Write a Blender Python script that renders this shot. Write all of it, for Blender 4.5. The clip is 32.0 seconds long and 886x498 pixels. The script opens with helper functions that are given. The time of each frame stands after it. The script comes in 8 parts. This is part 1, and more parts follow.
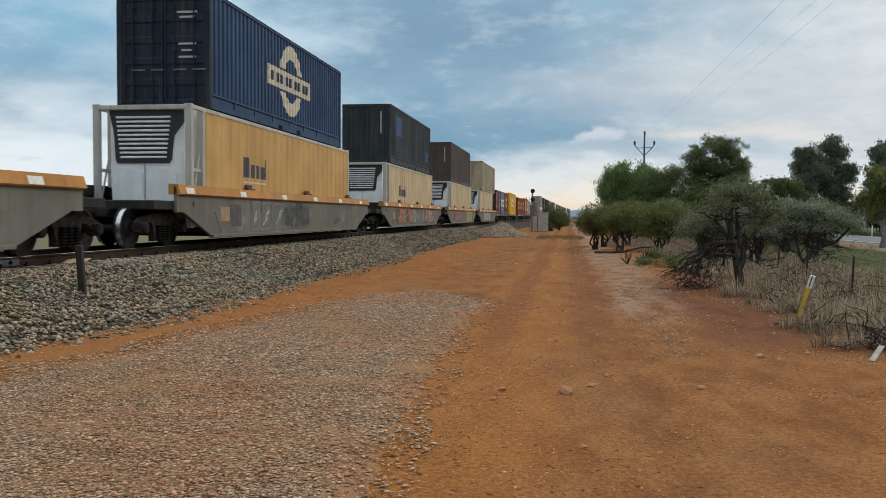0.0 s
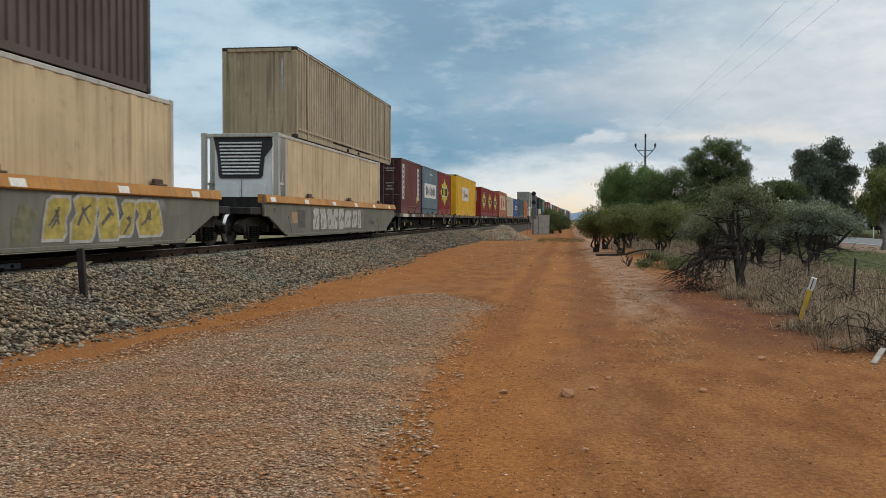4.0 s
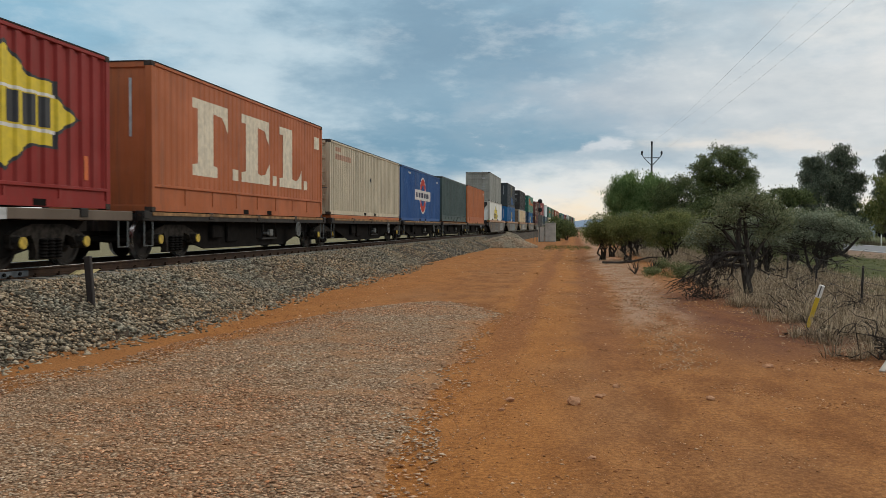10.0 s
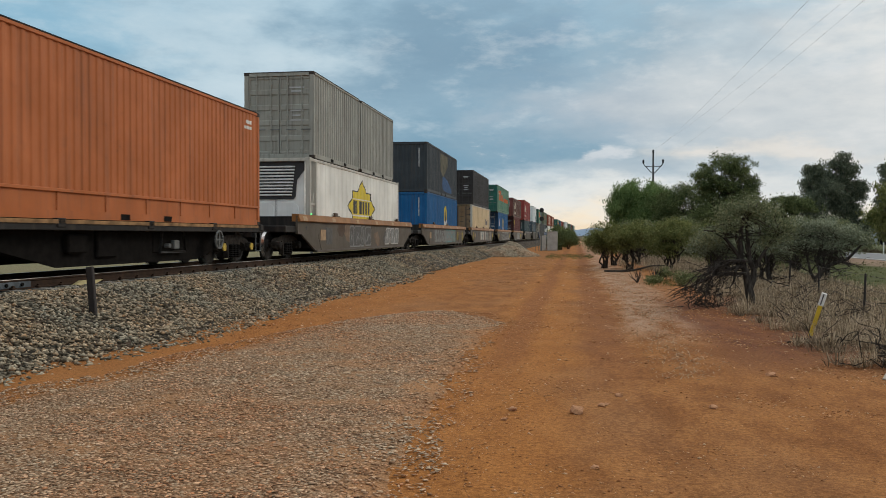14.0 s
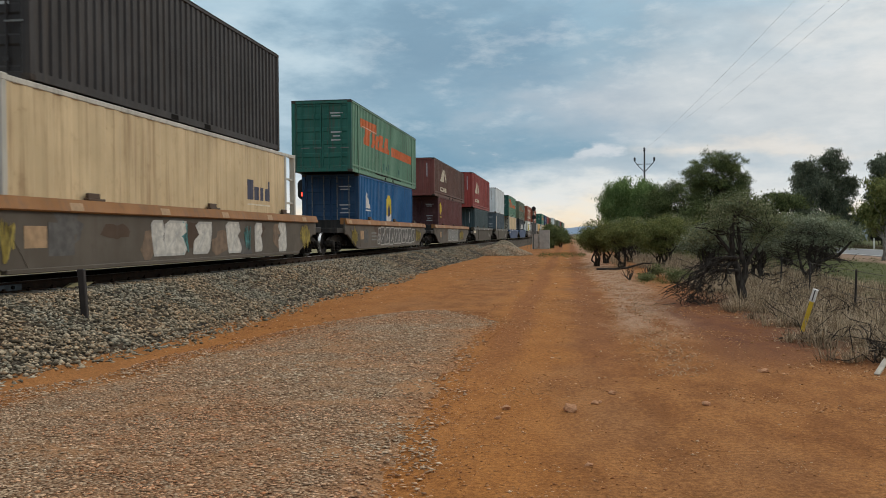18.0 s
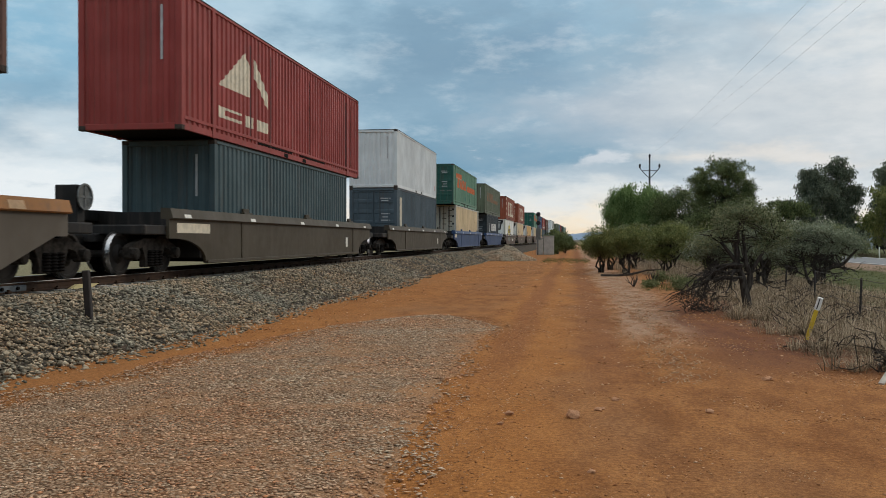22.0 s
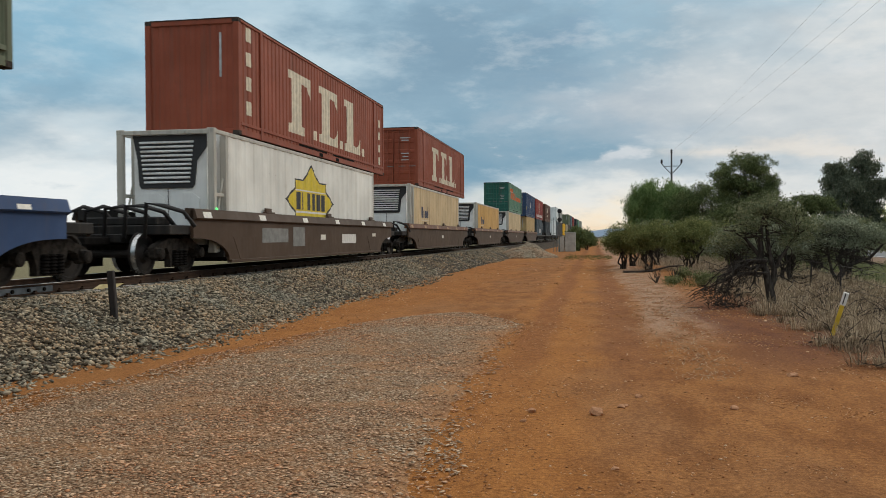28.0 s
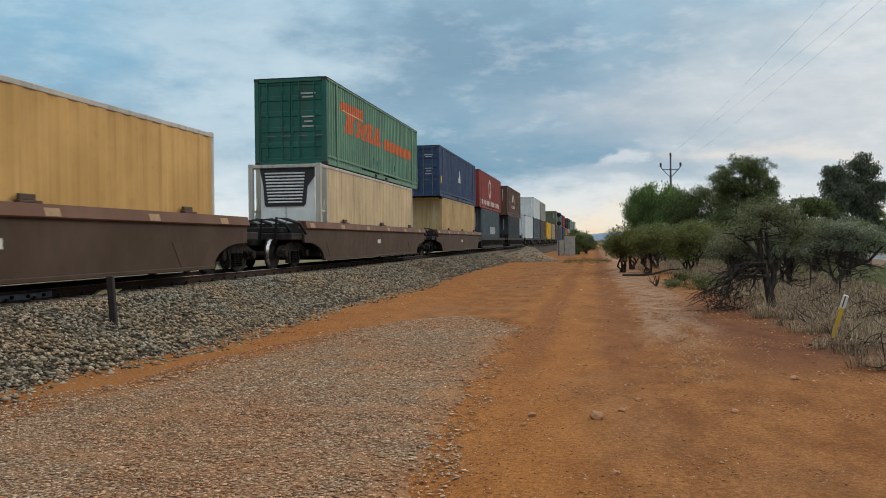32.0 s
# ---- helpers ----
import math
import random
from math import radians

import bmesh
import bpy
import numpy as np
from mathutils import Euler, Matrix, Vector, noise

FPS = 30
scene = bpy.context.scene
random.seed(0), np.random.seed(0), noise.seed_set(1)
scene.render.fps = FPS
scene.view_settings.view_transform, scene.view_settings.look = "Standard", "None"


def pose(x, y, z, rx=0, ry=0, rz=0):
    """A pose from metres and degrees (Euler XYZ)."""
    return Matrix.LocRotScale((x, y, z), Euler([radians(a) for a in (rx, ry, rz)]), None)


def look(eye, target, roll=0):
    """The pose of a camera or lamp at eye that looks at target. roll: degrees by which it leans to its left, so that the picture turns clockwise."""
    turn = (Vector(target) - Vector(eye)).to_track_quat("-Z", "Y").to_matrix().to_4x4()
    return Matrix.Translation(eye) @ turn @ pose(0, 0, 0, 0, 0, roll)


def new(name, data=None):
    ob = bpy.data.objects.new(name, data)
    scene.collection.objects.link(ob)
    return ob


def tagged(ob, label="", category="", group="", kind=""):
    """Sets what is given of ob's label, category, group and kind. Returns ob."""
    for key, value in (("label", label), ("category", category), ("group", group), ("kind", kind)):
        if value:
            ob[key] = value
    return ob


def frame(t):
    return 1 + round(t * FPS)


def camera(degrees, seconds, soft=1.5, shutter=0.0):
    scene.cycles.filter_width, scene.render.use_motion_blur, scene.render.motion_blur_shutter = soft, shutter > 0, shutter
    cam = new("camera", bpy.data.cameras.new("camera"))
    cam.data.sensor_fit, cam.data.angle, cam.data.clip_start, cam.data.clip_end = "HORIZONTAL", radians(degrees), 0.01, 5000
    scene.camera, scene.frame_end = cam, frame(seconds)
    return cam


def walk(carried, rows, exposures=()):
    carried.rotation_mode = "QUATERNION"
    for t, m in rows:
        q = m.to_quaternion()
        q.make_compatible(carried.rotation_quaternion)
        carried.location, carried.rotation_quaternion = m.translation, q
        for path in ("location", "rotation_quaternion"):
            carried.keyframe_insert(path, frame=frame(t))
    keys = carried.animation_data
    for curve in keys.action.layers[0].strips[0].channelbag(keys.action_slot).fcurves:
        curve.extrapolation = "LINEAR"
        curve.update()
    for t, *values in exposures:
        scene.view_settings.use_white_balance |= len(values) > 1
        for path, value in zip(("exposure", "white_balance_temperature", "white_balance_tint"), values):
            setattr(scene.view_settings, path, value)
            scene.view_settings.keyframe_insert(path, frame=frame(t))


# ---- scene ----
# Camera: it stands still, 1.6 m above the ground, and turns a little in the hand.
# World: y runs along the railway, away from the camera; x to the right; ground at z = 0.
FOV = 54.62
EYE = Vector((0.0, 0.0, 1.6))
# seconds, turn to the left, tilt up, lean to the right (degrees)
TURNS = [
    (0, 8.213, -2.206, -0.342), (0.5, 8.125, -2.220, -0.293), (1, 8.152, -2.220, -0.185), (1.5, 8.152, -2.260, -0.191),
    (2, 8.141, -2.207, -0.232), (2.5, 8.294, -2.142, -0.223), (3, 8.394, -2.084, -0.327), (3.5, 8.330, -2.055, -0.313),
    (5.5, 8.258, -1.925, -0.105), (6, 8.252, -1.935, -0.092), (6.5, 8.383, -1.730, -0.114), (7, 8.303, -1.670, -0.178),
    (7.5, 8.209, -1.740, -0.158), (8, 8.165, -1.877, -0.038), (8.5, 7.995, -1.814, 0.066), (9, 8.100, -1.666, 0.081),
    (9.5, 8.493, -1.566, -0.059), (10, 8.712, -1.514, -0.212), (10.5, 8.723, -1.496, -0.214), (11, 8.763, -1.571, -0.209),
    (11.5, 8.934, -1.459, -0.296), (12, 8.868, -1.475, -0.258), (12.5, 8.787, -1.380, -0.180), (13, 8.842, -1.263, -0.059),
    (13.5, 8.811, -1.046, -0.129), (14, 8.835, -0.898, -0.015), (14.5, 8.927, -0.739, 0.042), (16.5, 8.613, -1.000, 0.247),
    (17, 8.382, -1.099, 0.451), (17.5, 8.304, -1.053, 0.461), (18, 8.328, -0.946, 0.459), (18.5, 8.487, -0.786, 0.352),
    (19, 8.384, -0.676, 0.340), (19.5, 8.435, -0.675, 0.346), (20, 8.432, -0.640, 0.417), (20.5, 8.337, -0.619, 0.340),
    (21, 8.458, -0.618, 0.046), (21.5, 8.600, -0.584, -0.049), (22, 8.612, -0.626, -0.069), (22.5, 8.685, -0.707, 0.013),
    (23, 8.602, -0.688, 0.069), (23.5, 8.862, -0.577, 0.109), (24, 9.219, -0.532, 0.113), (24.5, 9.551, -0.446, 0.152),
    (25, 9.586, -0.446, -0.001), (25.5, 9.685, -0.549, -0.053), (27.5, 9.966, -0.895, 0.438), (28, 10.027, -0.774, 0.414),
    (28.5, 10.240, -0.776, 0.281), (29, 10.161, -0.717, 0.473), (29.5, 10.150, -0.685, 0.610), (30, 9.762, -0.736, 0.653),
    (30.5, 9.577, -0.629, 0.695), (31, 9.822, -0.464, 0.753), (31.5, 9.921, -0.444, 0.738), (32, 9.991, -0.496, 0.633),
]


def aim(yaw, tilt, lean):
    y, p = radians(yaw), radians(tilt)
    ahead = Vector((-math.sin(y) * math.cos(p), math.cos(y) * math.cos(p), math.sin(p)))
    return look(EYE, EYE + ahead, -lean)


cam = camera(FOV, 32.0, 0.85, 0.12)
# the camera's white balance drifts from cool to warm: seconds, stops, kelvin, tint
BALANCE = [(0, 0, 6200, 10), (3, 0, 6330, 10), (6, 0, 6100, 10), (7, 0, 6130, 10), (9, 0, 6400, 10), (10.5, 0, 6500, 10), (15, 0, 6510, 10), (19, 0, 6440, 10),
           (22, 0, 6350, 10), (25, 0, 6450, 10), (29, 0, 6560, 10), (30.5, 0, 6500, 10), (32, 0, 6330, 10)]
walk(cam, [(t, aim(a, b, c)) for t, a, b, c in TURNS], BALANCE)

# ---- light: a cloudy evening sky, the sun hidden behind cloud to the right ----
SUN_AZ, SUN_EL = radians(48), radians(30)   # azimuth clockwise from +y


def node(nt, kind, ins=None):
    n = nt.nodes.new(kind)
    for k, v in (ins or {}).items():
        if isinstance(v, bpy.types.NodeSocket):
            nt.links.new(v, n.inputs[k])
        else:
            n.inputs[k].default_value = v
    return n


def ramp(nt, fac, stops, mode="LINEAR"):
    n = nt.nodes.new("ShaderNodeValToRGB")
    n.color_ramp.interpolation = mode
    el = n.color_ramp.elements
    while len(el) < len(stops):
        el.new(0.5)
    for e, (pos, col) in zip(el, stops):
        e.position = pos
        e.color = (*col, 1) if len(col) == 3 else col
    nt.links.new(fac, n.inputs[0])
    return n.outputs[0]


def grey(v):
    return (v, v, v)


def mathn(nt, op, a, b=0.0, clamp=False):
    n = nt.nodes.new("ShaderNodeMath")
    n.operation, n.use_clamp = op, clamp
    for i, v in enumerate((a, b)):
        if isinstance(v, bpy.types.NodeSocket):
            nt.links.new(v, n.inputs[i])
        else:
            n.inputs[i].default_value = v
    return n.outputs[0]


def mix(nt, fac, a, b, mode="MIX"):
    n = nt.nodes.new("ShaderNodeMix")
    n.data_type, n.blend_type = "RGBA", mode
    for k, v in ((0, fac), (6, a), (7, b)):
        if isinstance(v, bpy.types.NodeSocket):
            nt.links.new(v, n.inputs[k])
        else:
            n.inputs[k].default_value = v if k == 0 else (*v, 1) if len(v) == 3 else v
    return n.outputs[2]


def band(nt, v, lo, hi):
    n = nt.nodes.new("ShaderNodeMapRange")
    n.interpolation_type = "SMOOTHSTEP"
    nt.links.new(v, n.inputs[0])
    n.inputs[1].default_value, n.inputs[2].default_value = lo, hi
    return n.outputs[0]


def noise_at(nt, vec, scale, detail=5.0, rough=0.55):
    return node(nt, "ShaderNodeTexNoise", {0: vec, 2: scale, 3: detail, 4: rough}).outputs[0]


def mass(nt, u, e, u0, e0, ru, re, soft=0.75):
    """A soft-edged cloud mass at azimuth u0 and height e0 (degrees), with its half-widths."""
    a = mathn(nt, "DIVIDE", mathn(nt, "SUBTRACT", u, u0), ru)
    b = mathn(nt, "DIVIDE", mathn(nt, "SUBTRACT", e, e0), re)
    r = mathn(nt, "SQRT", mathn(nt, "ADD", mathn(nt, "MULTIPLY", a, a), mathn(nt, "MULTIPLY", b, b)))
    return mathn(nt, "SUBTRACT", 1.0, band(nt, r, 1.0 - soft, 1.0 + soft * 0.6))


def build_sky():
    w = bpy.data.worlds.new("sky")
    scene.world = w
    w.use_nodes = True
    nt = w.node_tree
    nt.nodes.clear()
    tc = node(nt, "ShaderNodeTexCoord")
    d = tc.outputs["Generated"]
    sep = node(nt, "ShaderNodeSeparateXYZ", {0: d})
    x, y, z = sep.outputs[0], sep.outputs[1], sep.outputs[2]
    clear = node(nt, "ShaderNodeTexSky")
    clear.sky_type, clear.sun_disc = "NISHITA", False
    clear.sun_elevation, clear.sun_rotation = SUN_EL, SUN_AZ
    blue = mix(nt, 1.0, clear.outputs[0], grey(0.11), "MULTIPLY")
    # azimuth and height in degrees, stirred by two scales of noise so that the clouds' edges billow
    n0 = noise_at(nt, node(nt, "ShaderNodeMapping", {0: d, 3: (3.0, 3.0, 9.0)}).outputs[0], 1.4, 6.0, 0.58)
    n1 = noise_at(nt, node(nt, "ShaderNodeMapping", {0: d, 1: (0.4, 0.2, 0.0), 3: (4.5, 4.5, 12.0)}).outputs[0], 1.6, 9.0, 0.58)
    n2 = noise_at(nt, node(nt, "ShaderNodeMapping", {0: d, 1: (3.1, 1.2, 0.5), 3: (9.0, 9.0, 24.0)}).outputs[0], 1.5, 8.0, 0.6)
    deg = 57.2958
    u = mathn(nt, "ADD", mathn(nt, "MULTIPLY", mathn(nt, "ARCTAN2", x, y), deg), mathn(nt, "MULTIPLY", mathn(nt, "SUBTRACT", n1, 0.5), 26.0))
    e = mathn(nt, "ADD", mathn(nt, "MULTIPLY", mathn(nt, "ARCSINE", z), deg), mathn(nt, "MULTIPLY", mathn(nt, "SUBTRACT", n0, 0.5), 7.5))
    h = mathn(nt, "DIVIDE", e, 90.0, True)
    layer = ramp(nt, h, [(0.0, (0.90, 0.74, 0.54)), (0.010, (0.92, 0.82, 0.66)), (0.022, (0.80, 0.80, 0.76)), (0.040, (0.68, 0.74, 0.76)),
                         (0.055, (0.29, 0.42, 0.51)), (0.085, (0.28, 0.43, 0.54)), (0.12, (0.32, 0.48, 0.59)), (0.17, (0.38, 0.56, 0.68)), (0.30, (0.58, 0.65, 0.70)),
                         (1.0, (0.80, 0.79, 0.77))])
    c = layer
    for u0, e0, ru, re, soft, k, col in ((-23, 9.0, 9.0, 6.0, 0.9, 0.9, (0.56, 0.69, 0.76)),      # bright broken cloud over the train
                                         (-34, 12.5, 7.0, 5.0, 0.9, 0.65, (0.24, 0.47, 0.63)),      # bluer gap beyond it
                                         (-35, 2.6, 12.0, 3.4, 0.8, 0.9, (0.84, 0.88, 0.88)),
                                         (-9, 12.5, 8.0, 4.2, 0.8, 0.85, (0.20, 0.325, 0.435)),     # slate-blue bank
                                         (-10, 5.3, 9.0, 2.1, 0.8, 0.85, (0.185, 0.34, 0.46)),
                                         (3, 9.0, 8.0, 2.6, 0.9, 0.7, (0.50, 0.55, 0.60)),
                                         (5, 12.5, 7.0, 2.5, 0.9, 0.6, (0.28, 0.40, 0.49)),
                                         (14, 8.0, 10.0, 7.0, 0.9, 0.8, (0.68, 0.70, 0.70)),        # pale cloud that hides the sun
                                         (24, 11.0, 8.0, 6.0, 0.9, 0.8, (0.92, 0.88, 0.82)),
                                         (3.5, 3.9, 7.0, 0.9, 0.6, 0.6, (0.36, 0.47, 0.55)),
                                         (1.2, 5.1, 2.8, 1.1, 0.45, 0.85, (0.66, 0.70, 0.73)),      # low puff
                                         (13, 5.4, 8.0, 0.7, 0.8, 0.6, (0.86, 0.79, 0.70))):
        c = mix(nt, mathn(nt, "MULTIPLY", mass(nt, u, e, u0, e0, ru, re, soft), k), c, col)
    # billows: lit crests and dark hollows at a finer scale
    right = band(nt, x, -0.45, 0.30)
    crest = mix(nt, right, (0.62, 0.74, 0.80), (0.86, 0.85, 0.83))
    c = mix(nt, mathn(nt, "MULTIPLY", band(nt, n2, 0.48, 0.72), 0.34), c, crest)
    c = mix(nt, mathn(nt, "MULTIPLY", band(nt, n2, 0.52, 0.30), 0.26), c, mix(nt, right, (0.18, 0.33, 0.45), (0.38, 0.45, 0.51)))
    gaps = band(nt, n1, 0.25, 0.40)
    sky = mix(nt, mathn(nt, "ADD", mathn(nt, "MULTIPLY", gaps, 0.15), 0.85), blue, c)
    # overcast skies are brighter overhead
    up = mathn(nt, "ADD", 1.0, mathn(nt, "MULTIPLY", band(nt, z, 0.25, 0.9), 0.45))
    bg = node(nt, "ShaderNodeBackground", {0: sky, 1: up})
    out = node(nt, "ShaderNodeOutputWorld")
    nt.links.new(bg.outputs[0], out.inputs[0])


build_sky()
sun = new("sun", bpy.data.lights.new("sun", "SUN"))
sun.data.energy, sun.data.angle, sun.data.color = 1.0, radians(25), (1.0, 0.86, 0.68)
sun.matrix_world = look((math.sin(SUN_AZ) * math.cos(SUN_EL) * 100, math.cos(SUN_AZ) * math.cos(SUN_EL) * 100, math.sin(SUN_EL) * 100), (0, 0, 0))

# ---- materials ----
def material(name, build, rough=0.7, metal=0.0):
    m = bpy.data.materials.new(name)
    m.use_nodes = True
    nt = m.node_tree
    bsdf = nt.nodes["Principled BSDF"]
    bsdf.inputs["Roughness"].default_value = rough
    bsdf.inputs["Metallic"].default_value = metal
    if rough >= 0.75:                               # dusty, matt surfaces
        bsdf.inputs["Specular IOR Level"].default_value = 0.12
    col = build(nt, bsdf)
    if col is not None:
        nt.links.new(col, bsdf.inputs["Base Color"])
    return m


def coords(nt, scale=(1, 1, 1), kind="Object"):
    tc = nt.nodes.new("ShaderNodeTexCoord")
    return node(nt, "ShaderNodeMapping", {0: tc.outputs[kind], 3: scale}).outputs[0]


def bump(nt, bsdf, height, strength=0.3, dist=0.02):
    b = node(nt, "ShaderNodeBump", {"Height": height, "Strength": strength, "Distance": dist})
    nt.links.new(b.outputs[0], bsdf.inputs["Normal"])


def paint(name, col, dirt=0.35, grime=(0.09, 0.07, 0.055), rust=0.2, rough=0.55, streaks=1.0):
    """Weathered paint on steel: faded patches, run-down streaks, rust specks."""
    def build(nt, bsdf):
        bsdf.inputs["Specular IOR Level"].default_value = 0.2
        v = coords(nt)
        big = noise_at(nt, v, 0.7, 4.0)
        faded = mix(nt, band(nt, big, 0.35, 0.75), tuple(c * 0.88 for c in col), tuple(min(1, c * 1.10 + 0.012) for c in col))
        run = noise_at(nt, coords(nt, (7, 7, 0.35)), 1.0, 6.0, 0.6)
        c = mix(nt, mathn(nt, "MULTIPLY", band(nt, run, 0.47, 0.72), dirt * streaks), faded, grime)
        fine = noise_at(nt, coords(nt, (26, 26, 0.9)), 1.0, 4.0, 0.6)
        c = mix(nt, mathn(nt, "MULTIPLY", band(nt, fine, 0.56, 0.72), dirt * 0.6), c, grime)
        blot = noise_at(nt, v, 3.1, 8.0, 0.65)
        c = mix(nt, mathn(nt, "MULTIPLY", band(nt, blot, 0.56, 0.75), dirt * 0.7), c, grime)
        if rust:
            sp = noise_at(nt, v, 9.0, 7.0, 0.7)
            c = mix(nt, mathn(nt, "MULTIPLY", band(nt, sp, 0.66, 0.72), rust * 2.2, True), c, (0.13, 0.05, 0.022))
        nt.links.new(mathn(nt, "ADD", mathn(nt, "MULTIPLY", blot, 0.35), rough - 0.15), bsdf.inputs["Roughness"])
        bump(nt, bsdf, blot, 0.08, 0.01)
        return c
    return material(name, build, rough)


def plain(name, col, rough=0.7, metal=0.0, vary=0.25, scale=6.0, gloss=0.5):
    def build(nt, bsdf):
        bsdf.inputs["Specular IOR Level"].default_value = gloss
        n = noise_at(nt, coords(nt), scale, 6.0, 0.6)
        nt.links.new(mathn(nt, "ADD", mathn(nt, "MULTIPLY", n, 0.3), rough - 0.15, True), bsdf.inputs["Roughness"])
        return mix(nt, band(nt, n, 0.3, 0.7), tuple(c * (1 - vary) for c in col), tuple(min(1, c * (1 + vary)) for c in col))
    return material(name, build, rough, metal)


def soil(nt):
    v = coords(nt)
    sep = node(nt, "ShaderNodeSeparateXYZ", {0: v})
    X, Y = sep.outputs[0], sep.outputs[1]
    along = coords(nt, (1.0, 0.45, 1.0))            # wheels and water draw the dirt out along the track
    n_big = noise_at(nt, along, 0.42, 5.0, 0.6)
    n_mid = noise_at(nt, along, 2.1, 7.0, 0.64)
    n_fine = noise_at(nt, v, 14.0, 8.0, 0.7)
    c = mix(nt, band(nt, n_mid, 0.32, 0.68), (0.235, 0.093, 0.027), (0.40, 0.178, 0.056))
    c = mix(nt, mathn(nt, "MULTIPLY", band(nt, n_big, 0.42, 0.68), 0.6), c, (0.33, 0.165, 0.070))
    return v, X, Y, n_big, n_mid, n_fine, c


def ground_build(nt, bsdf):
    v, X, Y, n_big, n_mid, n_fine, c = soil(nt)
    wob = mathn(nt, "ADD", X, mathn(nt, "MULTIPLY", mathn(nt, "SUBTRACT", n_big, 0.5), 2.2))
    # orange strip beside the bank and along the gravel's edge
    strip = mathn(nt, "MULTIPLY", band(nt, wob, -7.2, -5.8), mathn(nt, "SUBTRACT", 1.0, band(nt, wob, -4.4, -3.0)))
    edge = mathn(nt, "MULTIPLY", band(nt, wob, -1.9, -1.2), mathn(nt, "SUBTRACT", 1.0, band(nt, wob, -0.5, 0.3)))
    c = mix(nt, mathn(nt, "MULTIPLY", mathn(nt, "ADD", mathn(nt, "MULTIPLY", strip, 0.7), edge, True), 0.5), c, (0.46, 0.190, 0.046))
    for cx, w in ((-0.95, 0.34), (0.42, 0.40)):     # compacted wheel tracks
        off = mathn(nt, "ABSOLUTE", mathn(nt, "SUBTRACT", mathn(nt, "ADD", X, mathn(nt, "MULTIPLY", mathn(nt, "SUBTRACT", n_big, 0.5), 0.7)), cx))
        rut = mathn(nt, "MULTIPLY", mathn(nt, "SUBTRACT", 1.0, band(nt, off, w * 0.35, w * 1.2)), band(nt, Y, 7.5, 13.0))
        c = mix(nt, mathn(nt, "MULTIPLY", rut, 0.55), c, (0.225, 0.088, 0.034))
    # stony grey-brown verge to the right of the wheel track, litter under the trees
    stony = mathn(nt, "MULTIPLY", band(nt, wob, 0.6, 1.2), mathn(nt, "SUBTRACT", 1.0, band(nt, wob, 1.7, 2.8)))
    c = mix(nt, mathn(nt, "MULTIPLY", mathn(nt, "MULTIPLY", mathn(nt, "MULTIPLY", stony, band(nt, Y, 12.0, 17.0)), band(nt, n_mid, 0.35, 0.6)), 0.95), c, (0.46, 0.305, 0.205))
    # dark red soil in front of the mulga, tree shade painted into it
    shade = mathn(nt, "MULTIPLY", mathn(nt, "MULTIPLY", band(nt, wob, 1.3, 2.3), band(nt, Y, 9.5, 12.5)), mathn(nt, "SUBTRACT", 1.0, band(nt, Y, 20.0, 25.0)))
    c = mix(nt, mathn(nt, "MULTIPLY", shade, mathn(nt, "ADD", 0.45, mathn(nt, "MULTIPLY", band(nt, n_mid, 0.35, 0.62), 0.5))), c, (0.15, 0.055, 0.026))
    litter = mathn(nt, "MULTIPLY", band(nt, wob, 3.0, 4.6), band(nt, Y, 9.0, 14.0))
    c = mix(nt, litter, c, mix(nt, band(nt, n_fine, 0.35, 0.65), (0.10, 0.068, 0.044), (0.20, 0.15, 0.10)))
    # paddock
    green = mathn(nt, "MULTIPLY", band(nt, wob, 6.6, 8.2), band(nt, Y, 12.0, 20.0))
    c = mix(nt, green, c, mix(nt, band(nt, n_mid, 0.35, 0.7), (0.062, 0.082, 0.025), (0.12, 0.125, 0.045)))
    shoulder = mathn(nt, "MULTIPLY", band(nt, wob, 14.6, 16.4), mathn(nt, "SUBTRACT", 1.0, band(nt, X, 19.6, 20.2)))
    c = mix(nt, mathn(nt, "MULTIPLY", shoulder, 0.9), c, (0.36, 0.255, 0.185))
    # dry grass over the far land and beyond the line
    far = mathn(nt, "ADD", band(nt, Y, 120.0, 200.0), band(nt, mathn(nt, "MULTIPLY", X, -1.0), 14.0, 18.0), True)
    far = mathn(nt, "MULTIPLY", far, mathn(nt, "SUBTRACT", 1.0, mathn(nt, "MULTIPLY", band(nt, mathn(nt, "ABSOLUTE", X), 3.0, 1.2), 1.0)))
    c = mix(nt, far, c, mix(nt, n_mid, (0.17, 0.165, 0.085), (0.26, 0.23, 0.13)))
    # grit
    vo = node(nt, "ShaderNodeTexVoronoi", {0: v, 2: 26.0})
    speck = mathn(nt, "MULTIPLY", mathn(nt, "SUBTRACT", 1.0, band(nt, vo.outputs[0], 0.10, 0.24)), band(nt, n_mid, 0.45, 0.62))
    c = mix(nt, mathn(nt, "MULTIPLY", speck, 0.55), c, mix(nt, n_fine, (0.11, 0.055, 0.03), (0.40, 0.28, 0.19)))
    c = mix(nt, mathn(nt, "MULTIPLY", band(nt, n_fine, 0.5, 0.75), 0.3), c, (0.11, 0.045, 0.02))
    grain = noise_at(nt, v, 75.0, 6.0, 0.75)
    c = mix(nt, band(nt, grain, 0.3, 0.72), mix(nt, 1.0, c, (0.62, 0.58, 0.55), "MULTIPLY"), mix(nt, 1.0, c, (1.22, 1.22, 1.25), "MULTIPLY"))
    clod = noise_at(nt, v, 24.0, 5.0, 0.7)
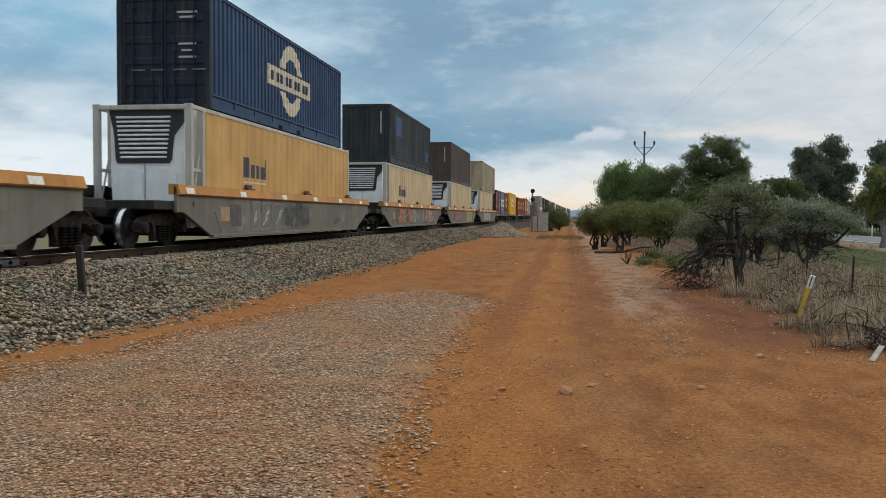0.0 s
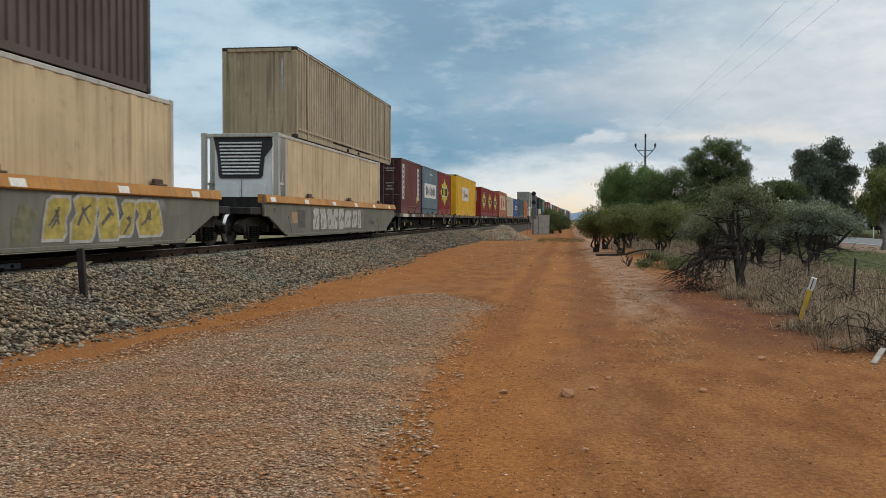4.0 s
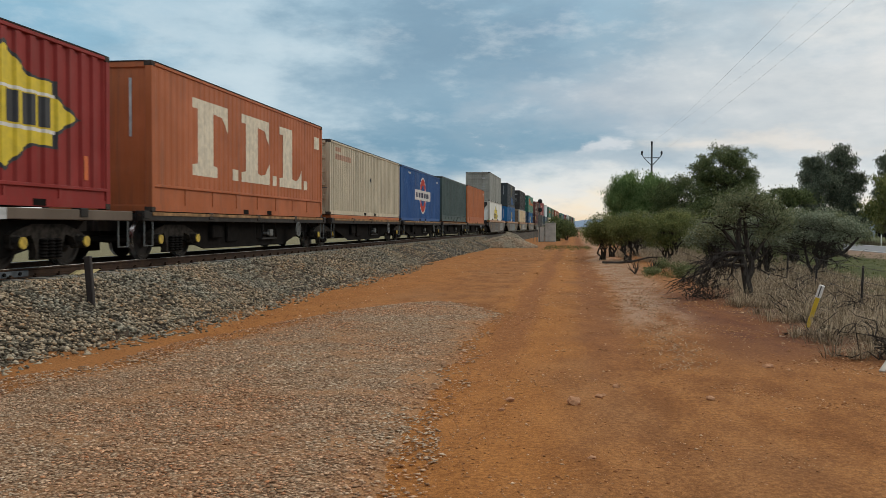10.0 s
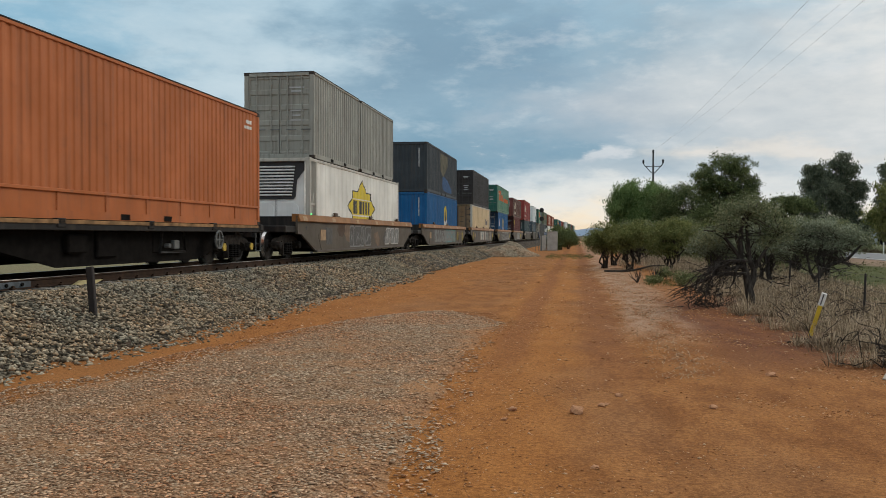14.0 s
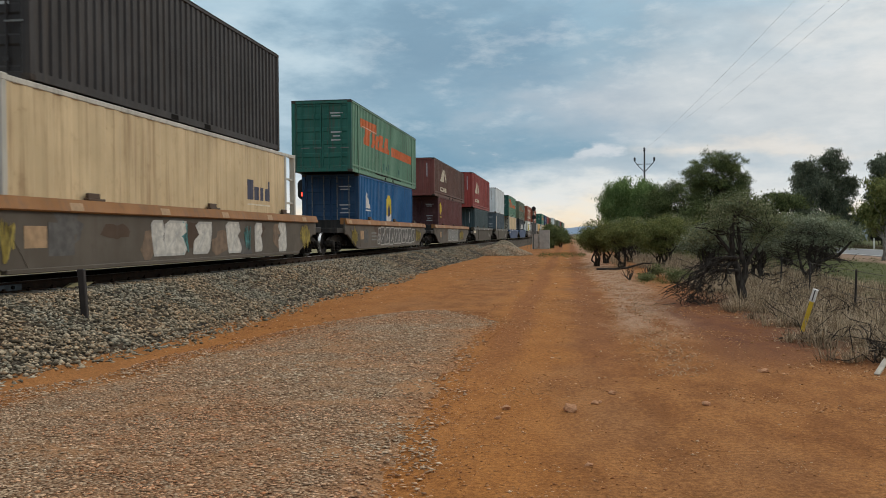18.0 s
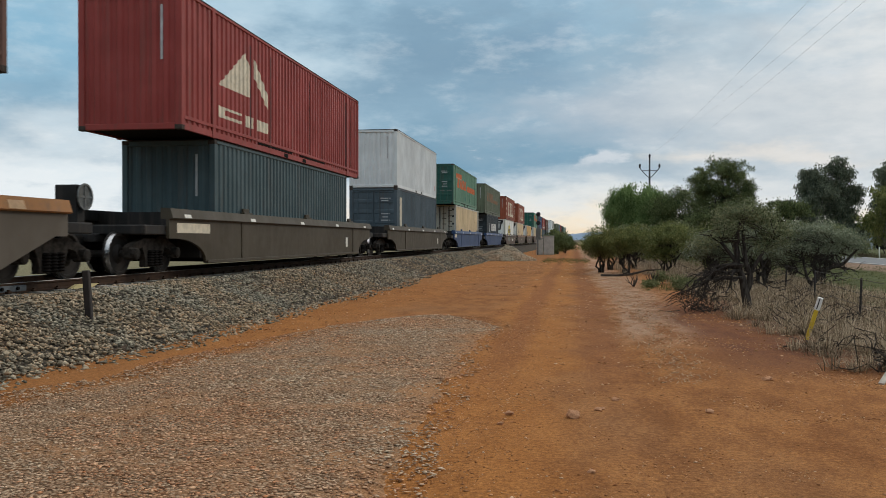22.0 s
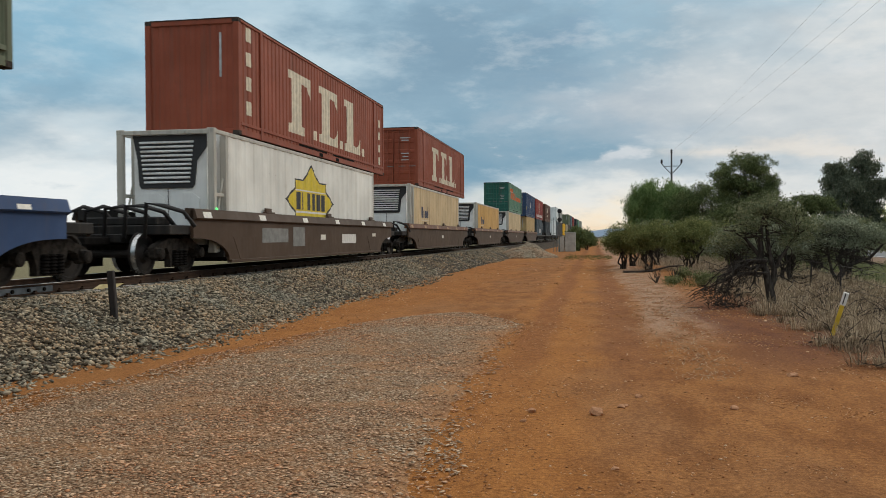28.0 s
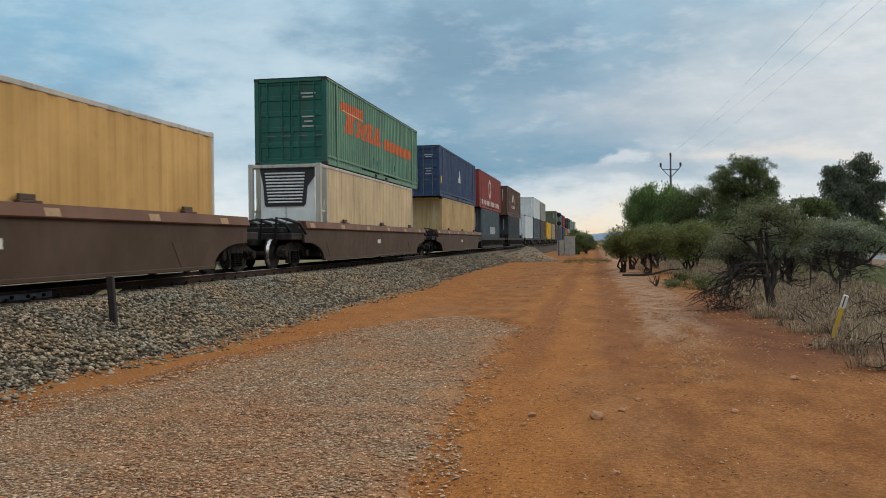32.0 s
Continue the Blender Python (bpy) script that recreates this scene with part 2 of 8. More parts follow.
    c = mix(nt, band(nt, clod, 0.36, 0.66), mix(nt, 1.0, c, (0.72, 0.68, 0.64), "MULTIPLY"), mix(nt, 1.0, c, (1.14, 1.14, 1.16), "MULTIPLY"))
    hgt = mathn(nt, "ADD", mathn(nt, "MULTIPLY", n_fine, 0.8), mathn(nt, "ADD", mathn(nt, "MULTIPLY", n_mid, 0.3), mathn(nt, "MULTIPLY", speck, 0.3)))
    bump(nt, bsdf, hgt, 0.55, 0.035)
    return c


def stones_build(dark, light, tint, cool=(0.96, 1.0, 0.98), warm=(1.06, 0.90, 0.80)):
    def build(nt, bsdf):
        g = nt.nodes.new("ShaderNodeNewGeometry")
        r = g.outputs["Random Per Island"]
        c = ramp(nt, r, [(0.0, dark), (0.45, tuple((a + b) / 2 for a, b in zip(dark, light))), (0.8, light), (0.92, tint), (1.0, tuple(min(1, q * 1.15) for q in light))])
        area = noise_at(nt, coords(nt), 0.5, 5.0, 0.62)
        c = mix(nt, band(nt, area, 0.38, 0.62), mix(nt, 1.0, c, cool, "MULTIPLY"), mix(nt, 1.0, c, warm, "MULTIPLY"))
        n = noise_at(nt, coords(nt), 40.0, 4.0)
        return mix(nt, band(nt, n, 0.3, 0.7), mix(nt, 1.0, c, grey(0.78), "MULTIPLY"), c)
    return build


def gravel_build(dark, light, soilc, scale, edge=False):
    def build(nt, bsdf):
        v = coords(nt)
        vo = node(nt, "ShaderNodeTexVoronoi", {0: v, 2: scale})
        n = noise_at(nt, v, 1.1, 6.0, 0.6)
        c = mix(nt, node(nt, "ShaderNodeSeparateColor", {0: vo.outputs[1]}).outputs[0], dark, light)
        # cell rims darkened to stand for the shade in gaps between stones
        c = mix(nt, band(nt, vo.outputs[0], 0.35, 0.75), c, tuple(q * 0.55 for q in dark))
        if edge:                                    # dirt shows through along both sides of the patch
            sep = node(nt, "ShaderNodeSeparateXYZ", {0: v})
            wob = mathn(nt, "MULTIPLY", mathn(nt, "SUBTRACT", n, 0.5), 1.6)
            r = band(nt, mathn(nt, "ADD", mathn(nt, "ADD", sep.outputs[0], mathn(nt, "MULTIPLY", sep.outputs[1], 0.03)), wob), -1.7, -0.95)
            l = band(nt, mathn(nt, "ADD", mathn(nt, "SUBTRACT", mathn(nt, "MULTIPLY", sep.outputs[1], 0.155), sep.outputs[0]), wob), 6.0, 6.7)
            c = mix(nt, mathn(nt, "ADD", r, l, True), c, soilc)
        c = mix(nt, mathn(nt, "MULTIPLY", band(nt, n, 0.44, 0.64), 0.7), c, soilc)
        bump(nt, bsdf, mathn(nt, "MULTIPLY", vo.outputs[0], -1.0), 0.8, 0.03)
        return c
    return build


def leaf_build(dark, light, rnd=0.5):
    def build(nt, bsdf):
        g = nt.nodes.new("ShaderNodeNewGeometry")
        n = noise_at(nt, coords(nt), 0.9, 3.0)
        f = mathn(nt, "ADD", mathn(nt, "MULTIPLY", g.outputs["Random Per Island"], rnd), mathn(nt, "MULTIPLY", n, 1.0 - rnd))
        c = mix(nt, band(nt, f, 0.25, 0.75), dark, light)
        tr = node(nt, "ShaderNodeBsdfTranslucent", {0: c})
        ms = node(nt, "ShaderNodeMixShader", {0: 0.3, 1: bsdf.outputs[0], 2: tr.outputs[0]})
        nt.links.new(ms.outputs[0], nt.nodes["Material Output"].inputs[0])
        return c
    return build


def bark_build(a, b):
    def build(nt, bsdf):
        n = noise_at(nt, coords(nt, (9, 9, 2.2)), 2.0, 7.0, 0.65)
        bump(nt, bsdf, n, 0.6, 0.03)
        return mix(nt, band(nt, n, 0.35, 0.65), a, b)
    return build


M = {}
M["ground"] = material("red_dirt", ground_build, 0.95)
# ballast bed colours kept very dark: shade between the loose stones painted in
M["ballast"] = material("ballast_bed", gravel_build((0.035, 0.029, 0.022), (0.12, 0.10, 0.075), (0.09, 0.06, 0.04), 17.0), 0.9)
M["ballast_stone"] = material("ballast_stone", stones_build((0.085, 0.074, 0.056), (0.52, 0.455, 0.35), (0.36, 0.24, 0.145), (0.86, 0.89, 0.88), (1.08, 0.95, 0.82)), 0.9)
M["gravel"] = material("gravel_bed", gravel_build((0.23, 0.125, 0.065), (0.50, 0.36, 0.235), (0.37, 0.19, 0.088), 34.0, True), 0.95)
M["gravel_stone"] = material("gravel_stone", stones_build((0.25, 0.155, 0.095), (0.74, 0.58, 0.42), (0.54, 0.29, 0.16), (0.97, 0.97, 0.94), (1.02, 0.76, 0.60)), 0.9)
M["dirt_stone"] = material("dirt_stone", stones_build((0.26, 0.115, 0.050), (0.52, 0.29, 0.145), (0.72, 0.55, 0.385), (1.0, 0.98, 0.94), (1.04, 0.88, 0.76)), 0.9)
M["rail"] = plain("rail_rust", (0.045, 0.024, 0.014), 0.8, 0.0, 0.35, 6.0, 0.2)
M["rail_head"] = plain("rail_head", (0.33, 0.31, 0.29), 0.38, 0.9, 0.2)
M["sleeper"] = plain("concrete_sleeper", (0.27, 0.25, 0.22), 0.9)
M["concrete"] = plain("pale_concrete", (0.42, 0.40, 0.36), 0.85, 0.0, 0.15, 2.0)
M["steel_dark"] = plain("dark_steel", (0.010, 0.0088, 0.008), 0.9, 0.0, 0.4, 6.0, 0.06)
M["bogie"] = plain("bogie_steel", (0.026, 0.022, 0.0185), 0.85, 0.0, 0.7, 9.0, 0.12)
M["wheel"] = plain("wheel_steel", (0.018, 0.015, 0.013), 0.7, 0.1, 0.4, 6.0, 0.2)
M["tread"] = plain("wheel_tread", (0.62, 0.61, 0.60), 0.28, 1.0, 0.1)
M["white"] = plain("white_mark", (0.72, 0.70, 0.66), 0.6, 0.0, 0.08)
M["yellow"] = plain("yellow_mark", (0.62, 0.42, 0.03), 0.55, 0.0, 0.12)
M["black"] = plain("black_mark", (0.02, 0.02, 0.022), 0.6, 0.0, 0.2)
M["rubber"] = plain("black_rubber", (0.016, 0.016, 0.017), 0.8)
M["wood_post"] = plain("dark_wood", (0.055, 0.042, 0.034), 0.9, 0.0, 0.4, 9.0)
M["wood_pale"] = plain("pale_wood", (0.45, 0.40, 0.33), 0.85, 0.0, 0.2, 9.0)
M["asphalt"] = plain("asphalt", (0.17, 0.175, 0.18), 0.9, 0.0, 0.15, 3.0)
M["pole"] = plain("weathered_pole", (0.07, 0.07, 0.072), 0.8)
M["wire"] = plain("wire", (0.6, 0.62, 0.64), 0.6, 0.5)
M["leaf_pine"] = material("pine_leaf", leaf_build((0.052, 0.076, 0.032), (0.190, 0.216, 0.086)), 0.8)
M["leaf_pepper"] = material("pepper_leaf", leaf_build((0.075, 0.127, 0.041), (0.230, 0.310, 0.115)), 0.8)
M["leaf_mulga"] = material("mulga_leaf", leaf_build((0.098, 0.115, 0.060), (0.253, 0.265, 0.144)), 0.8)
M["leaf_olive"] = material("olive_leaf", leaf_build((0.086, 0.103, 0.034), (0.247, 0.253, 0.090)), 0.8)
M["straw"] = material("straw", leaf_build((0.24, 0.16, 0.095), (0.50, 0.38, 0.26)), 0.9)
M["leaf_grey"] = material("grey_leaf", leaf_build((0.127, 0.147, 0.094), (0.333, 0.356, 0.247)), 0.8)
M["leaf_gum"] = material("gum_leaf", leaf_build((0.067, 0.083, 0.057), (0.207, 0.228, 0.155)), 0.8)
M["dry_grass"] = material("dry_grass", leaf_build((0.17, 0.125, 0.080), (0.50, 0.395, 0.27), 0.75), 0.9)
M["dead_grass"] = material("dead_grass", leaf_build((0.10, 0.073, 0.047), (0.30, 0.225, 0.15), 0.7), 0.9)
M["green_grass"] = material("green_grass", leaf_build((0.055, 0.075, 0.022), (0.14, 0.15, 0.05)), 0.9)
M["leaf_weed"] = material("weed_leaf", leaf_build((0.11, 0.13, 0.055), (0.25, 0.26, 0.12)), 0.8)
M["bark"] = material("dark_bark", bark_build((0.022, 0.018, 0.015), (0.075, 0.062, 0.052)), 0.95)
M["bark_pale"] = material("gum_bark", bark_build((0.12, 0.1, 0.085), (0.34, 0.31, 0.28)), 0.9)
M["hill"] = plain("far_hill", (0.20, 0.27, 0.36), 1.0, 0.0, 0.1, 0.01)


# ---- mesh tools ----
class Shape:
    """A mesh in the making: corners and faces, with a few solid forms."""

    def __init__(self):
        self.v, self.f = [], []

    def add(self, verts, faces):
        n = len(self.v)
        self.v.extend(verts)
        self.f.extend([tuple(i + n for i in q) for q in faces])
        return self

    def box(self, x0, x1, y0, y1, z0, z1, c=0.0):
        if c <= 0:
            vs = [(x, y, z) for x in (x0, x1) for y in (y0, y1) for z in (z0, z1)]
            return self.add(vs, [(0, 1, 3, 2), (4, 6, 7, 5), (0, 4, 5, 1), (2, 3, 7, 6), (0, 2, 6, 4), (1, 5, 7, 3)])
        vs, idx = [], {}
        for sx in (0, 1):
            for sy in (0, 1):
                for sz in (0, 1):
                    for ax in (0, 1, 2):
                        p = [x1 - c if sx else x0 + c, y1 - c if sy else y0 + c, z1 - c if sz else z0 + c]
                        p[ax] = ((x0, x1), (y0, y1), (z0, z1))[ax][(sx, sy, sz)[ax]]
                        idx[sx, sy, sz, ax] = len(vs)
                        vs.append(tuple(p))
        fs = []
        for ax in (0, 1, 2):
            o = [a for a in (0, 1, 2) if a != ax]
            for s in (0, 1):
                q = []
                for a, b in ((0, 0), (1, 0), (1, 1), (0, 1)):
                    k = [0, 0, 0]
                    k[ax], k[o[0]], k[o[1]] = s, a, b
                    q.append(idx[(*k, ax)])
                fs.append(tuple(q))
            for a in (0, 1):
                for b in (0, 1):
                    q = []
                    for s in (0, 1):
                        k = [0, 0, 0]
                        k[ax], k[o[0]], k[o[1]] = s, a, b
                        q.append((idx[(*k, o[0])], idx[(*k, o[1])]))
                    fs.append((q[0][0], q[0][1], q[1][1], q[1][0]))
        for sx in (0, 1):
            for sy in (0, 1):
                for sz in (0, 1):
                    fs.append(tuple(idx[sx, sy, sz, a] for a in (0, 1, 2)))
        return self.add(vs, fs)

    def prism(self, poly, axis, a, b):
        """poly: points in the plane across the axis ('x': (y, z), 'y': (x, z), 'z': (x, y)), drawn out from a to b."""
        def put(p, t):
            return {"x": (t, p[0], p[1]), "y": (p[0], t, p[1]), "z": (p[0], p[1], t)}[axis]
        n = len(poly)
        vs = [put(p, a) for p in poly] + [put(p, b) for p in poly]
        fs = [tuple(range(n)), tuple(range(2 * n - 1, n - 1, -1))]
        fs += [(i, (i + 1) % n, n + (i + 1) % n, n + i) for i in range(n)]
        return self.add(vs, fs)

    def lathe(self, profile, axis, centre=(0, 0, 0), n=16):
        """profile: (radius, along) pairs turned about the axis through centre."""
        vs, fs = [], []
        for r, t in profile:
            for i in range(n):
                a = 2 * math.pi * i / n
                u, w = r * math.cos(a), r * math.sin(a)
                p = {"x": (t, u, w), "y": (u, t, w), "z": (u, w, t)}[axis]
                vs.append((p[0] + centre[0], p[1] + centre[1], p[2] + centre[2]))
        for k in range(len(profile) - 1):
            for i in range(n):
                j = (i + 1) % n
                fs.append((k * n + i, k * n + j, k * n + n + j, k * n + n + i))
        m = len(profile)
        fs.append(tuple(range(n - 1, -1, -1)))
        fs.append(tuple((m - 1) * n + i for i in range(n)))
        return self.add(vs, fs)

    def tube(self, pts, radii, n=6):
        """A tapering tube along a line of points."""
        base = len(self.v)
        for k, p in enumerate(pts):
            p = Vector(p)
            t = (Vector(pts[min(k + 1, len(pts) - 1)]) - Vector(pts[max(k - 1, 0)])).normalized()
            s = t.cross(Vector((0.31, 0.77, 0.55))).normalized()
            u = t.cross(s)
            r = radii[k] if isinstance(radii, (list, tuple)) else radii
            for i in range(n):
                a = 2 * math.pi * i / n
                self.v.append(tuple(p + s * (r * math.cos(a)) + u * (r * math.sin(a))))
        for k in range(len(pts) - 1):
            for i in range(n):
                j = (i + 1) % n
                self.f.append((base + k * n + i, base + k * n + j, base + k * n + n + j, base + k * n + n + i))
        self.f.append(tuple(base + i for i in range(n - 1, -1, -1)))
        self.f.append(tuple(base + (len(pts) - 1) * n + i for i in range(n)))
        return self

    def mesh(self, name, mat, smooth=False):
        me = bpy.data.meshes.new(name)
        me.from_pydata(self.v, [], self.f)
        bm = bmesh.new()
        bm.from_mesh(me)
        bmesh.ops.recalc_face_normals(bm, faces=bm.faces)
        bm.to_mesh(me)
        bm.free()
        me.materials.append(mat)
        if smooth:
            me.shade_smooth()
        return me


MESHES = {}


def part(name, shape, mat, parent, label="", at=None, key=None, smooth=False):
    """One mesh object under a thing or a part. key: alike pieces share one mesh."""
    me = MESHES.get(key) if key else None
    if me is None:
        me = (shape() if callable(shape) else shape).mesh(name, mat, smooth)
        if key:
            MESHES[key] = me
    ob = new(name, me)
    ob.parent = parent
    if at is not None:
        ob.matrix_basis = at
    return tagged(ob, label) if label else ob


def thing(name, label, category, group="", at=None):
    ob = new(name)
    ob.empty_display_size = 0.2
    if at is not None:
        ob.matrix_basis = at
    return tagged(ob, label, category, group)


def solid(name, shape, mat, label, category, group="", kind="", at=None, smooth=False):
    ob = new(name, shape.mesh(name, mat, smooth))
    if at is not None:
        ob.matrix_basis = at
    return tagged(ob, label, category, group, kind)


def big_mesh(name, verts, faces_n, per, mat):
    """A mesh straight from arrays: faces of `per` corners each."""
    me = bpy.data.meshes.new(name)
    me.vertices.add(len(verts))
    me.vertices.foreach_set("co", np.asarray(verts, np.float32).ravel())
    fa = np.asarray(faces_n, np.int32)
    me.loops.add(fa.size)
    me.loops.foreach_set("vertex_index", fa.ravel())
    me.polygons.add(len(fa))
    me.polygons.foreach_set("loop_start", np.arange(0, fa.size, per, dtype=np.int32))
    me.update(calc_edges=True)
    me.materials.append(mat)
    return me

# ---- the line: a nearly straight track that bends a little to the right far off ----
TRACK_X, BEND, RAIL_TOP, SPEED = -9.893, 2.79e-5, 0.877, 14.622


def track_x(y):
    if y <= 0:
        return TRACK_X
    m = min(y, 350.0)
    return TRACK_X + BEND * m * m + 2 * BEND * m * (y - m)


def track_slope(y):
    return 2 * BEND * min(max(y, 0.0), 350.0)


def wave(x, y, s, o=0.0):
    return noise.noise((x * s + o, y * s - o, o * 0.37))


def spread(lo, hi, near, first, growth):
    """Grid lines from lo to hi, `first` apart around near, wider and wider away from it."""
    out, step, p = [near], first, near
    while p < hi:
        p += step
        if p > near + 12:
            step *= growth
        out.append(min(p, hi))
    step, p, left = first, near, []
    while p > lo:
        p -= step
        if p < near - 9:
            step *= growth
        left.append(max(p, lo))
    return left[::-1] + out


def ground_z(x, y):
    if y > 60 or y < -8 or abs(x) > 14:
        return 0.0
    z = 0.014 * wave(x, y, 0.5, 3) + 0.006 * wave(x, y, 1.9, 9) + 0.005 * wave(x, y, 6, 5)
    for cx in (-0.95, 0.55):                      # wheel ruts
        w = 0.25 * wave(0, y, 0.12, cx)
        z -= 0.022 * math.exp(-(((x - cx - w) / 0.24) ** 2))
    fade = min(1, (60 - y) / 20) * min(1, (14 - abs(x)) / 4)
    return z * fade


def build_ground():
    xs = spread(-3000, 3000, 0.0, 0.16, 1.13)
    ys = spread(-1500, 3600, 9.0, 0.16, 1.12)
    nx = len(xs)
    verts = [(x, y, ground_z(x, y)) for y in ys for x in xs]
    faces = [(j * nx + i, j * nx + i + 1, (j + 1) * nx + i + 1, (j + 1) * nx + i) for j in range(len(ys) - 1) for i in range(nx - 1)]
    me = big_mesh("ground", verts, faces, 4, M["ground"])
    me.shade_smooth()
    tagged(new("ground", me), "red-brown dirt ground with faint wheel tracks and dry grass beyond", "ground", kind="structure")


def bed_z(off):
    """Height of the ballast bed at a distance from the centre of the track."""
    a = abs(off)
    if a < 1.95:
        return 0.66
    return max(0.0, 0.66 - (a - 1.95) * 0.66 / 1.62)


def build_ballast():
    s = []
    offs = [-4.0, -3.57, -3.0, -2.5, -1.95, -1.3, -0.75, 0, 0.75, 1.3, 1.95, 2.25, 2.55, 2.85, 3.15, 3.4, 3.6, 3.9]
    ys = spread(-90, 1500, 14.0, 0.35, 1.09)
    for y in ys:
        for o in offs:
            toe = 0.25 * wave(0, y, 0.35, 4) * max(0, (abs(o) - 2.0))
            z = bed_z(o) + (0.03 * wave(o, y, 1.7) if y < 80 else 0)
            if abs(o) > 3.5:
                z = -0.05
            s.append((track_x(y) + o + toe, y, z))
    n = len(offs)
    faces = [(j * n + i, j * n + i + 1, (j + 1) * n + i + 1, (j + 1) * n + i) for j in range(len(ys) - 1) for i in range(n - 1)]
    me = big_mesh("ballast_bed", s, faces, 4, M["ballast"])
    tagged(new("ballast_bed", me), "grey crushed stone ballast bank under the railway", "ballast", kind="structure")


STONE_V = np.array([(1, 0, 0.1), (-1, 0.1, 0), (0.1, 1, 0), (0, -1, 0.1), (0.1, 0, 1), (0, 0.1, -1)], float)
STONE_F = np.array([(0, 2, 4), (2, 1, 4), (1, 3, 4), (3, 0, 4), (2, 0, 5), (1, 2, 5), (3, 1, 5), (0, 3, 5)])


def stones(name, pts, sizes, mat, label, flat=0.65, seed=1):
    """Many loose stones in one mesh: each a small crooked block at its place."""
    rng = np.random.default_rng(seed)
    n = len(pts)
    v = STONE_V[None] * (1 + rng.uniform(-0.35, 0.35, (n, 6, 3)))
    v = v + rng.uniform(-0.3, 0.3, (n, 6, 3))
    v *= np.stack([rng.uniform(0.8, 1.6, n), rng.uniform(0.6, 1.1, n), flat * rng.uniform(0.7, 1.3, n)], 1)[:, None]
    a = rng.uniform(0, 6.283, n)
    c, s = np.cos(a)[:, None], np.sin(a)[:, None]
    v = np.stack([v[..., 0] * c - v[..., 1] * s, v[..., 0] * s + v[..., 1] * c, v[..., 2]], -1)
    v = v * np.asarray(sizes)[:, None, None] * 0.5 + np.asarray(pts)[:, None]
    f = STONE_F[None] + (np.arange(n) * 6)[:, None, None]
    me = big_mesh(name, v.reshape(-1, 3), f.reshape(-1, 3), 3, mat)
    return tagged(new(name, me), label, "stones", kind="stuff")


def patch_edge(y):
    """The gravel patch lies between two wandering lines; None where there is none."""
    if y > 17.9:
        return None
    left = -5.75 + 0.155 * max(0, y - 6) + (0.09 * max(0, y - 14)) + 0.18 * wave(1, y, 0.8)
    right = -0.85 - 0.03 * y + 0.22 * wave(5, y, 0.7) + 0.1 * wave(5, y, 2.5)
    if y > 14.5:
        k = (y - 14.5) / 3.4
        right = right + (-2.7 - right) * k * k
        left = left + (-2.7 - left) * k ** 3
    return left, right


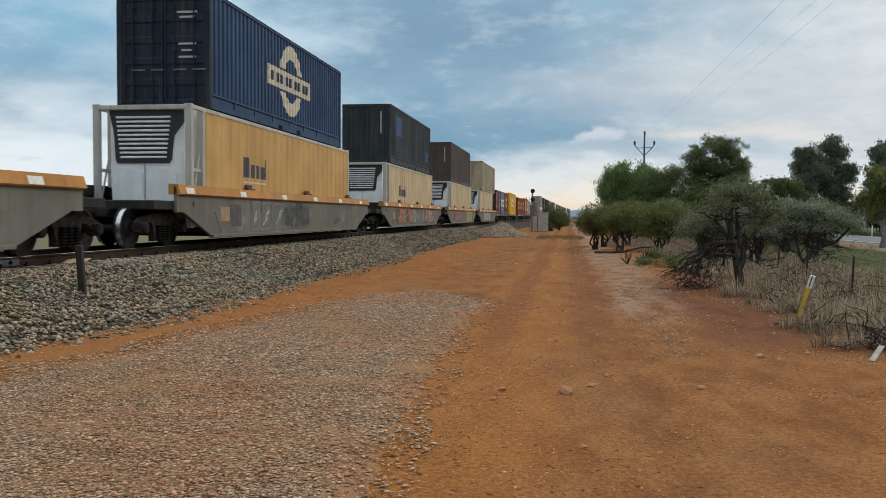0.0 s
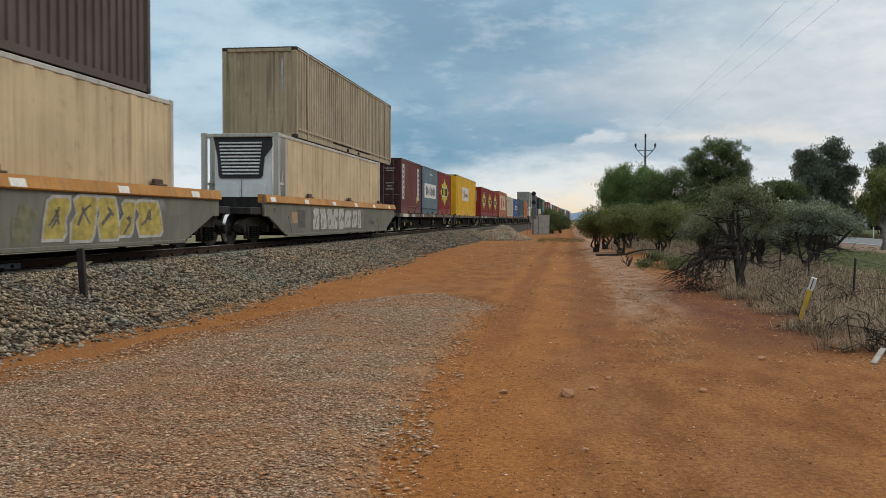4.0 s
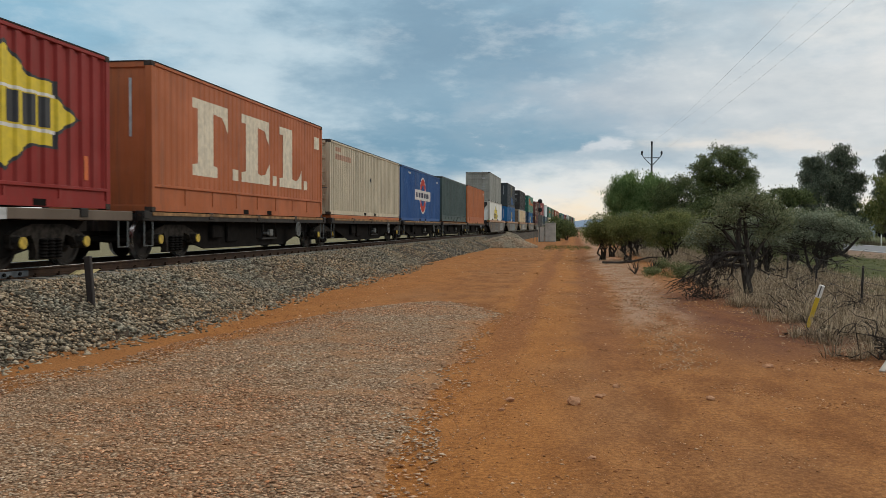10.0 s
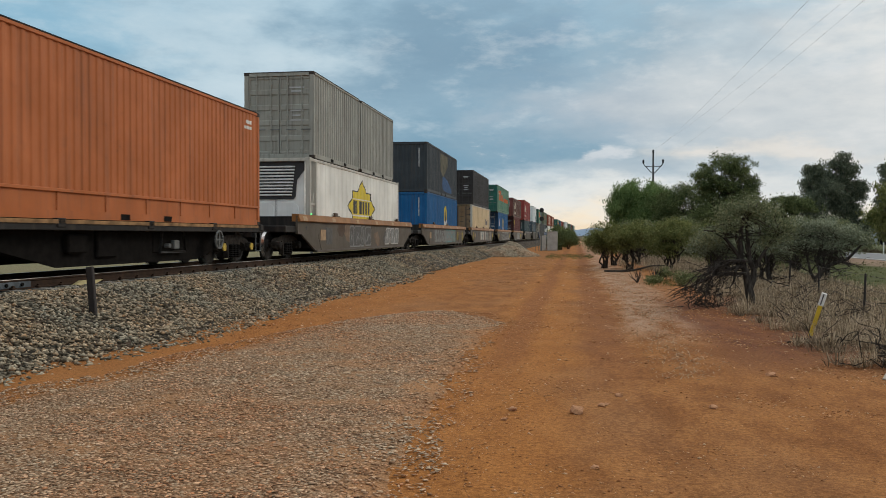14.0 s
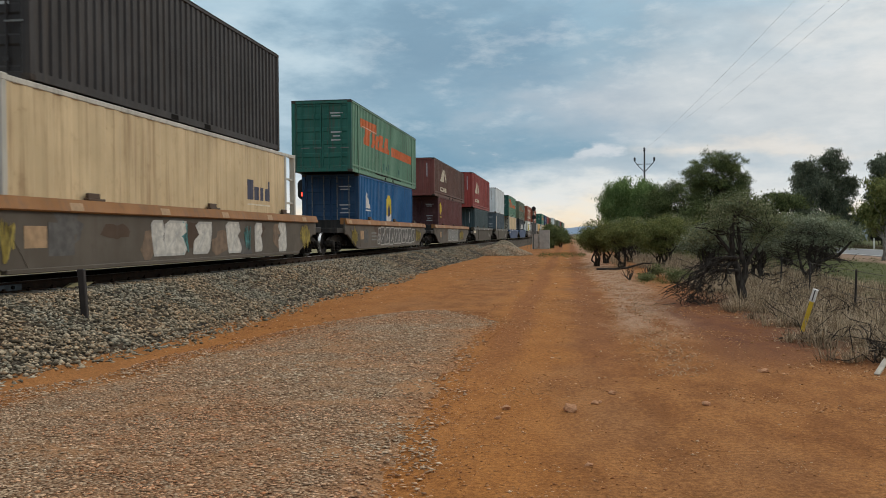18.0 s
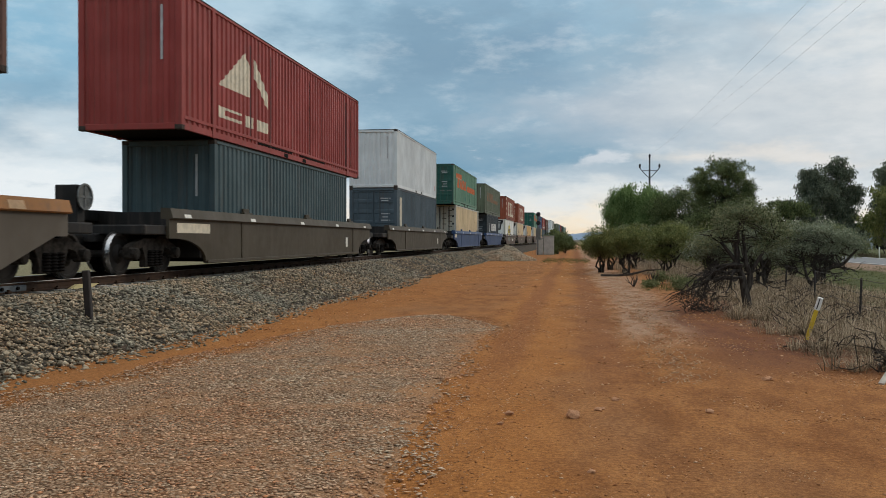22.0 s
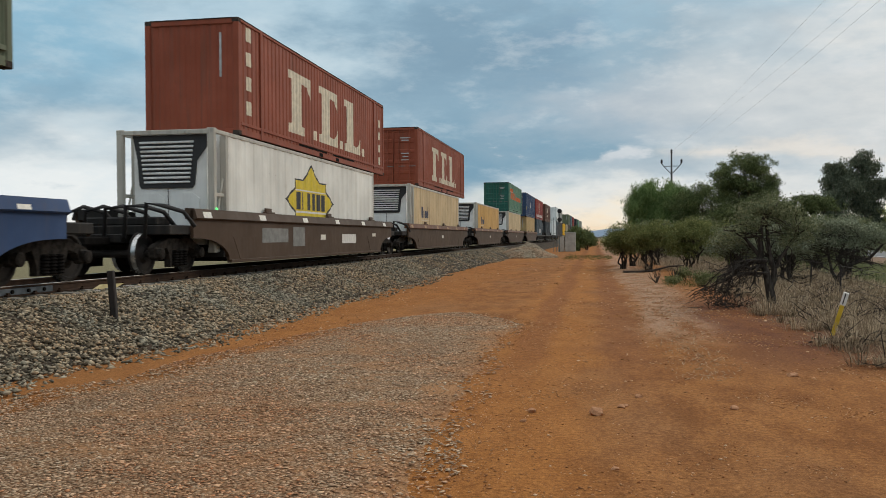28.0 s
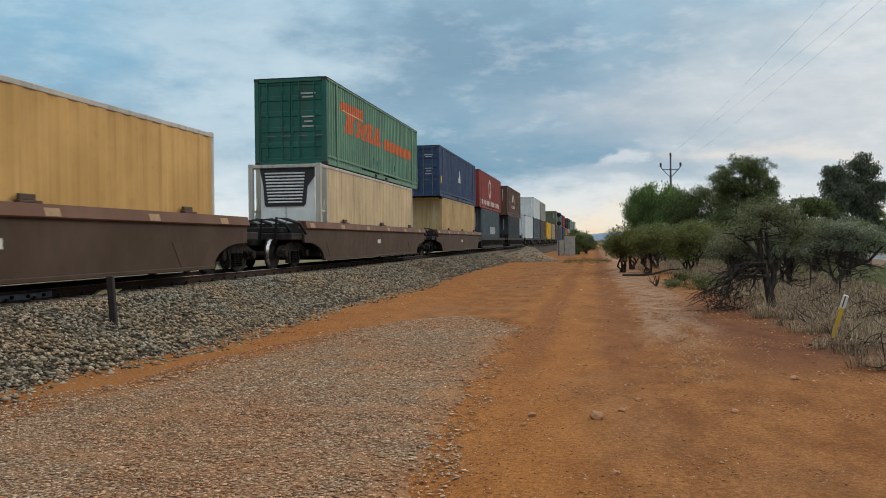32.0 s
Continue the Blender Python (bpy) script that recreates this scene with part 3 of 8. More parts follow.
def build_stones():
    rng = np.random.default_rng(7)
    # ballast
    pts, size = [], []
    for n, y0, y1, o0, o1, lo, hi in ((36000, 7.2, 19, 0.9, 4.4, 0.034, 0.092), (22000, 19, 36, 0.9, 4.2, 0.045, 0.10),
                                      (8000, 36, 75, 0.9, 3.7, 0.07, 0.12), (2500, 9, 26, -0.7, 0.9, 0.05, 0.08)):
        y = rng.uniform(y0, y1, n)
        o = rng.uniform(o0, o1, n)
        for a, b in zip(o, y):
            a2 = a + 0.25 * wave(0, b, 0.35, 4) * max(0, a - 2.0)
            if a > 3.4 and rng.random() < 0.45 + (a - 3.4) * 0.62:
                continue
            pts.append((track_x(b) + a2, b, bed_z(a) + 0.03 * wave(a, b, 1.7) + rng.uniform(-0.035, 0.03)))
            size.append(rng.uniform(lo, hi))
    stones("ballast_stones", pts, size, M["ballast_stone"], "loose grey crushed stones on the railway bank", 0.6, 2)
    # gravel patch, and the stones that strayed from it
    pts, size, loose, loose_size = [], [], [], []
    for n, y0, y1, lo, hi in ((9000, -2.4, 4.2, 0.02, 0.05), (33000, 4.2, 8.5, 0.014, 0.046), (27000, 8.5, 18, 0.022, 0.056)):
        for y in rng.uniform(y0, y1, n):
            e = patch_edge(y)
            if not e:
                continue
            x = rng.uniform(e[0] - 0.25, e[1] + 0.9)
            if x > e[1] - 0.5 and rng.random() < 0.45 + (x - e[1]) * 0.62:
                continue
            if wave(x, y, 0.55, 20) + 0.5 * wave(x, y, 2.1, 8) > 0.12 and rng.random() < 0.5:
                continue
            if x > e[1] + 0.05:
                loose.append((x, y, ground_z(x, y) + 0.002))
                loose_size.append(lo * 0.6 + (hi - lo) * 0.5 * rng.random() ** 2.5)
                continue
            pts.append((x, y, ground_z(x, y) + 0.013 + rng.uniform(-0.003, 0.005)))
            size.append(lo + (hi - lo) * rng.random() ** 1.6)
    stones("gravel_stones", pts, size, M["gravel_stone"], "small pale gravel stones strewn over red dirt", 0.3, 3)
    # pebbles on the dirt
    pts, size = loose, loose_size
    for n, y0, y1, x0, x1, lo, hi in ((12000, 4.2, 9, -1.2, 4.6, 0.006, 0.032), (9000, 9, 22, -1.8, 4.5, 0.012, 0.050), (9000, 5.5, 12, 0.9, 4.2, 0.007, 0.028), (2500, 9, 26, -6.6, -4.2, 0.014, 0.06),
                                      (4500, 9, 34, 0.9, 3.6, 0.016, 0.07), (3500, 22, 60, -5.5, 2.5, 0.03, 0.11)):
        y = rng.uniform(y0, y1, n)
        x = rng.uniform(x0, x1, n)
        for a, b in zip(x, y):
            if wave(a, b, 0.7, 33) + 0.6 * wave(a, b, 2.3, 13) < 0.12 and rng.random() < 0.92:
                continue
            pts.append((a, b, ground_z(a, b) + 0.001))
            size.append(lo + (hi - lo) * rng.random() ** 2.6)
    stones("dirt_pebbles", pts, size, M["dirt_stone"], "scattered pebbles and clods on the red dirt", 0.5, 4)


def build_gravel_patch():
    rows = 90
    ys = [-2.5 + 20.3 * k / rows for k in range(rows + 1)]
    cols = 40
    verts, faces = [], []
    for y in ys:
        l, r = patch_edge(y)
        for i in range(cols + 1):
            x = l + (r - l) * i / cols
            e = min(i, cols - i) / 4
            verts.append((x, y, ground_z(x, y) - 0.012 + 0.024 * min(1, e) * (min(1, (17.8 - y) / 0.8))))
    n = cols + 1
    faces = [(j * n + i, j * n + i + 1, (j + 1) * n + i + 1, (j + 1) * n + i) for j in range(rows) for i in range(cols)]
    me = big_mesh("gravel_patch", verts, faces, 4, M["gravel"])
    me.shade_smooth()
    tagged(new("gravel_patch", me), "patch of pale gravel spread over the dirt beside the railway", "gravel", kind="structure")


def rail_points(off, y0, y1):
    pts, y = [], y0
    while y < y1:
        pts.append((track_x(y) + off, y))
        y += 6 if y < 100 else 25
    pts.append((track_x(y1) + off, y1))
    return pts


def build_rails():
    foot = [(-0.07, -0.165), (0.07, -0.165), (0.07, -0.15), (0.012, -0.13), (0.012, -0.045), (0.034, -0.035), (0.034, -0.008), (-0.034, -0.008), (-0.034, -0.035), (-0.012, -0.045), (-0.012, -0.13), (-0.07, -0.15)]
    head = [(-0.03, -0.008), (0.03, -0.008), (0.026, 0.0), (-0.026, 0.0)]
    for off in (0.7525, -0.7525):
        rail = thing("rail", "rusty steel rail with a polished running surface", "rail", "rails of the railway")
        tagged(rail, kind="structure")
        for name, prof, mat in (("rail_web", foot, "rail"), ("running_surface", head, "rail_head")):
            s = Shape()
            pts = rail_points(off, -80, 1500)
            k = len(prof)
            for x, y in pts:
                s.v += [(x + a, y, RAIL_TOP + b) for a, b in prof]
            for j in range(len(pts) - 1):
                s.f += [(j * k + i, j * k + (i + 1) % k, (j + 1) * k + (i + 1) % k, (j + 1) * k + i) for i in range(k)]
            part(name, s, M[mat], rail)
        clip = Shape().box(-0.035, 0.035, -0.05, 0.05, -0.165, -0.125, 0.01).box(-0.02, 0.02, -0.02, 0.02, -0.13, -0.10)
        for k in range(70):
            y = 8.673 + 0.667 * k
            part("rail_clip", clip, M["rail"], rail, at=pose(track_x(y) + off + 0.1, y, RAIL_TOP), key="rail_clip")
    # insulated joint: pale splice bars with bolts, and a yellow-painted stretch of foot
    joint = thing("rail_joint", "pale insulated rail joint bar with dark bolts", "rail joint")
    x = TRACK_X + 0.7525
    part("splice_bar", Shape().box(x + 0.036, x + 0.066, 10.7, 13.2, RAIL_TOP - 0.145, RAIL_TOP - 0.04, 0.008), M["joint_steel"], joint)
    for k in range(6):
        y = 10.95 + 0.4 * k
        part("bolt", Shape().lathe([(0.0001, 0.0), (0.03, 0.0), (0.03, 0.03), (0.0001, 0.03)], "x", (x + 0.066, y, RAIL_TOP - 0.09), 8), M["steel_dark"], joint)
    plate = solid("painted_plate", Shape().prism([(14.25, 0.70), (14.95, 0.695), (15.2, 0.76), (14.5, 0.775)], "x", x + 0.13, x + 0.2), M["cream_mark"], "cream-yellow painted steel plate lying beside the rail", "plate")


def build_sleepers():
    s = Shape().prism([(-1.25, 0.5), (1.25, 0.5), (1.25, 0.69), (0.9, 0.712), (0.6, 0.712), (0.3, 0.68), (-0.3, 0.68), (-0.6, 0.712), (-0.9, 0.712), (-1.25, 0.69)], "y", -0.12, 0.12)
    me = s.mesh("sleeper", M["sleeper"])
    deck = thing("sleepers", "row of concrete sleepers bedded in ballast", "sleepers")
    tagged(deck, kind="structure")
    for k in range(200):
        y = -6 + 0.667 * k
        ob = new("sleeper", me)
        ob.parent = deck
        ob.matrix_basis = pose(track_x(y), y, 0, 0, 0, -math.degrees(track_slope(y)))


def build_road():
    solid("road", Shape().box(19.4, 26.4, -400, 1500, -0.05, 0.03, 0.02), M["asphalt"], "grey asphalt country road", "road", kind="structure")
    for x in (19.7, 26.1):
        solid("edge_line", Shape().box(x - 0.06, x + 0.06, -60, 400, 0.028, 0.036), M["white"], "white painted edge line on the road", "road marking", kind="structure")


def build_hills():
    for name, y, amp, x0, x1, o in (("far_hill", 3300, 44, -150, 900, 2.0), ("far_hill", 3450, 36, 500, 2600, 7.0), ("far_hill", 3450, 26, -2700, -700, 11.0)):
        s = Shape()
        n = 60
        for i in range(n + 1):
            x = x0 + (x1 - x0) * i / n
            e = math.sin(math.pi * i / n) ** 0.5
            h = amp * e * (0.75 + 0.5 * wave(x, y, 0.003, o) + 0.2 * wave(x, y, 0.012, o))
            s.v += [(x, y - 120, -1), (x, y - 40, h * 0.7), (x, y, h), (x, y + 80, -1)]
        for i in range(n):
            s.f += [(i * 4 + k, i * 4 + k + 1, i * 4 + k + 5, i * 4 + k + 4) for k in range(3)]
        tagged(solid(name, s, M["hill"], "blue-grey range of hills on the horizon", "hill", smooth=True), kind="structure")


M["joint_steel"] = plain("joint_steel", (0.12, 0.135, 0.15), 0.5, 0.5, 0.3)
M["galv"] = plain("galvanised", (0.42, 0.45, 0.48), 0.5, 0.5, 0.15)
M["cream_mark"] = plain("cream_mark", (0.55, 0.45, 0.22), 0.7, 0.0, 0.15)
build_ground()
build_ballast()
build_gravel_patch()
build_rails()
build_sleepers()
build_road()
build_hills()

# ---- the train ----
TRAIN = []   # (thing, train coordinate of its origin, height)
SPIN = []    # wheelsets


def rides(ob, s, z):
    TRAIN.append((ob, s, z))
    return ob


def corrugation(y0, y1, pitch, depth):
    """(y, inset) corners of a trapezoid-ribbed sheet from y0 to y1."""
    n = max(1, round((y1 - y0) / pitch))
    p = (y1 - y0) / n
    out = [(y0, 0.0)]
    for k in range(n):
        b = y0 + k * p
        out += [(b + 0.26 * p, 0.0), (b + 0.40 * p, depth), (b + 0.74 * p, depth), (b + 0.88 * p, 0.0)]
    out.append((y1, 0.0))
    return out


def rib_sheet(prof, x, side, z0, z1, thick=0.012):
    s = Shape()
    for y, d in prof:
        a = x - side * d
        s.v += [(a, y, z0), (a, y, z1)]
    n = len(prof)
    s.f += [(2 * i, 2 * i + 2, 2 * i + 3, 2 * i + 1) for i in range(n - 1)]
    return s


def end_sheet(prof, y, z0, z1):
    s = Shape()
    for x, d in prof:
        s.v += [(x, y + d, z0), (x, y + d, z1)]
    s.f += [(2 * i, 2 * i + 2, 2 * i + 3, 2 * i + 1) for i in range(len(prof) - 1)]
    return s


def decal_strip(prof, x, outline, lift=0.004):
    """Painted mark that follows a ribbed side. outline: (y, low, high) corners in y order, or the low and high lines jump where y repeats."""
    ys = sorted({p[0] for p in prof if outline[0][0] < p[0] < outline[-1][0]} | {o[0] for o in outline})
    def at(lst, y):
        for k in range(len(lst) - 1):
            a, b = lst[k], lst[k + 1]
            if a[0] <= y <= b[0] and b[0] > a[0]:
                t = (y - a[0]) / (b[0] - a[0])
                return a[1] + (b[1] - a[1]) * t, a[2] + (b[2] - a[2]) * t
        return lst[-1][1], lst[-1][2]
    def inset(y):
        for k in range(len(prof) - 1):
            a, b = prof[k], prof[k + 1]
            if a[0] <= y <= b[0] and b[0] > a[0]:
                return a[1] + (b[1] - a[1]) * (y - a[0]) / (b[0] - a[0])
        return 0.0
    s, seen = Shape(), {}
    for k in range(len(ys) - 1):
        a, b = ys[k], ys[k + 1]
        e = (b - a) * 1e-4
        la, ha = at(outline, a + e)
        lb, hb = at(outline, b - e)
        if ha - la < 1e-3 and hb - lb < 1e-3:
            continue
        xa, xb = x - inset(a) + lift, x - inset(b) + lift
        ids = []
        for p in ((xa, a, la), (xb, b, lb), (xb, b, hb), (xa, a, ha)):
            q = (round(p[0], 4), round(p[1], 4), round(p[2], 3))
            if q not in seen:
                seen[q] = len(s.v)
                s.v.append(p)
            ids.append(seen[q])
        ids = list(dict.fromkeys(ids))
        if len(ids) > 2:
            s.f.append(tuple(ids))
    return s


def paint_mat(key, col, **kw):
    if key not in M:
        M[key] = paint(key, col, **kw)
    return M[key]


COLOURS = {
    # _end and door tones: grime plus the near ends' dimmer light painted in
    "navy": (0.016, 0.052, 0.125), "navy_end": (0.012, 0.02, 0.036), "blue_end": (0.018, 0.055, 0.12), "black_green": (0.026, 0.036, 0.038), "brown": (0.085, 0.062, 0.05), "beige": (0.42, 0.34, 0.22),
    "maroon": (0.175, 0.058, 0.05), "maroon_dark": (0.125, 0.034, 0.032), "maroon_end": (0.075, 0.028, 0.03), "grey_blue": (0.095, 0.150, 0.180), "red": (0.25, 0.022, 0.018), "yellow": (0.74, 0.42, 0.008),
    "rust_orange": (0.40, 0.115, 0.04), "cream": (0.55, 0.48, 0.35), "blue": (0.018, 0.09, 0.27), "slate_green": (0.058, 0.092, 0.088), "slate": (0.058, 0.092, 0.10),
    "orange": (0.44, 0.13, 0.038), "grey": (0.33, 0.33, 0.29), "charcoal": (0.042, 0.052, 0.06), "mid_blue": (0.010, 0.115, 0.29),
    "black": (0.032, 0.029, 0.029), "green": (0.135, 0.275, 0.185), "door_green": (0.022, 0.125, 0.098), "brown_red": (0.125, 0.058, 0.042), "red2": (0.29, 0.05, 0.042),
    "white": (0.68, 0.71, 0.71), "dark_grey": (0.075, 0.105, 0.125), "moss": (0.13, 0.155, 0.10), "fcl_red": (0.27, 0.068, 0.035),
    "reefer_tan": (0.58, 0.345, 0.11), "reefer_cream": (0.60, 0.46, 0.27), "reefer_door": (0.20, 0.135, 0.08), "reefer_gdoor": (0.40, 0.37, 0.30), "reefer_white": (0.76, 0.755, 0.70), "tan": (0.54, 0.38, 0.18), "blue2": (0.035, 0.07, 0.15),
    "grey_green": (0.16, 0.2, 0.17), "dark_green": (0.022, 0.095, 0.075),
}
DIRTY = {"green": 0.5, "door_green": 0.6, "dark_green": 0.6, "navy_end": 0.5, "moss": 0.75, "brown": 0.5, "beige": 0.6, "grey": 0.45, "brown_red": 0.5, "grey_blue": 0.6, "cream": 0.4, "black_green": 0.5, "reefer_tan": 0.3, "reefer_door": 0.8, "reefer_cream": 0.55, "white": 0.06, "reefer_white": 0.14, "yellow": 0.10, "red": 0.2}


def cmat(c):
    return paint_mat("paint_" + c, COLOURS[c], dirt=DIRTY.get(c, 0.32), grime=(0.24, 0.14, 0.065) if c.startswith("reefer") else (0.09, 0.07, 0.055))


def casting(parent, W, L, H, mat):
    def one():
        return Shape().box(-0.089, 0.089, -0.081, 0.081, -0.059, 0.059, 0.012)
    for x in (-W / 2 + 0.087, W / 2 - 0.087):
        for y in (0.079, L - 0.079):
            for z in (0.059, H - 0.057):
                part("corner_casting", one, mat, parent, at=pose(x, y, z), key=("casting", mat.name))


def container(s, z, L, H, colour, label, W=2.438, end="door", end_colour=None, pitch=0.278, depth=0.036, frame40=0, gooseneck=True, marks=None, smooth_side=False, group="containers on the train", roof_rail=0.06, skirt=0.0):
    """A freight container, its near end at the train coordinate s, its floor at height z."""
    c = cmat(colour)
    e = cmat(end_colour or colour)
    ob = thing("shipping_container", label, "container", group)
    X = W / 2
    inset = 0.02
    prof = corrugation(0.13, L - 0.13, pitch, depth) if not smooth_side else [(0.13, 0.0), (L - 0.13, 0.0)]
    low, high = max(0.16, skirt), H - roof_rail - 0.02
    key = (L, H, W, pitch, depth, smooth_side, colour, skirt)
    for side in (1, -1):
        part("side_panel", lambda: rib_sheet(prof, side * (X - inset), side, low - 0.01, high + 0.02), c, ob, key=("side", side) + key)
        part("bottom_rail", lambda: Shape().prism([(side * (X - 0.012), 0.02), (side * (X - 0.012), 0.165), (side * (X - 0.05), 0.165), (side * (X - 0.09), 0.02)], "y", 0.15, L - 0.15), c, ob, key=("brail", side, L, W, colour))
        part("top_rail", lambda: Shape().box(side * X - 0.06 * (side > 0) - 0.0, side * X + 0.06 * (side < 0), 0.15, L - 0.15, H - roof_rail - 0.03, H - 0.02, 0.01), c, ob, key=("trail", side, L, H, W, colour, roof_rail))
    for x in (-X + 0.075, X - 0.075):
        for y in (0.07, L - 0.07):
            part("corner_post", lambda: Shape().box(-0.075, 0.075, -0.07, 0.07, 0.10, H - 0.10, 0.012), c if y > 1 else e, ob, at=pose(x, y, 0), key=("post", H, (c if y > 1 else e).name))
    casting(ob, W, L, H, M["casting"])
    for side in (1, -1):
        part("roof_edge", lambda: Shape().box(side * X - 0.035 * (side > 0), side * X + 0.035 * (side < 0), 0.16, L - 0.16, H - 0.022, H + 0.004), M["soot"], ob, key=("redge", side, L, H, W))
        if skirt:
            part("skirt_plate", lambda: Shape().box(side * (X - 0.045) - 0.008, side * (X - 0.045) + 0.008, 0.13, L - 0.13, 0.15, skirt + 0.01), c, ob, key=("skirt", side, L, W, colour, skirt))
            part("skirt_rail", lambda: Shape().box(side * (X - 0.02) - 0.022, side * (X - 0.02) + 0.022, 0.13, L - 0.13, skirt - 0.025, skirt + 0.035, 0.008), c, ob, key=("skrail", side, L, W, colour, skirt))
            n = round(L / 1.5)
            for k in range(1, n):
                part("skirt_rib", lambda: Shape().box(side * (X - 0.03) - 0.014, side * (X - 0.03) + 0.014, -0.03, 0.03, 0.16, skirt - 0.025), c, ob, at=pose(0, 0.13 + (L - 0.26) * k / n, 0), key=("skrib", side, W, colour, skirt))
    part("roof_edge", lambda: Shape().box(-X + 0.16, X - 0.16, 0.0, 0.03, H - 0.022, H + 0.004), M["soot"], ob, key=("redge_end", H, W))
    if frame40:                                     # lifting posts at the 40-foot spacing on longer boxes
        for y in (frame40, L - frame40):
            for x in (-X + 0.02, X - 0.02):
                part("lifting_post", lambda: Shape().box(-0.027, 0.027, -0.085, 0.085, 0.0, H + 0.005, 0.008), c, ob, at=pose(x, y, 0), key=("lift", H, colour))
        for sx in (1, -1):                           # second rail above the base rail, and dark strips standing for the slot's shadow
            for a, b in ((0.30, 0.48), (0.53, 0.70)):
                part("slot_shadow", lambda: Shape().box(sx * (X - 0.016) - 0.006, sx * (X - 0.016) + 0.006, a * L, b * L, 0.185, 0.235), M["steel_dark"], ob, key=("slot", sx, a, L, W))
            part("base_rail", lambda: Shape().box(sx * (X - 0.02) - 0.02, sx * (X - 0.02) + 0.02, 0.15, L - 0.15, 0.25, 0.33, 0.006), c, ob, key=("brail2", sx, L, W, colour))
    # roof with shallow cross ribs
    rp = corrugation(0.1, L - 0.1, 0.42, 0.02)
    def roof():
        q = Shape()
        for y, d in rp:
            q.v += [(-X + 0.05, y, H - 0.012 - d), (X - 0.05, y, H - 0.012 - d)]
        q.f += [(2 * i, 2 * i + 1, 2 * i + 3, 2 * i + 2) for i in range(len(rp) - 1)]
        return q
    part("roof", roof, c, ob, key=("roof", L, H, W, colour))
    part("floor_frame", lambda: Shape().box(-X + 0.09, X - 0.09, 0.1, L - 0.1, 0.05, 0.16), M["steel_dark"], ob, key=("floor", L, W))
    ex = corrugation(-X + 0.14, X - 0.14, pitch, depth)
    part("end_panel", lambda: end_sheet(ex, L - 0.05, 0.12, H - 0.1), c, ob, key=("endfar", L, H, W, pitch, depth, colour))
    part("header", lambda: Shape().box(-X + 0.14, X - 0.14, 0.012, 0.12, H - 0.14, H - 0.012, 0.012), e, ob, key=("header", H, W, e.name))
    part("sill", lambda: Shape().box(-X + 0.14, X - 0.14, 0.012, 0.12, 0.012, 0.15, 0.012), e, ob, key=("sill", W, e.name))
    if end == "door":
        for sgn in (-1, 1):
            x0, x1 = (0.012, X - 0.15) if sgn > 0 else (-X + 0.15, -0.012)
            def leaf():
                q = Shape()
                # door sheet with five pressed horizontal channels
                z0, z1 = 0.16, H - 0.15
                n = 5
                h = (z1 - z0) / n
                line = [(0.055, z0)]
                for k in range(n):
                    b = z0 + k * h
                    line += [(0.055, b + 0.13 * h), (0.08, b + 0.2 * h), (0.08, b + 0.8 * h), (0.055, b + 0.87 * h)]
                line.append((0.055, z1))
                for y, zz in line:
                    q.v += [(x0, y, zz), (x1, y, zz)]
                q.f += [(2 * i, 2 * i + 1, 2 * i + 3, 2 * i + 2) for i in range(len(line) - 1)]
                q.box(x0, x0 + 0.05, 0.035, 0.075, z0, z1, 0.006).box(x1 - 0.05, x1, 0.035, 0.075, z0, z1, 0.006)
                return q
            d = part("door", leaf, e, ob, key=("door", sgn, H, W, e.name))
            for k, fx in enumerate((0.26, 0.74)):
                xx = x0 + (x1 - x0) * fx
                rod = part("lock_rod", lambda: Shape().lathe([(0.0001, 0.1), (0.022, 0.1), (0.022, H - 0.08), (0.0001, H - 0.08)], "z", (0, 0.02, 0), 8), M["galv_dull"] if colour in ("mid_blue", "blue2", "maroon") else e, d, at=pose(xx, 0, 0), key=("rod", H, e.name))
                part("lock_handle", lambda: Shape().box(-0.02, 0.32, -0.012, 0.008, 0.95, 0.985, 0.004), M["galv_dull"], rod, key="lock_handle")
                for zz in (0.35, H * 0.5, H - 0.4):
                    part("rod_bracket", lambda: Shape().box(-0.05, 0.05, 0.0, 0.045, -0.035, 0.035, 0.006), e, rod, at=pose(0, 0, zz), key=("rodb", e.name))
        # printed weights and codes as plain bars
        for k in range(5):
            w = (0.52, 0.4, 0.46, 0.3, 0.44)[k]
            part("code_bar", lambda: Shape().box(0.62 - w / 2, 0.62 + w / 2, 0.030, 0.034, 0, 0.05), M["mark_dull"], ob, at=pose(0, 0, H - 0.55 - (0.12 * k if k < 2 else 0.45 + 0.16 * k)), key=("codebar", k))
    else:
        part("end_wall", lambda: end_sheet(ex, 0.045, 0.12, H - 0.1), e, ob, key=("endnear", H, W, pitch, depth, e.name))
        part("code_bar", lambda: Shape().box(X - 0.52, X - 0.46, 0.034, 0.038, H * 0.5, H - 0.35), M["mark_dull"], ob, key=("codev", H, W))
    if gooseneck:
        part("fork_pocket", lambda: Shape().box(X - 0.02, X - 0.009, L / 2 - 1.05, L / 2 - 0.7, 0.03, 0.145), M["steel_dark"], ob, key=("fork", L, W))
        part("fork_pocket", lambda: Shape().box(X - 0.02, X - 0.009, L / 2 + 0.7, L / 2 + 1.05, 0.03, 0.145), M["steel_dark"], ob, key=("fork2", L, W))
    if marks:
        for k, (name, mat, outline) in enumerate(marks):
            part(name, decal_strip(prof, X - inset, outline, 0.003 + 0.0008 * k), M[mat], ob)
    return rides(ob, s, z)


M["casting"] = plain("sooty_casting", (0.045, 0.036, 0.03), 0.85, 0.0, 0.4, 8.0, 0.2)
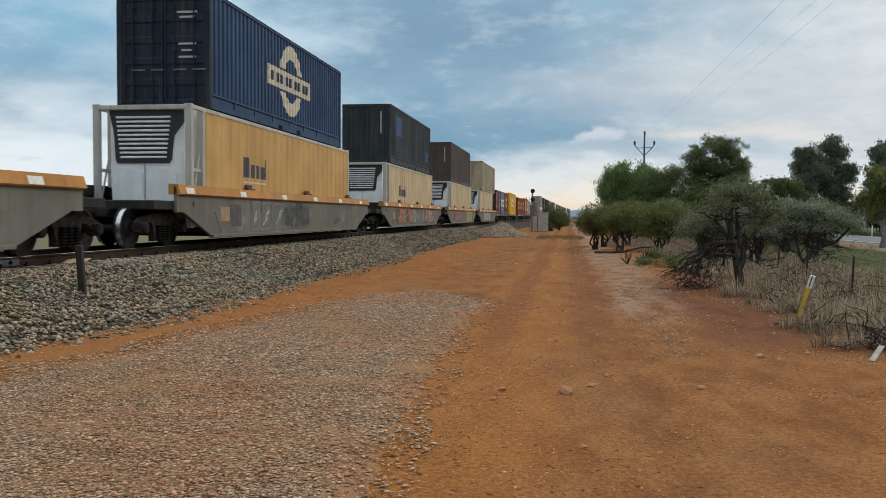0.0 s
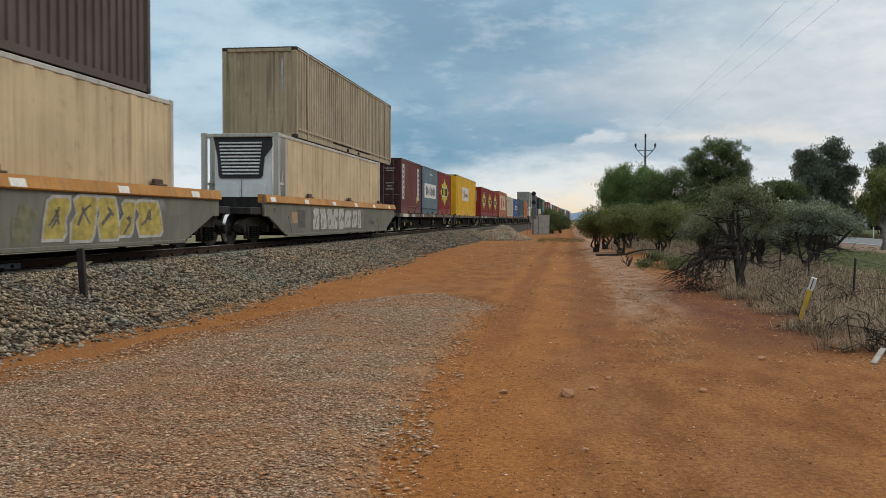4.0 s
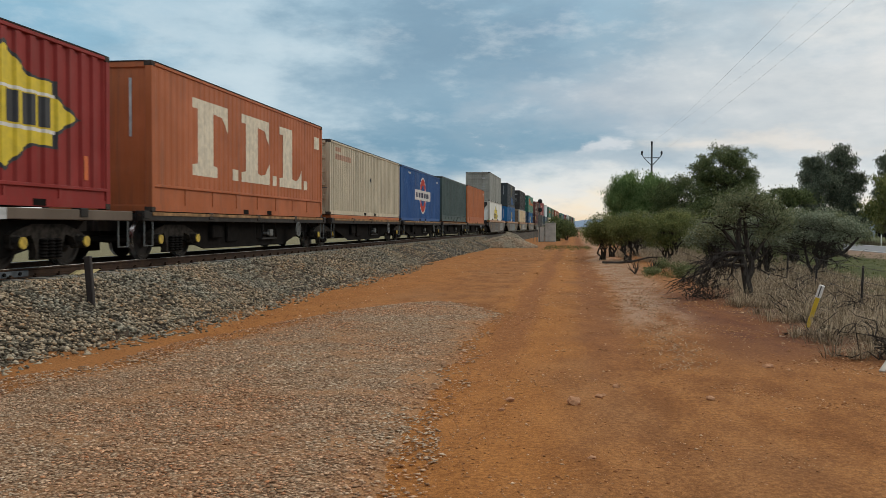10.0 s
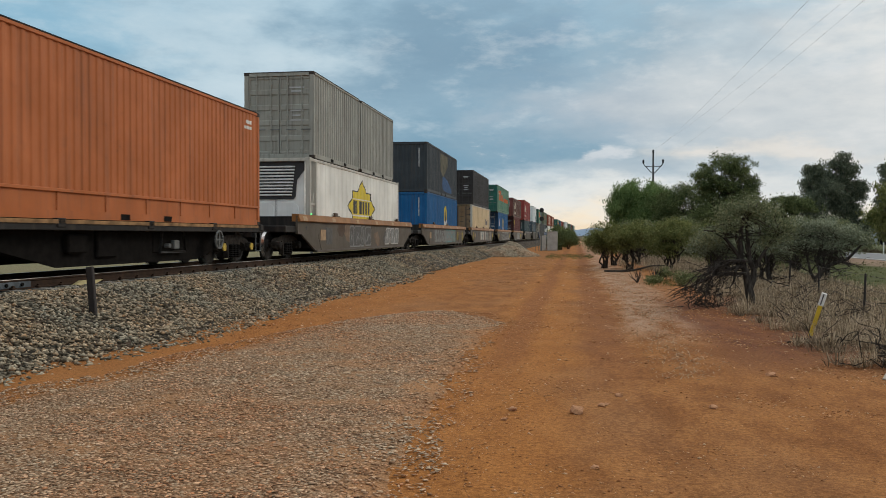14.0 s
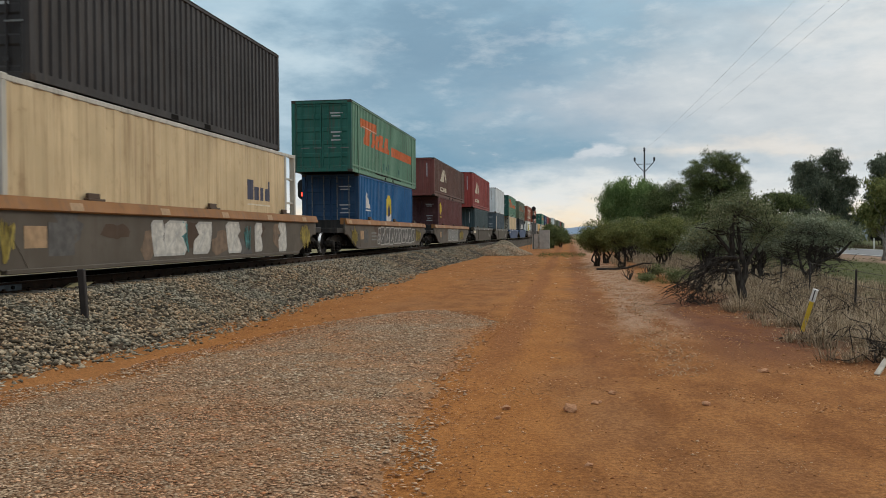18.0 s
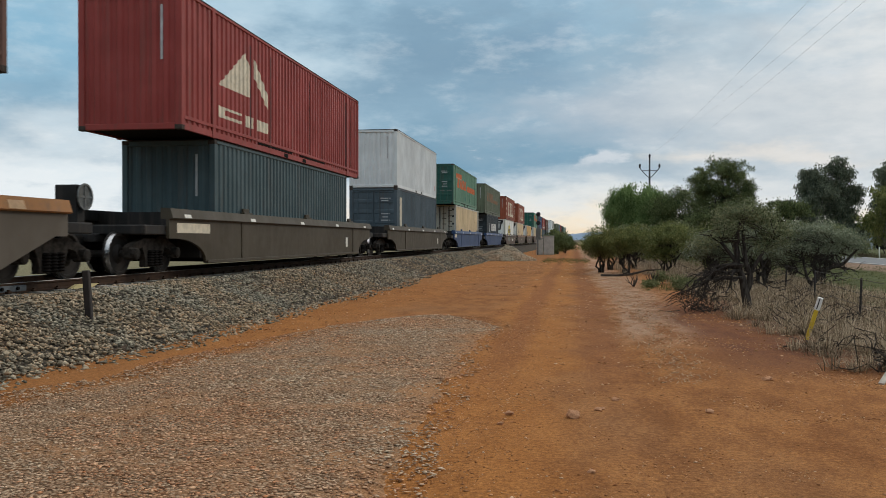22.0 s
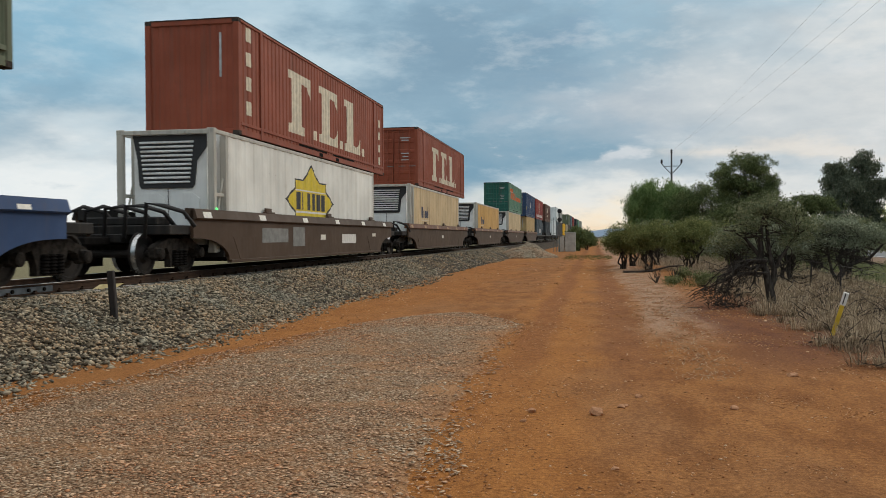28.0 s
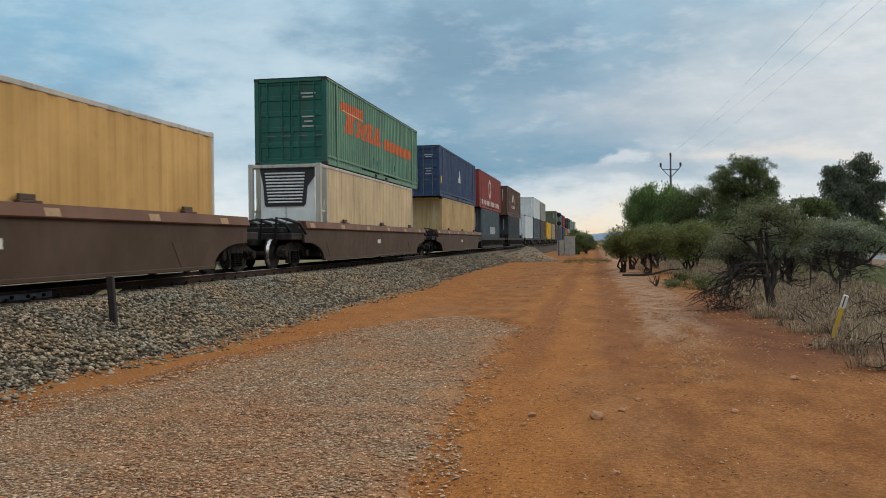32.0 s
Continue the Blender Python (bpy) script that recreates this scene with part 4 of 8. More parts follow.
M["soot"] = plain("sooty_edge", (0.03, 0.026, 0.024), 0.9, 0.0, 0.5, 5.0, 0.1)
M["galv_dull"] = plain("dull_galvanised", (0.15, 0.155, 0.15), 0.7, 0.2, 0.25, 6.0, 0.3)
M["mark_dull"] = plain("dull_white_mark", (0.42, 0.43, 0.43), 0.7, 0.0, 0.2)
M["mark_cream"] = plain("cream_paint_mark", (0.62, 0.55, 0.42), 0.7, 0.0, 0.15)
M["mark_white"] = plain("white_paint_mark", (0.66, 0.64, 0.60), 0.65, 0.0, 0.12)
M["mark_yellow"] = plain("yellow_paint_mark", (0.62, 0.47, 0.02), 0.6, 0.0, 0.12)
M["mark_black"] = plain("black_paint_mark", (0.02, 0.022, 0.026), 0.6, 0.0, 0.3)
M["mark_orange"] = plain("orange_paint_mark", (0.56, 0.125, 0.025), 0.65, 0.0, 0.2)
M["mark_red"] = plain("red_paint_mark", (0.50, 0.04, 0.02), 0.6, 0.0, 0.15)
M["mark_navy"] = plain("navy_paint_mark", (0.035, 0.04, 0.075), 0.7, 0.0, 0.25)


def rect(y0, y1, z0, z1):
    return [(y0, z0, z1), (y1, z0, z1)]


def star(cy, cz, w, h):
    """Eight-pointed badge outline: a square and a diamond."""
    a, b = w / 2, h / 2
    k = 0.66
    return [(cy - a, cz, cz), (cy - a * k, cz - b * 0.33, cz + b * 0.33), (cy - a * k + 0.001, cz - b * 0.56, cz + b * 0.56), (cy - a * 0.33, cz - b * 0.56, cz + b * 0.56),
            (cy, cz - b, cz + b), (cy + a * 0.33, cz - b * 0.56, cz + b * 0.56), (cy + a * k - 0.001, cz - b * 0.56, cz + b * 0.56), (cy + a * k, cz - b * 0.33, cz + b * 0.33), (cy + a, cz, cz)]


def badge_marks(cy, cz, w, h):
    out = [("badge_border", "mark_black", star(cy, cz, w, h)), ("badge", "mark_yellow", [(y, a + 0.0, b) for y, a, b in star(cy, cz, w * 0.93, h * 0.93)])]
    return out


def round_mark(cy, cz, r, hole=0.0, up=True):
    n = 24
    if not hole:
        return [(cy + r * math.cos(math.pi * (1 - k / n)), cz - r * math.sin(math.pi * k / n), cz + r * math.sin(math.pi * k / n)) for k in range(n + 1)]
    out = []
    for k in range(n + 1):
        a = math.pi * (1 - k / n)
        y = cy + r * math.cos(a)
        o = r * math.sin(a)
        i = math.sqrt(max(0, hole * hole - (y - cy) ** 2))
        out.append((y, cz + i, cz + o) if up else (y, cz - o, cz - i))
    return out


def block_marks(mat, y0, y1, z0, z1, n=3):
    """Tall painted slabs with a wide head and foot and a stop after each: the haulier's mark as plain shapes."""
    out, w, h = [], (y1 - y0) / n, z1 - z0
    for k in range(n):
        a = y0 + k * w
        out.append(("slab", mat, [(a + 0.02 * w, z0, z0 + 0.14 * h), (a + 0.12 * w, z0, z0 + 0.16 * h), (a + 0.121 * w, z0, z1), (a + 0.42 * w, z0, z1), (a + 0.421 * w, z0, z0 + 0.16 * h), (a + 0.5 * w, z0, z0 + 0.14 * h)]))
        out.append(("slab", mat, rect(a + 0.02 * w, a + 0.119 * w, z1 - 0.13 * h, z1)))
        if k < 2:
            out.append(("slab", mat, [(a + 0.422 * w, z1 - 0.14 * h, z1), (a + 0.6 * w, z1 - 0.16 * h, z1), (a + 0.72 * w, z1 - 0.36 * h, z1)]))
        if k > 0:
            out.append(("slab", mat, [(a + 0.501 * w, z0, z0 + 0.13 * h), (a + 0.62 * w, z0, z0 + 0.16 * h), (a + 0.74 * w, z0, z0 + 0.34 * h)]))
        out.append(("slab_stop", mat, rect(a + 0.82 * w, a + 0.94 * w, z0, z0 + 0.16 * h)))
    return out


def slant(y0, y1, z0, z1, lean):
    """A leaning bar: its top edge runs ahead of its foot."""
    a, b = y0, y1
    return [(a, z0, z0 + 0.001), (a + lean, z0, z1), (b, z0, z1), (b + lean, z1 - 0.001, z1)] if lean > 0 else [(a, z0, z1), (b, z0, z1)]


def swoosh_marks(L, H):
    """Orange slanting haulier mark with a long bar behind it, as plain shapes."""
    z0 = 1.32
    m = [("top_bar", "mark_orange", [(1.7, 2.0, 2.36), (4.7, 1.98, 2.42)]), ("pin_stripe", "mark_cream", [(1.9, 2.04, 2.07), (4.6, 2.02, 2.05)])]
    for y, w, top in ((2.15, 1.0, 2.0), (3.6, 0.55, 1.95), (4.3, 0.55, 1.95), (5.0, 0.75, 2.05), (6.2, 0.75, 2.05)):
        m.append(("slant_bar", "mark_orange", slant(y, y + w, z0, top, 0.3)))
    m.append(("foot_bar", "mark_orange", rect(5.6, 6.2, z0, z0 + 0.22)))
    m.append(("foot_bar", "mark_orange", rect(6.8, 7.45, z0, z0 + 0.24)))
    m.append(("long_bar", "mark_orange", rect(7.85, min(13.15, L - 1.35), 1.3, 1.74)))
    m += [("scuff", "mark_teal", rect(y, y + 0.25, 0.5, 0.5 + h)) for y, h in ((6.0, 0.3), (6.5, 0.2), (7.0, 0.35), (9.6, 0.25))]
    return m


def sail_marks(cy, z0, z1, w):
    return [("sail", "mark_cream", [(cy - w * 0.5, z0 + 0.42 * (z1 - z0), z0 + 0.42 * (z1 - z0)), (cy - w * 0.4, z0 + 0.42 * (z1 - z0), z0 + 0.52 * (z1 - z0)), (cy, z0 + 0.42 * (z1 - z0), z1), (cy + w * 0.12, z0 + 0.42 * (z1 - z0), z0 + 0.8 * (z1 - z0))]),
            ("sail", "mark_cream", [(cy + w * 0.2, z0 + 0.72 * (z1 - z0), z1 - 0.02), (cy + w * 0.5, z0 + 0.34 * (z1 - z0), z0 + 0.55 * (z1 - z0))]),
            ("letter_block", "mark_cream", rect(cy - w * 0.5, cy - w * 0.05, z0 + 0.02, z0 + 0.1)), ("letter_block", "mark_cream", rect(cy - w * 0.5, cy - w * 0.38, z0 + 0.1, z0 + 0.3)),
            ("letter_block", "mark_cream", rect(cy - w * 0.38, cy - w * 0.05, z0 + 0.24, z0 + 0.3)), ("letter_block", "mark_cream", rect(cy + w * 0.0, cy + w * 0.16, z0, z0 + 0.3)), ("letter_block", "mark_cream", rect(cy + w * 0.24, cy + w * 0.5, z0, z0 + 0.3))]


def reefer(s, z, L, colour, label, marks=None, unit=True, H=2.896, door_colour=None):
    """A refrigerated container: shallow-ribbed sides and a cooling unit with a grille in an open end frame."""
    back = 0.72 if unit else 0.0
    tail = 0.0 if unit else 0.95
    c = cmat(colour)
    ob = thing("refrigerated_container", label, "container", "containers on the train")
    W, X = 2.46, 1.23
    prof = corrugation(back + 0.1, L - tail - 0.1, 0.56, 0.02)
    for side in (1, -1):
        part("side_panel", lambda: rib_sheet(prof, side * (X - 0.012), side, 0.14, H - 0.1), c, ob, key=("rside", side, L, colour, unit))
        part("bottom_rail", lambda: Shape().box(side * X - 0.07 * (side > 0), side * X + 0.07 * (side < 0), 0.1, L - 0.1, 0.02, 0.17, 0.012), M["reefer_rail"], ob, key=("rbr", side, L))
        part("top_rail", lambda: Shape().box(side * X - 0.07 * (side > 0), side * X + 0.07 * (side < 0), 0.1, L - 0.1, H - 0.12, H - 0.02, 0.012), M["reefer_rail"], ob, key=("rtr", side, L))
    for x in (-X + 0.08, X - 0.08):
        for y in ((0.07, back, L - 0.07) if unit else (0.07, L - tail, L - 0.07)):
            part("corner_post", lambda: Shape().box(-0.08, 0.08, -0.07, 0.07, 0.1, H - 0.1, 0.015), M["reefer_rail"], ob, at=pose(x, y, 0), key=("rpost", H))
    casting(ob, W, L, H, M["reefer_rail"])
    part("roof", lambda: Shape().box(-X + 0.07, X - 0.07, back, L - tail - 0.05, H - 0.06, H - 0.02), c, ob, key=("rroof", L, colour, unit))
    part("floor_frame", lambda: Shape().box(-X + 0.07, X - 0.07, 0.05, L - 0.05, 0.04, 0.16), M["steel_dark"], ob, key=("rfloor", L))
    part("end_panel", lambda: Shape().box(-X + 0.15, X - 0.15, L - tail - 0.06, L - tail - 0.03, 0.14, H - 0.1), c, ob, key=("rend", L, colour, unit))
    if unit:
        part("top_beam", lambda: Shape().box(-X + 0.1, X - 0.1, 0.02, 0.12, H - 0.13, H - 0.02, 0.012), M["reefer_rail"], ob, key="rtopbeam")
        part("bulkhead", lambda: Shape().box(-X + 0.1, X - 0.1, back - 0.03, back + 0.03, 0.14, H - 0.08), M["reefer_white"], ob, key="rbulk")
        # housing stands out between the open side frames
        unit_ob = part("cooling_unit", lambda: Shape().prism([(-0.80, 0.18), (0.92, 0.18), (0.98, 1.2), (0.98, H - 0.2), (-0.86, H - 0.2), (-0.86, 1.2)], "y", 0.16, back - 0.03), M["reefer_white"], ob, "white moulded cooling unit housing", key="runit")
        part("black_surround", lambda: Shape().prism([(-0.68, 1.52), (0.62, 1.52), (0.68, 1.60), (0.74, 2.16), (0.99, 2.48), (0.99, H - 0.13), (-0.88, H - 0.13), (-0.76, 2.2), (-0.72, 1.60)], "y", 0.125, 0.165), M["black"], unit_ob, key="rsurround")
        for k in range(10):
            zz = 1.63 + 0.104 * k
            hw = 0.57 + 0.012 * k
            part("grille_bar", lambda: Shape().box(-hw - 0.02, hw, 0.085, 0.13, zz, zz + 0.054, 0.014), M["grille"], unit_ob, key=("grille", k))
        for x in (-0.43, 0.43):
            part("access_door", lambda: Shape().prism([(-0.36, 0.32), (0.36, 0.32), (0.36, 1.28), (0.2, 1.39), (-0.2, 1.39), (-0.36, 1.28)], "y", 0.135, 0.165), M["reefer_white"], unit_ob, at=pose(x, 0, 0), key="raccess")
        part("seam", lambda: Shape().box(-0.008, 0.008, 0.150, 0.158, 0.25, 1.5), M["black"], unit_ob, key="rseam")
        part("control_box", lambda: Shape().box(0.75, 1.0, 0.10, 0.165, 0.42, 0.62, 0.01), M["black"], unit_ob, key="rctrl")
        # slanted stay and mid rail of the open end frame
        for x in (-X + 0.08, X - 0.08):
            part("frame_stay", lambda: Shape().tube([(0, 0.1, 0.3), (0, back - 0.1, 1.75)], 0.025, 6), M["reefer_rail"], ob, at=pose(x, 0, 0), key="rstay")
            part("frame_rail", lambda: Shape().box(-0.03, 0.03, 0.1, back, 1.32, 1.40, 0.008), M["reefer_rail"], ob, at=pose(x, 0, 0), key="rrail")
    else:
        part("cooling_unit", lambda: Shape().box(-0.95, 0.7, L - tail, L - 0.2, 0.18, H - 0.2, 0.05), M["reefer_white"], ob, key=("runit2", L))
        for z_ in (0.55, 1.35, 2.1):
            part("frame_rail", lambda: Shape().box(X - 0.11, X - 0.05, L - tail, L - 0.1, -0.03, 0.03, 0.008), M["reefer_rail"], ob, at=pose(0, 0, z_), key=("rrail2", L))
        for sgn in (-1, 1):
            d = part("door", lambda: Shape().box(0.01 if sgn > 0 else -X + 0.15, X - 0.15 if sgn > 0 else -0.01, 0.04, 0.09, 0.16, H - 0.12, 0.012), cmat(door_colour or colour), ob, key=("rdoor", sgn, door_colour or colour))
            part("gasket", lambda: Shape().box(-0.02, 0.02, 0.025, 0.05, 0.16, H - 0.12).box(0.62, 0.645, 0.028, 0.05, 0.2, H - 0.15), M["black"], d, at=pose(0.03, 0, 0) if sgn > 0 else pose(-0.66, 0, 0), key="rgasket")
            for k in range(7 if sgn > 0 else 2):
                part("code_bar", lambda: Shape().box(-0.15, 0.15, 0.034, 0.038, 0, 0.06), M["mark_grime"], d, at=pose(sgn * (0.35 if k % 2 else 0.78), 0, H - 0.45 - 0.2 * k), key="rcode")
            for fx in (0.3, 0.75):
                part("lock_rod", lambda: Shape().lathe([(0.0001, 0.1), (0.019, 0.1), (0.019, H - 0.08), (0.0001, H - 0.08)], "z", (0, 0.02, 0), 8), M["rod_brown"], d, at=pose(sgn * fx, 0, 0), key=("rodbrown", H))
            part("hinge_rail", lambda: Shape().box(-0.035, 0.035, 0.02, 0.045, 0.14, H - 0.1), M["black"], d, at=pose(sgn * (X - 0.12), 0, 0), key="rhrail")
            for zz in (0.4, 0.95, 1.5, 2.05, 2.55):
                part("hinge", lambda: Shape().box(-0.1, 0.1, 0.012, 0.045, -0.07, 0.07, 0.006), M["black"], d, at=pose(sgn * (X - 0.2), 0, zz), key="rhinge")
    if colour == "reefer_white":
        part("indicator_lamp", lambda: Shape().lathe([(0.0001, -0.02), (0.05, -0.02), (0.05, 0.0), (0.0001, 0.0)], "x", (X + 0.02, 0.1, 1.0), 10), M["green_glow"], ob, key="glow")
    if marks:
        for k, (name, mat, outline) in enumerate(marks):
            part(name, decal_strip(prof, X - 0.012, outline, 0.003 + 0.0008 * k), M[mat], ob)
    return rides(ob, s, z)


M["mark_teal"] = plain("teal_scuff", (0.06, 0.17, 0.14), 0.7, 0.0, 0.3)
M["mark_darkred"] = plain("dark_red_seam", (0.085, 0.016, 0.014), 0.7, 0.0, 0.3)


def glow_build(nt, bsdf):
    bsdf.inputs["Emission Color"].default_value = (0.15, 1.0, 0.25, 1)
    bsdf.inputs["Emission Strength"].default_value = 1.2
    bsdf.inputs["Base Color"].default_value = (0.05, 0.4, 0.1, 1)


M["green_glow"] = material("green_lamp", glow_build, 0.4)
M["reefer_rail"] = paint("reefer_rail", (0.50, 0.48, 0.42), dirt=0.4)
M["reefer_white"] = paint("reefer_unit_white", (0.80, 0.80, 0.77), dirt=0.08, rust=0.0)
M["rod_brown"] = plain("grimy_rod", (0.09, 0.062, 0.04), 0.8)
M["mark_grime"] = plain("grimy_print", (0.10, 0.075, 0.05), 0.8)
M["grille"] = plain("grille_grey", (0.72, 0.72, 0.70), 0.45, 0.3, 0.12)


def bogie(parent, y, caps=False):
    """A two-axle bogie under the wagon, centred at y; rails at height 0."""
    b = part("bogie", lambda: Shape().box(-1.0, 1.0, -0.2, 0.2, 0.42, 0.66, 0.03).box(-0.3, 0.3, -0.35, 0.35, 0.6, 0.74, 0.03), M["bogie"], parent, "two-axle cast steel bogie", at=pose(0, y, 0), key="bolster")
    for sx in (-1, 1):
        def frame_side():
            q = Shape()
            q.prism([(-1.03, 0.36), (-1.03, 0.56), (-0.9, 0.62), (-0.45, 0.74), (0.45, 0.74), (0.9, 0.62), (1.03, 0.56), (1.03, 0.36), (0.80, 0.36), (0.72, 0.5), (0.48, 0.56), (0.36, 0.30), (0.36, 0.14), (-0.36, 0.14), (-0.36, 0.30), (-0.48, 0.56), (-0.72, 0.5), (-0.80, 0.36)], "x", -0.07, 0.07)
            return q
        part("side_frame", frame_side, M["bogie"], b, at=pose(sx * 1.0, 0, 0), key="sideframe")
        def springs():
            q = Shape()
            for yy in (-0.2, 0.0, 0.2):
                pr = []
                for k in range(6):
                    zz = 0.17 + 0.055 * k
                    pr += [(0.065, zz), (0.09, zz + 0.02), (0.065, zz + 0.045)]
                q.lathe([(0.0001, 0.16)] + pr + [(0.0001, 0.5)], "z", (0, yy, 0), 8)
            return q
        part("spring_nest", springs, M["steel_dark"], b, at=pose(sx * 1.09, 0, 0), key="springs")
        for yy in (-0.9, 0.9):
            part("axle_box", lambda: Shape().box(-0.1, 0.08, -0.11, 0.11, 0.31, 0.56, 0.03).lathe([(0.12, 0.08), (0.12, 0.15), (0.08, 0.17), (0.0001, 0.17)], "x", (0, 0, 0.43), 12), M["bogie"], b, at=pose(sx * 1.03, yy, 0) @ (pose(0, 0, 0, 0, 0, 180) if sx < 0 else pose(0, 0, 0)), key="axlebox")
    if caps:
        for sx in (-1, 1):
            for yy in (-0.9, 0.9):
                part("bearing_cap", lambda: Shape().lathe([(0.10, 0.0), (0.10, 0.025), (0.0001, 0.03)], "x", (0, 0, 0), 10), M["cap_yellow"], b, at=pose(sx * 1.2, yy, 0.43) @ (pose(0, 0, 0, 0, 0, 180) if sx < 0 else pose(0, 0, 0)), key="bearcap")
    for yy in (-0.9, 0.9):
        def wheels():
            q = Shape().lathe([(0.075, -1.0), (0.075, 1.0)], "x", (0, 0, 0), 10)
            for sx in (-1, 1):
                pr = [(0.12, 0.66), (0.2, 0.705), (0.33, 0.70), (0.37, 0.672), (0.455, 0.672), (0.455, 0.698), (0.428, 0.712), (0.424, 0.805), (0.37, 0.808), (0.34, 0.765), (0.2, 0.76), (0.13, 0.82), (0.075, 0.82)]
                q.lathe([(r, sx * t) for r, t in pr], "x", (0, 0, 0), 26)
            return q
        w = part("wheelset", wheels, M["wheel"], b, "pair of steel wheels on an axle", key="wheelset")
        if len(w.data.materials) < 2:
            w.data.materials.append(M["tread"])
            for p in w.data.polygons:
                if 0.42 < math.hypot(p.center.y, p.center.z) < 0.432 and abs(p.normal.x) < 0.5:
                    p.material_index = 1
        w.matrix_parent_inverse = Matrix.Translation((0, yy, 0.428))
        SPIN.append(w)
    return b


def well_body(half=9.05, low=7.2, top=1.37, foot=0.22, arched=False):
    """Outline of a well wagon's side in (y, z) above the rail; arched: cut in a curve over the bogies."""
    if arched:
        arc = [(half - 0.25 - (half - 0.25 - low) * math.sin(a), foot + (top - 0.6 - foot) * math.cos(a)) for a in (math.pi / 2 * k / 8 for k in range(9))]
        return [(-half, top - 0.6)] + [(-y, z) for y, z in arc] + arc[::-1] + [(half, top - 0.6), (half, top), (-half, top)]
    sill = top - 0.57
    return [(-half, sill), (-half + 0.35, sill), (-low, foot), (low, foot), (half - 0.35, sill), (half, sill), (half, top), (-half, top)]


def well_wagon(s, body, cap, label, marks=(), ribbed=False, smooth=False, reflect=True, graffiti=None, hoses=False, brake=False):
    """A double-stack well wagon with its centre at the train coordinate s."""
    ob = thing("well_wagon", label, "railway wagon", "wagons of the train")
    bm_, cm = M[body], M[cap]
    top = 1.36
    for sx in (-1, 1):
        if ribbed:
            wall = part("side_wall", lambda: Shape().prism([(-9.05, 0.8), (9.05, 0.8), (9.05, 1.0), (-9.05, 1.0)], "x", -0.05, 0.05).prism([(-7.2, 0.2), (7.2, 0.2), (7.2, 0.36), (-7.2, 0.36)], "x", -0.05, 0.05), bm_, ob, at=pose(sx * 1.36, 0, 0), key=("wallr", body))
            for k in range(24):
                part("side_rib", lambda: Shape().box(-0.04, 0.04, -0.06, 0.06, 0.36, 0.8), bm_, wall, at=pose(0, -6.9 + 0.6 * k, 0), key=("ribr", body))
        else:
            wall = part("side_wall", lambda: Shape().prism(well_body(top=top - 0.02, arched=body not in ("wagon_grey", "wagon_stack")), "x", -0.035, 0.035), bm_, ob, at=pose(sx * 1.36, 0, 0), key=("wall", body))
            part("bottom_chord", lambda: Shape().box(-0.06, 0.07, -7.15, 7.15, 0.16, 0.24, 0.012), bm_, wall, key=("chord", body))
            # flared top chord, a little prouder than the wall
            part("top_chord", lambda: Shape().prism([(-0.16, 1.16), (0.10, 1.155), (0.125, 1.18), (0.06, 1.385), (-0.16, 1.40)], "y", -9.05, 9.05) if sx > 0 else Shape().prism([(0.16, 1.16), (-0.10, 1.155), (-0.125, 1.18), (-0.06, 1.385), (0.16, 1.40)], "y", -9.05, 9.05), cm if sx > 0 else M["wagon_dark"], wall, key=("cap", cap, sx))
            if smooth:
                for y in (-5.0, 6.3):
                    part("side_stiffener", lambda: Shape().box(0.03, 0.06, -0.06, 0.06, 0.25, 1.15, 0.01), bm_, wall, at=pose(0, y, 0), key=("stiff", body))
            else:
                for y in (-6.1, 6.1):
                    part("bolster_plate", lambda: Shape().prism([(-0.5, 0.24), (0.5, 0.24), (0.9, 0.78), (-0.9, 0.78)], "x", 0.03, 0.043), bm_, wall, at=pose(0, y, 0), key=("bplate", body))
            for y in (-5.7, -0.4, 4.9):
                part("guide", lambda: Shape().box(-0.1, 0.02, -0.28, 0.28, 1.385, 1.43, 0.01).box(-0.1, -0.04, -0.2, 0.2, 1.43, 1.53, 0.01), cm if smooth else M["guide"], wall, at=pose(0 if sx > 0 else 0.08, y + 1.2, 0), key=("guide", cap, smooth))
        if sx > 0 and reflect:
            for y in (-8.5, -5.3, -2.0, 1.2, 4.4, 7.6) if not smooth else (-8.3, -4.4, -0.2, 3.8, 7.9):
                part("reflector", lambda: Shape().prism([(0.10, 1.19), (0.126, 1.19), (0.084, 1.325), (0.06, 1.325)], "y", -0.2, 0.2) if not smooth else Shape().prism([(0.10, 1.19), (0.126, 1.19), (0.101, 1.27), (0.07, 1.27)], "y", -0.16, 0.16), M["plate_tan"] if cap in ("wagon_tan", "wagon_rustred") else M["reflector"], wall, at=pose(0, y, 0), key=("refl", smooth, cap in ("wagon_tan", "wagon_rustred")))
        if sx > 0:
            for k, (mat, y0, y1, z0, z1) in enumerate(marks):
                part("painted_patch", Shape().box(0.040, 0.0445, y0, y1, z0, z1), M[mat], wall)
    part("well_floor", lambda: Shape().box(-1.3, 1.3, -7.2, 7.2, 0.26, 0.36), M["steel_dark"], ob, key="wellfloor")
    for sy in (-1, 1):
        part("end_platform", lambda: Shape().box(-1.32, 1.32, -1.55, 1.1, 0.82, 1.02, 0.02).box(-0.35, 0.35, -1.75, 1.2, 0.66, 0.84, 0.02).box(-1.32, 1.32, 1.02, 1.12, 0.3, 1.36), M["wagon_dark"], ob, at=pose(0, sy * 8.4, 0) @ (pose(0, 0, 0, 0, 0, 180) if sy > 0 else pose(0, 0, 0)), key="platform")
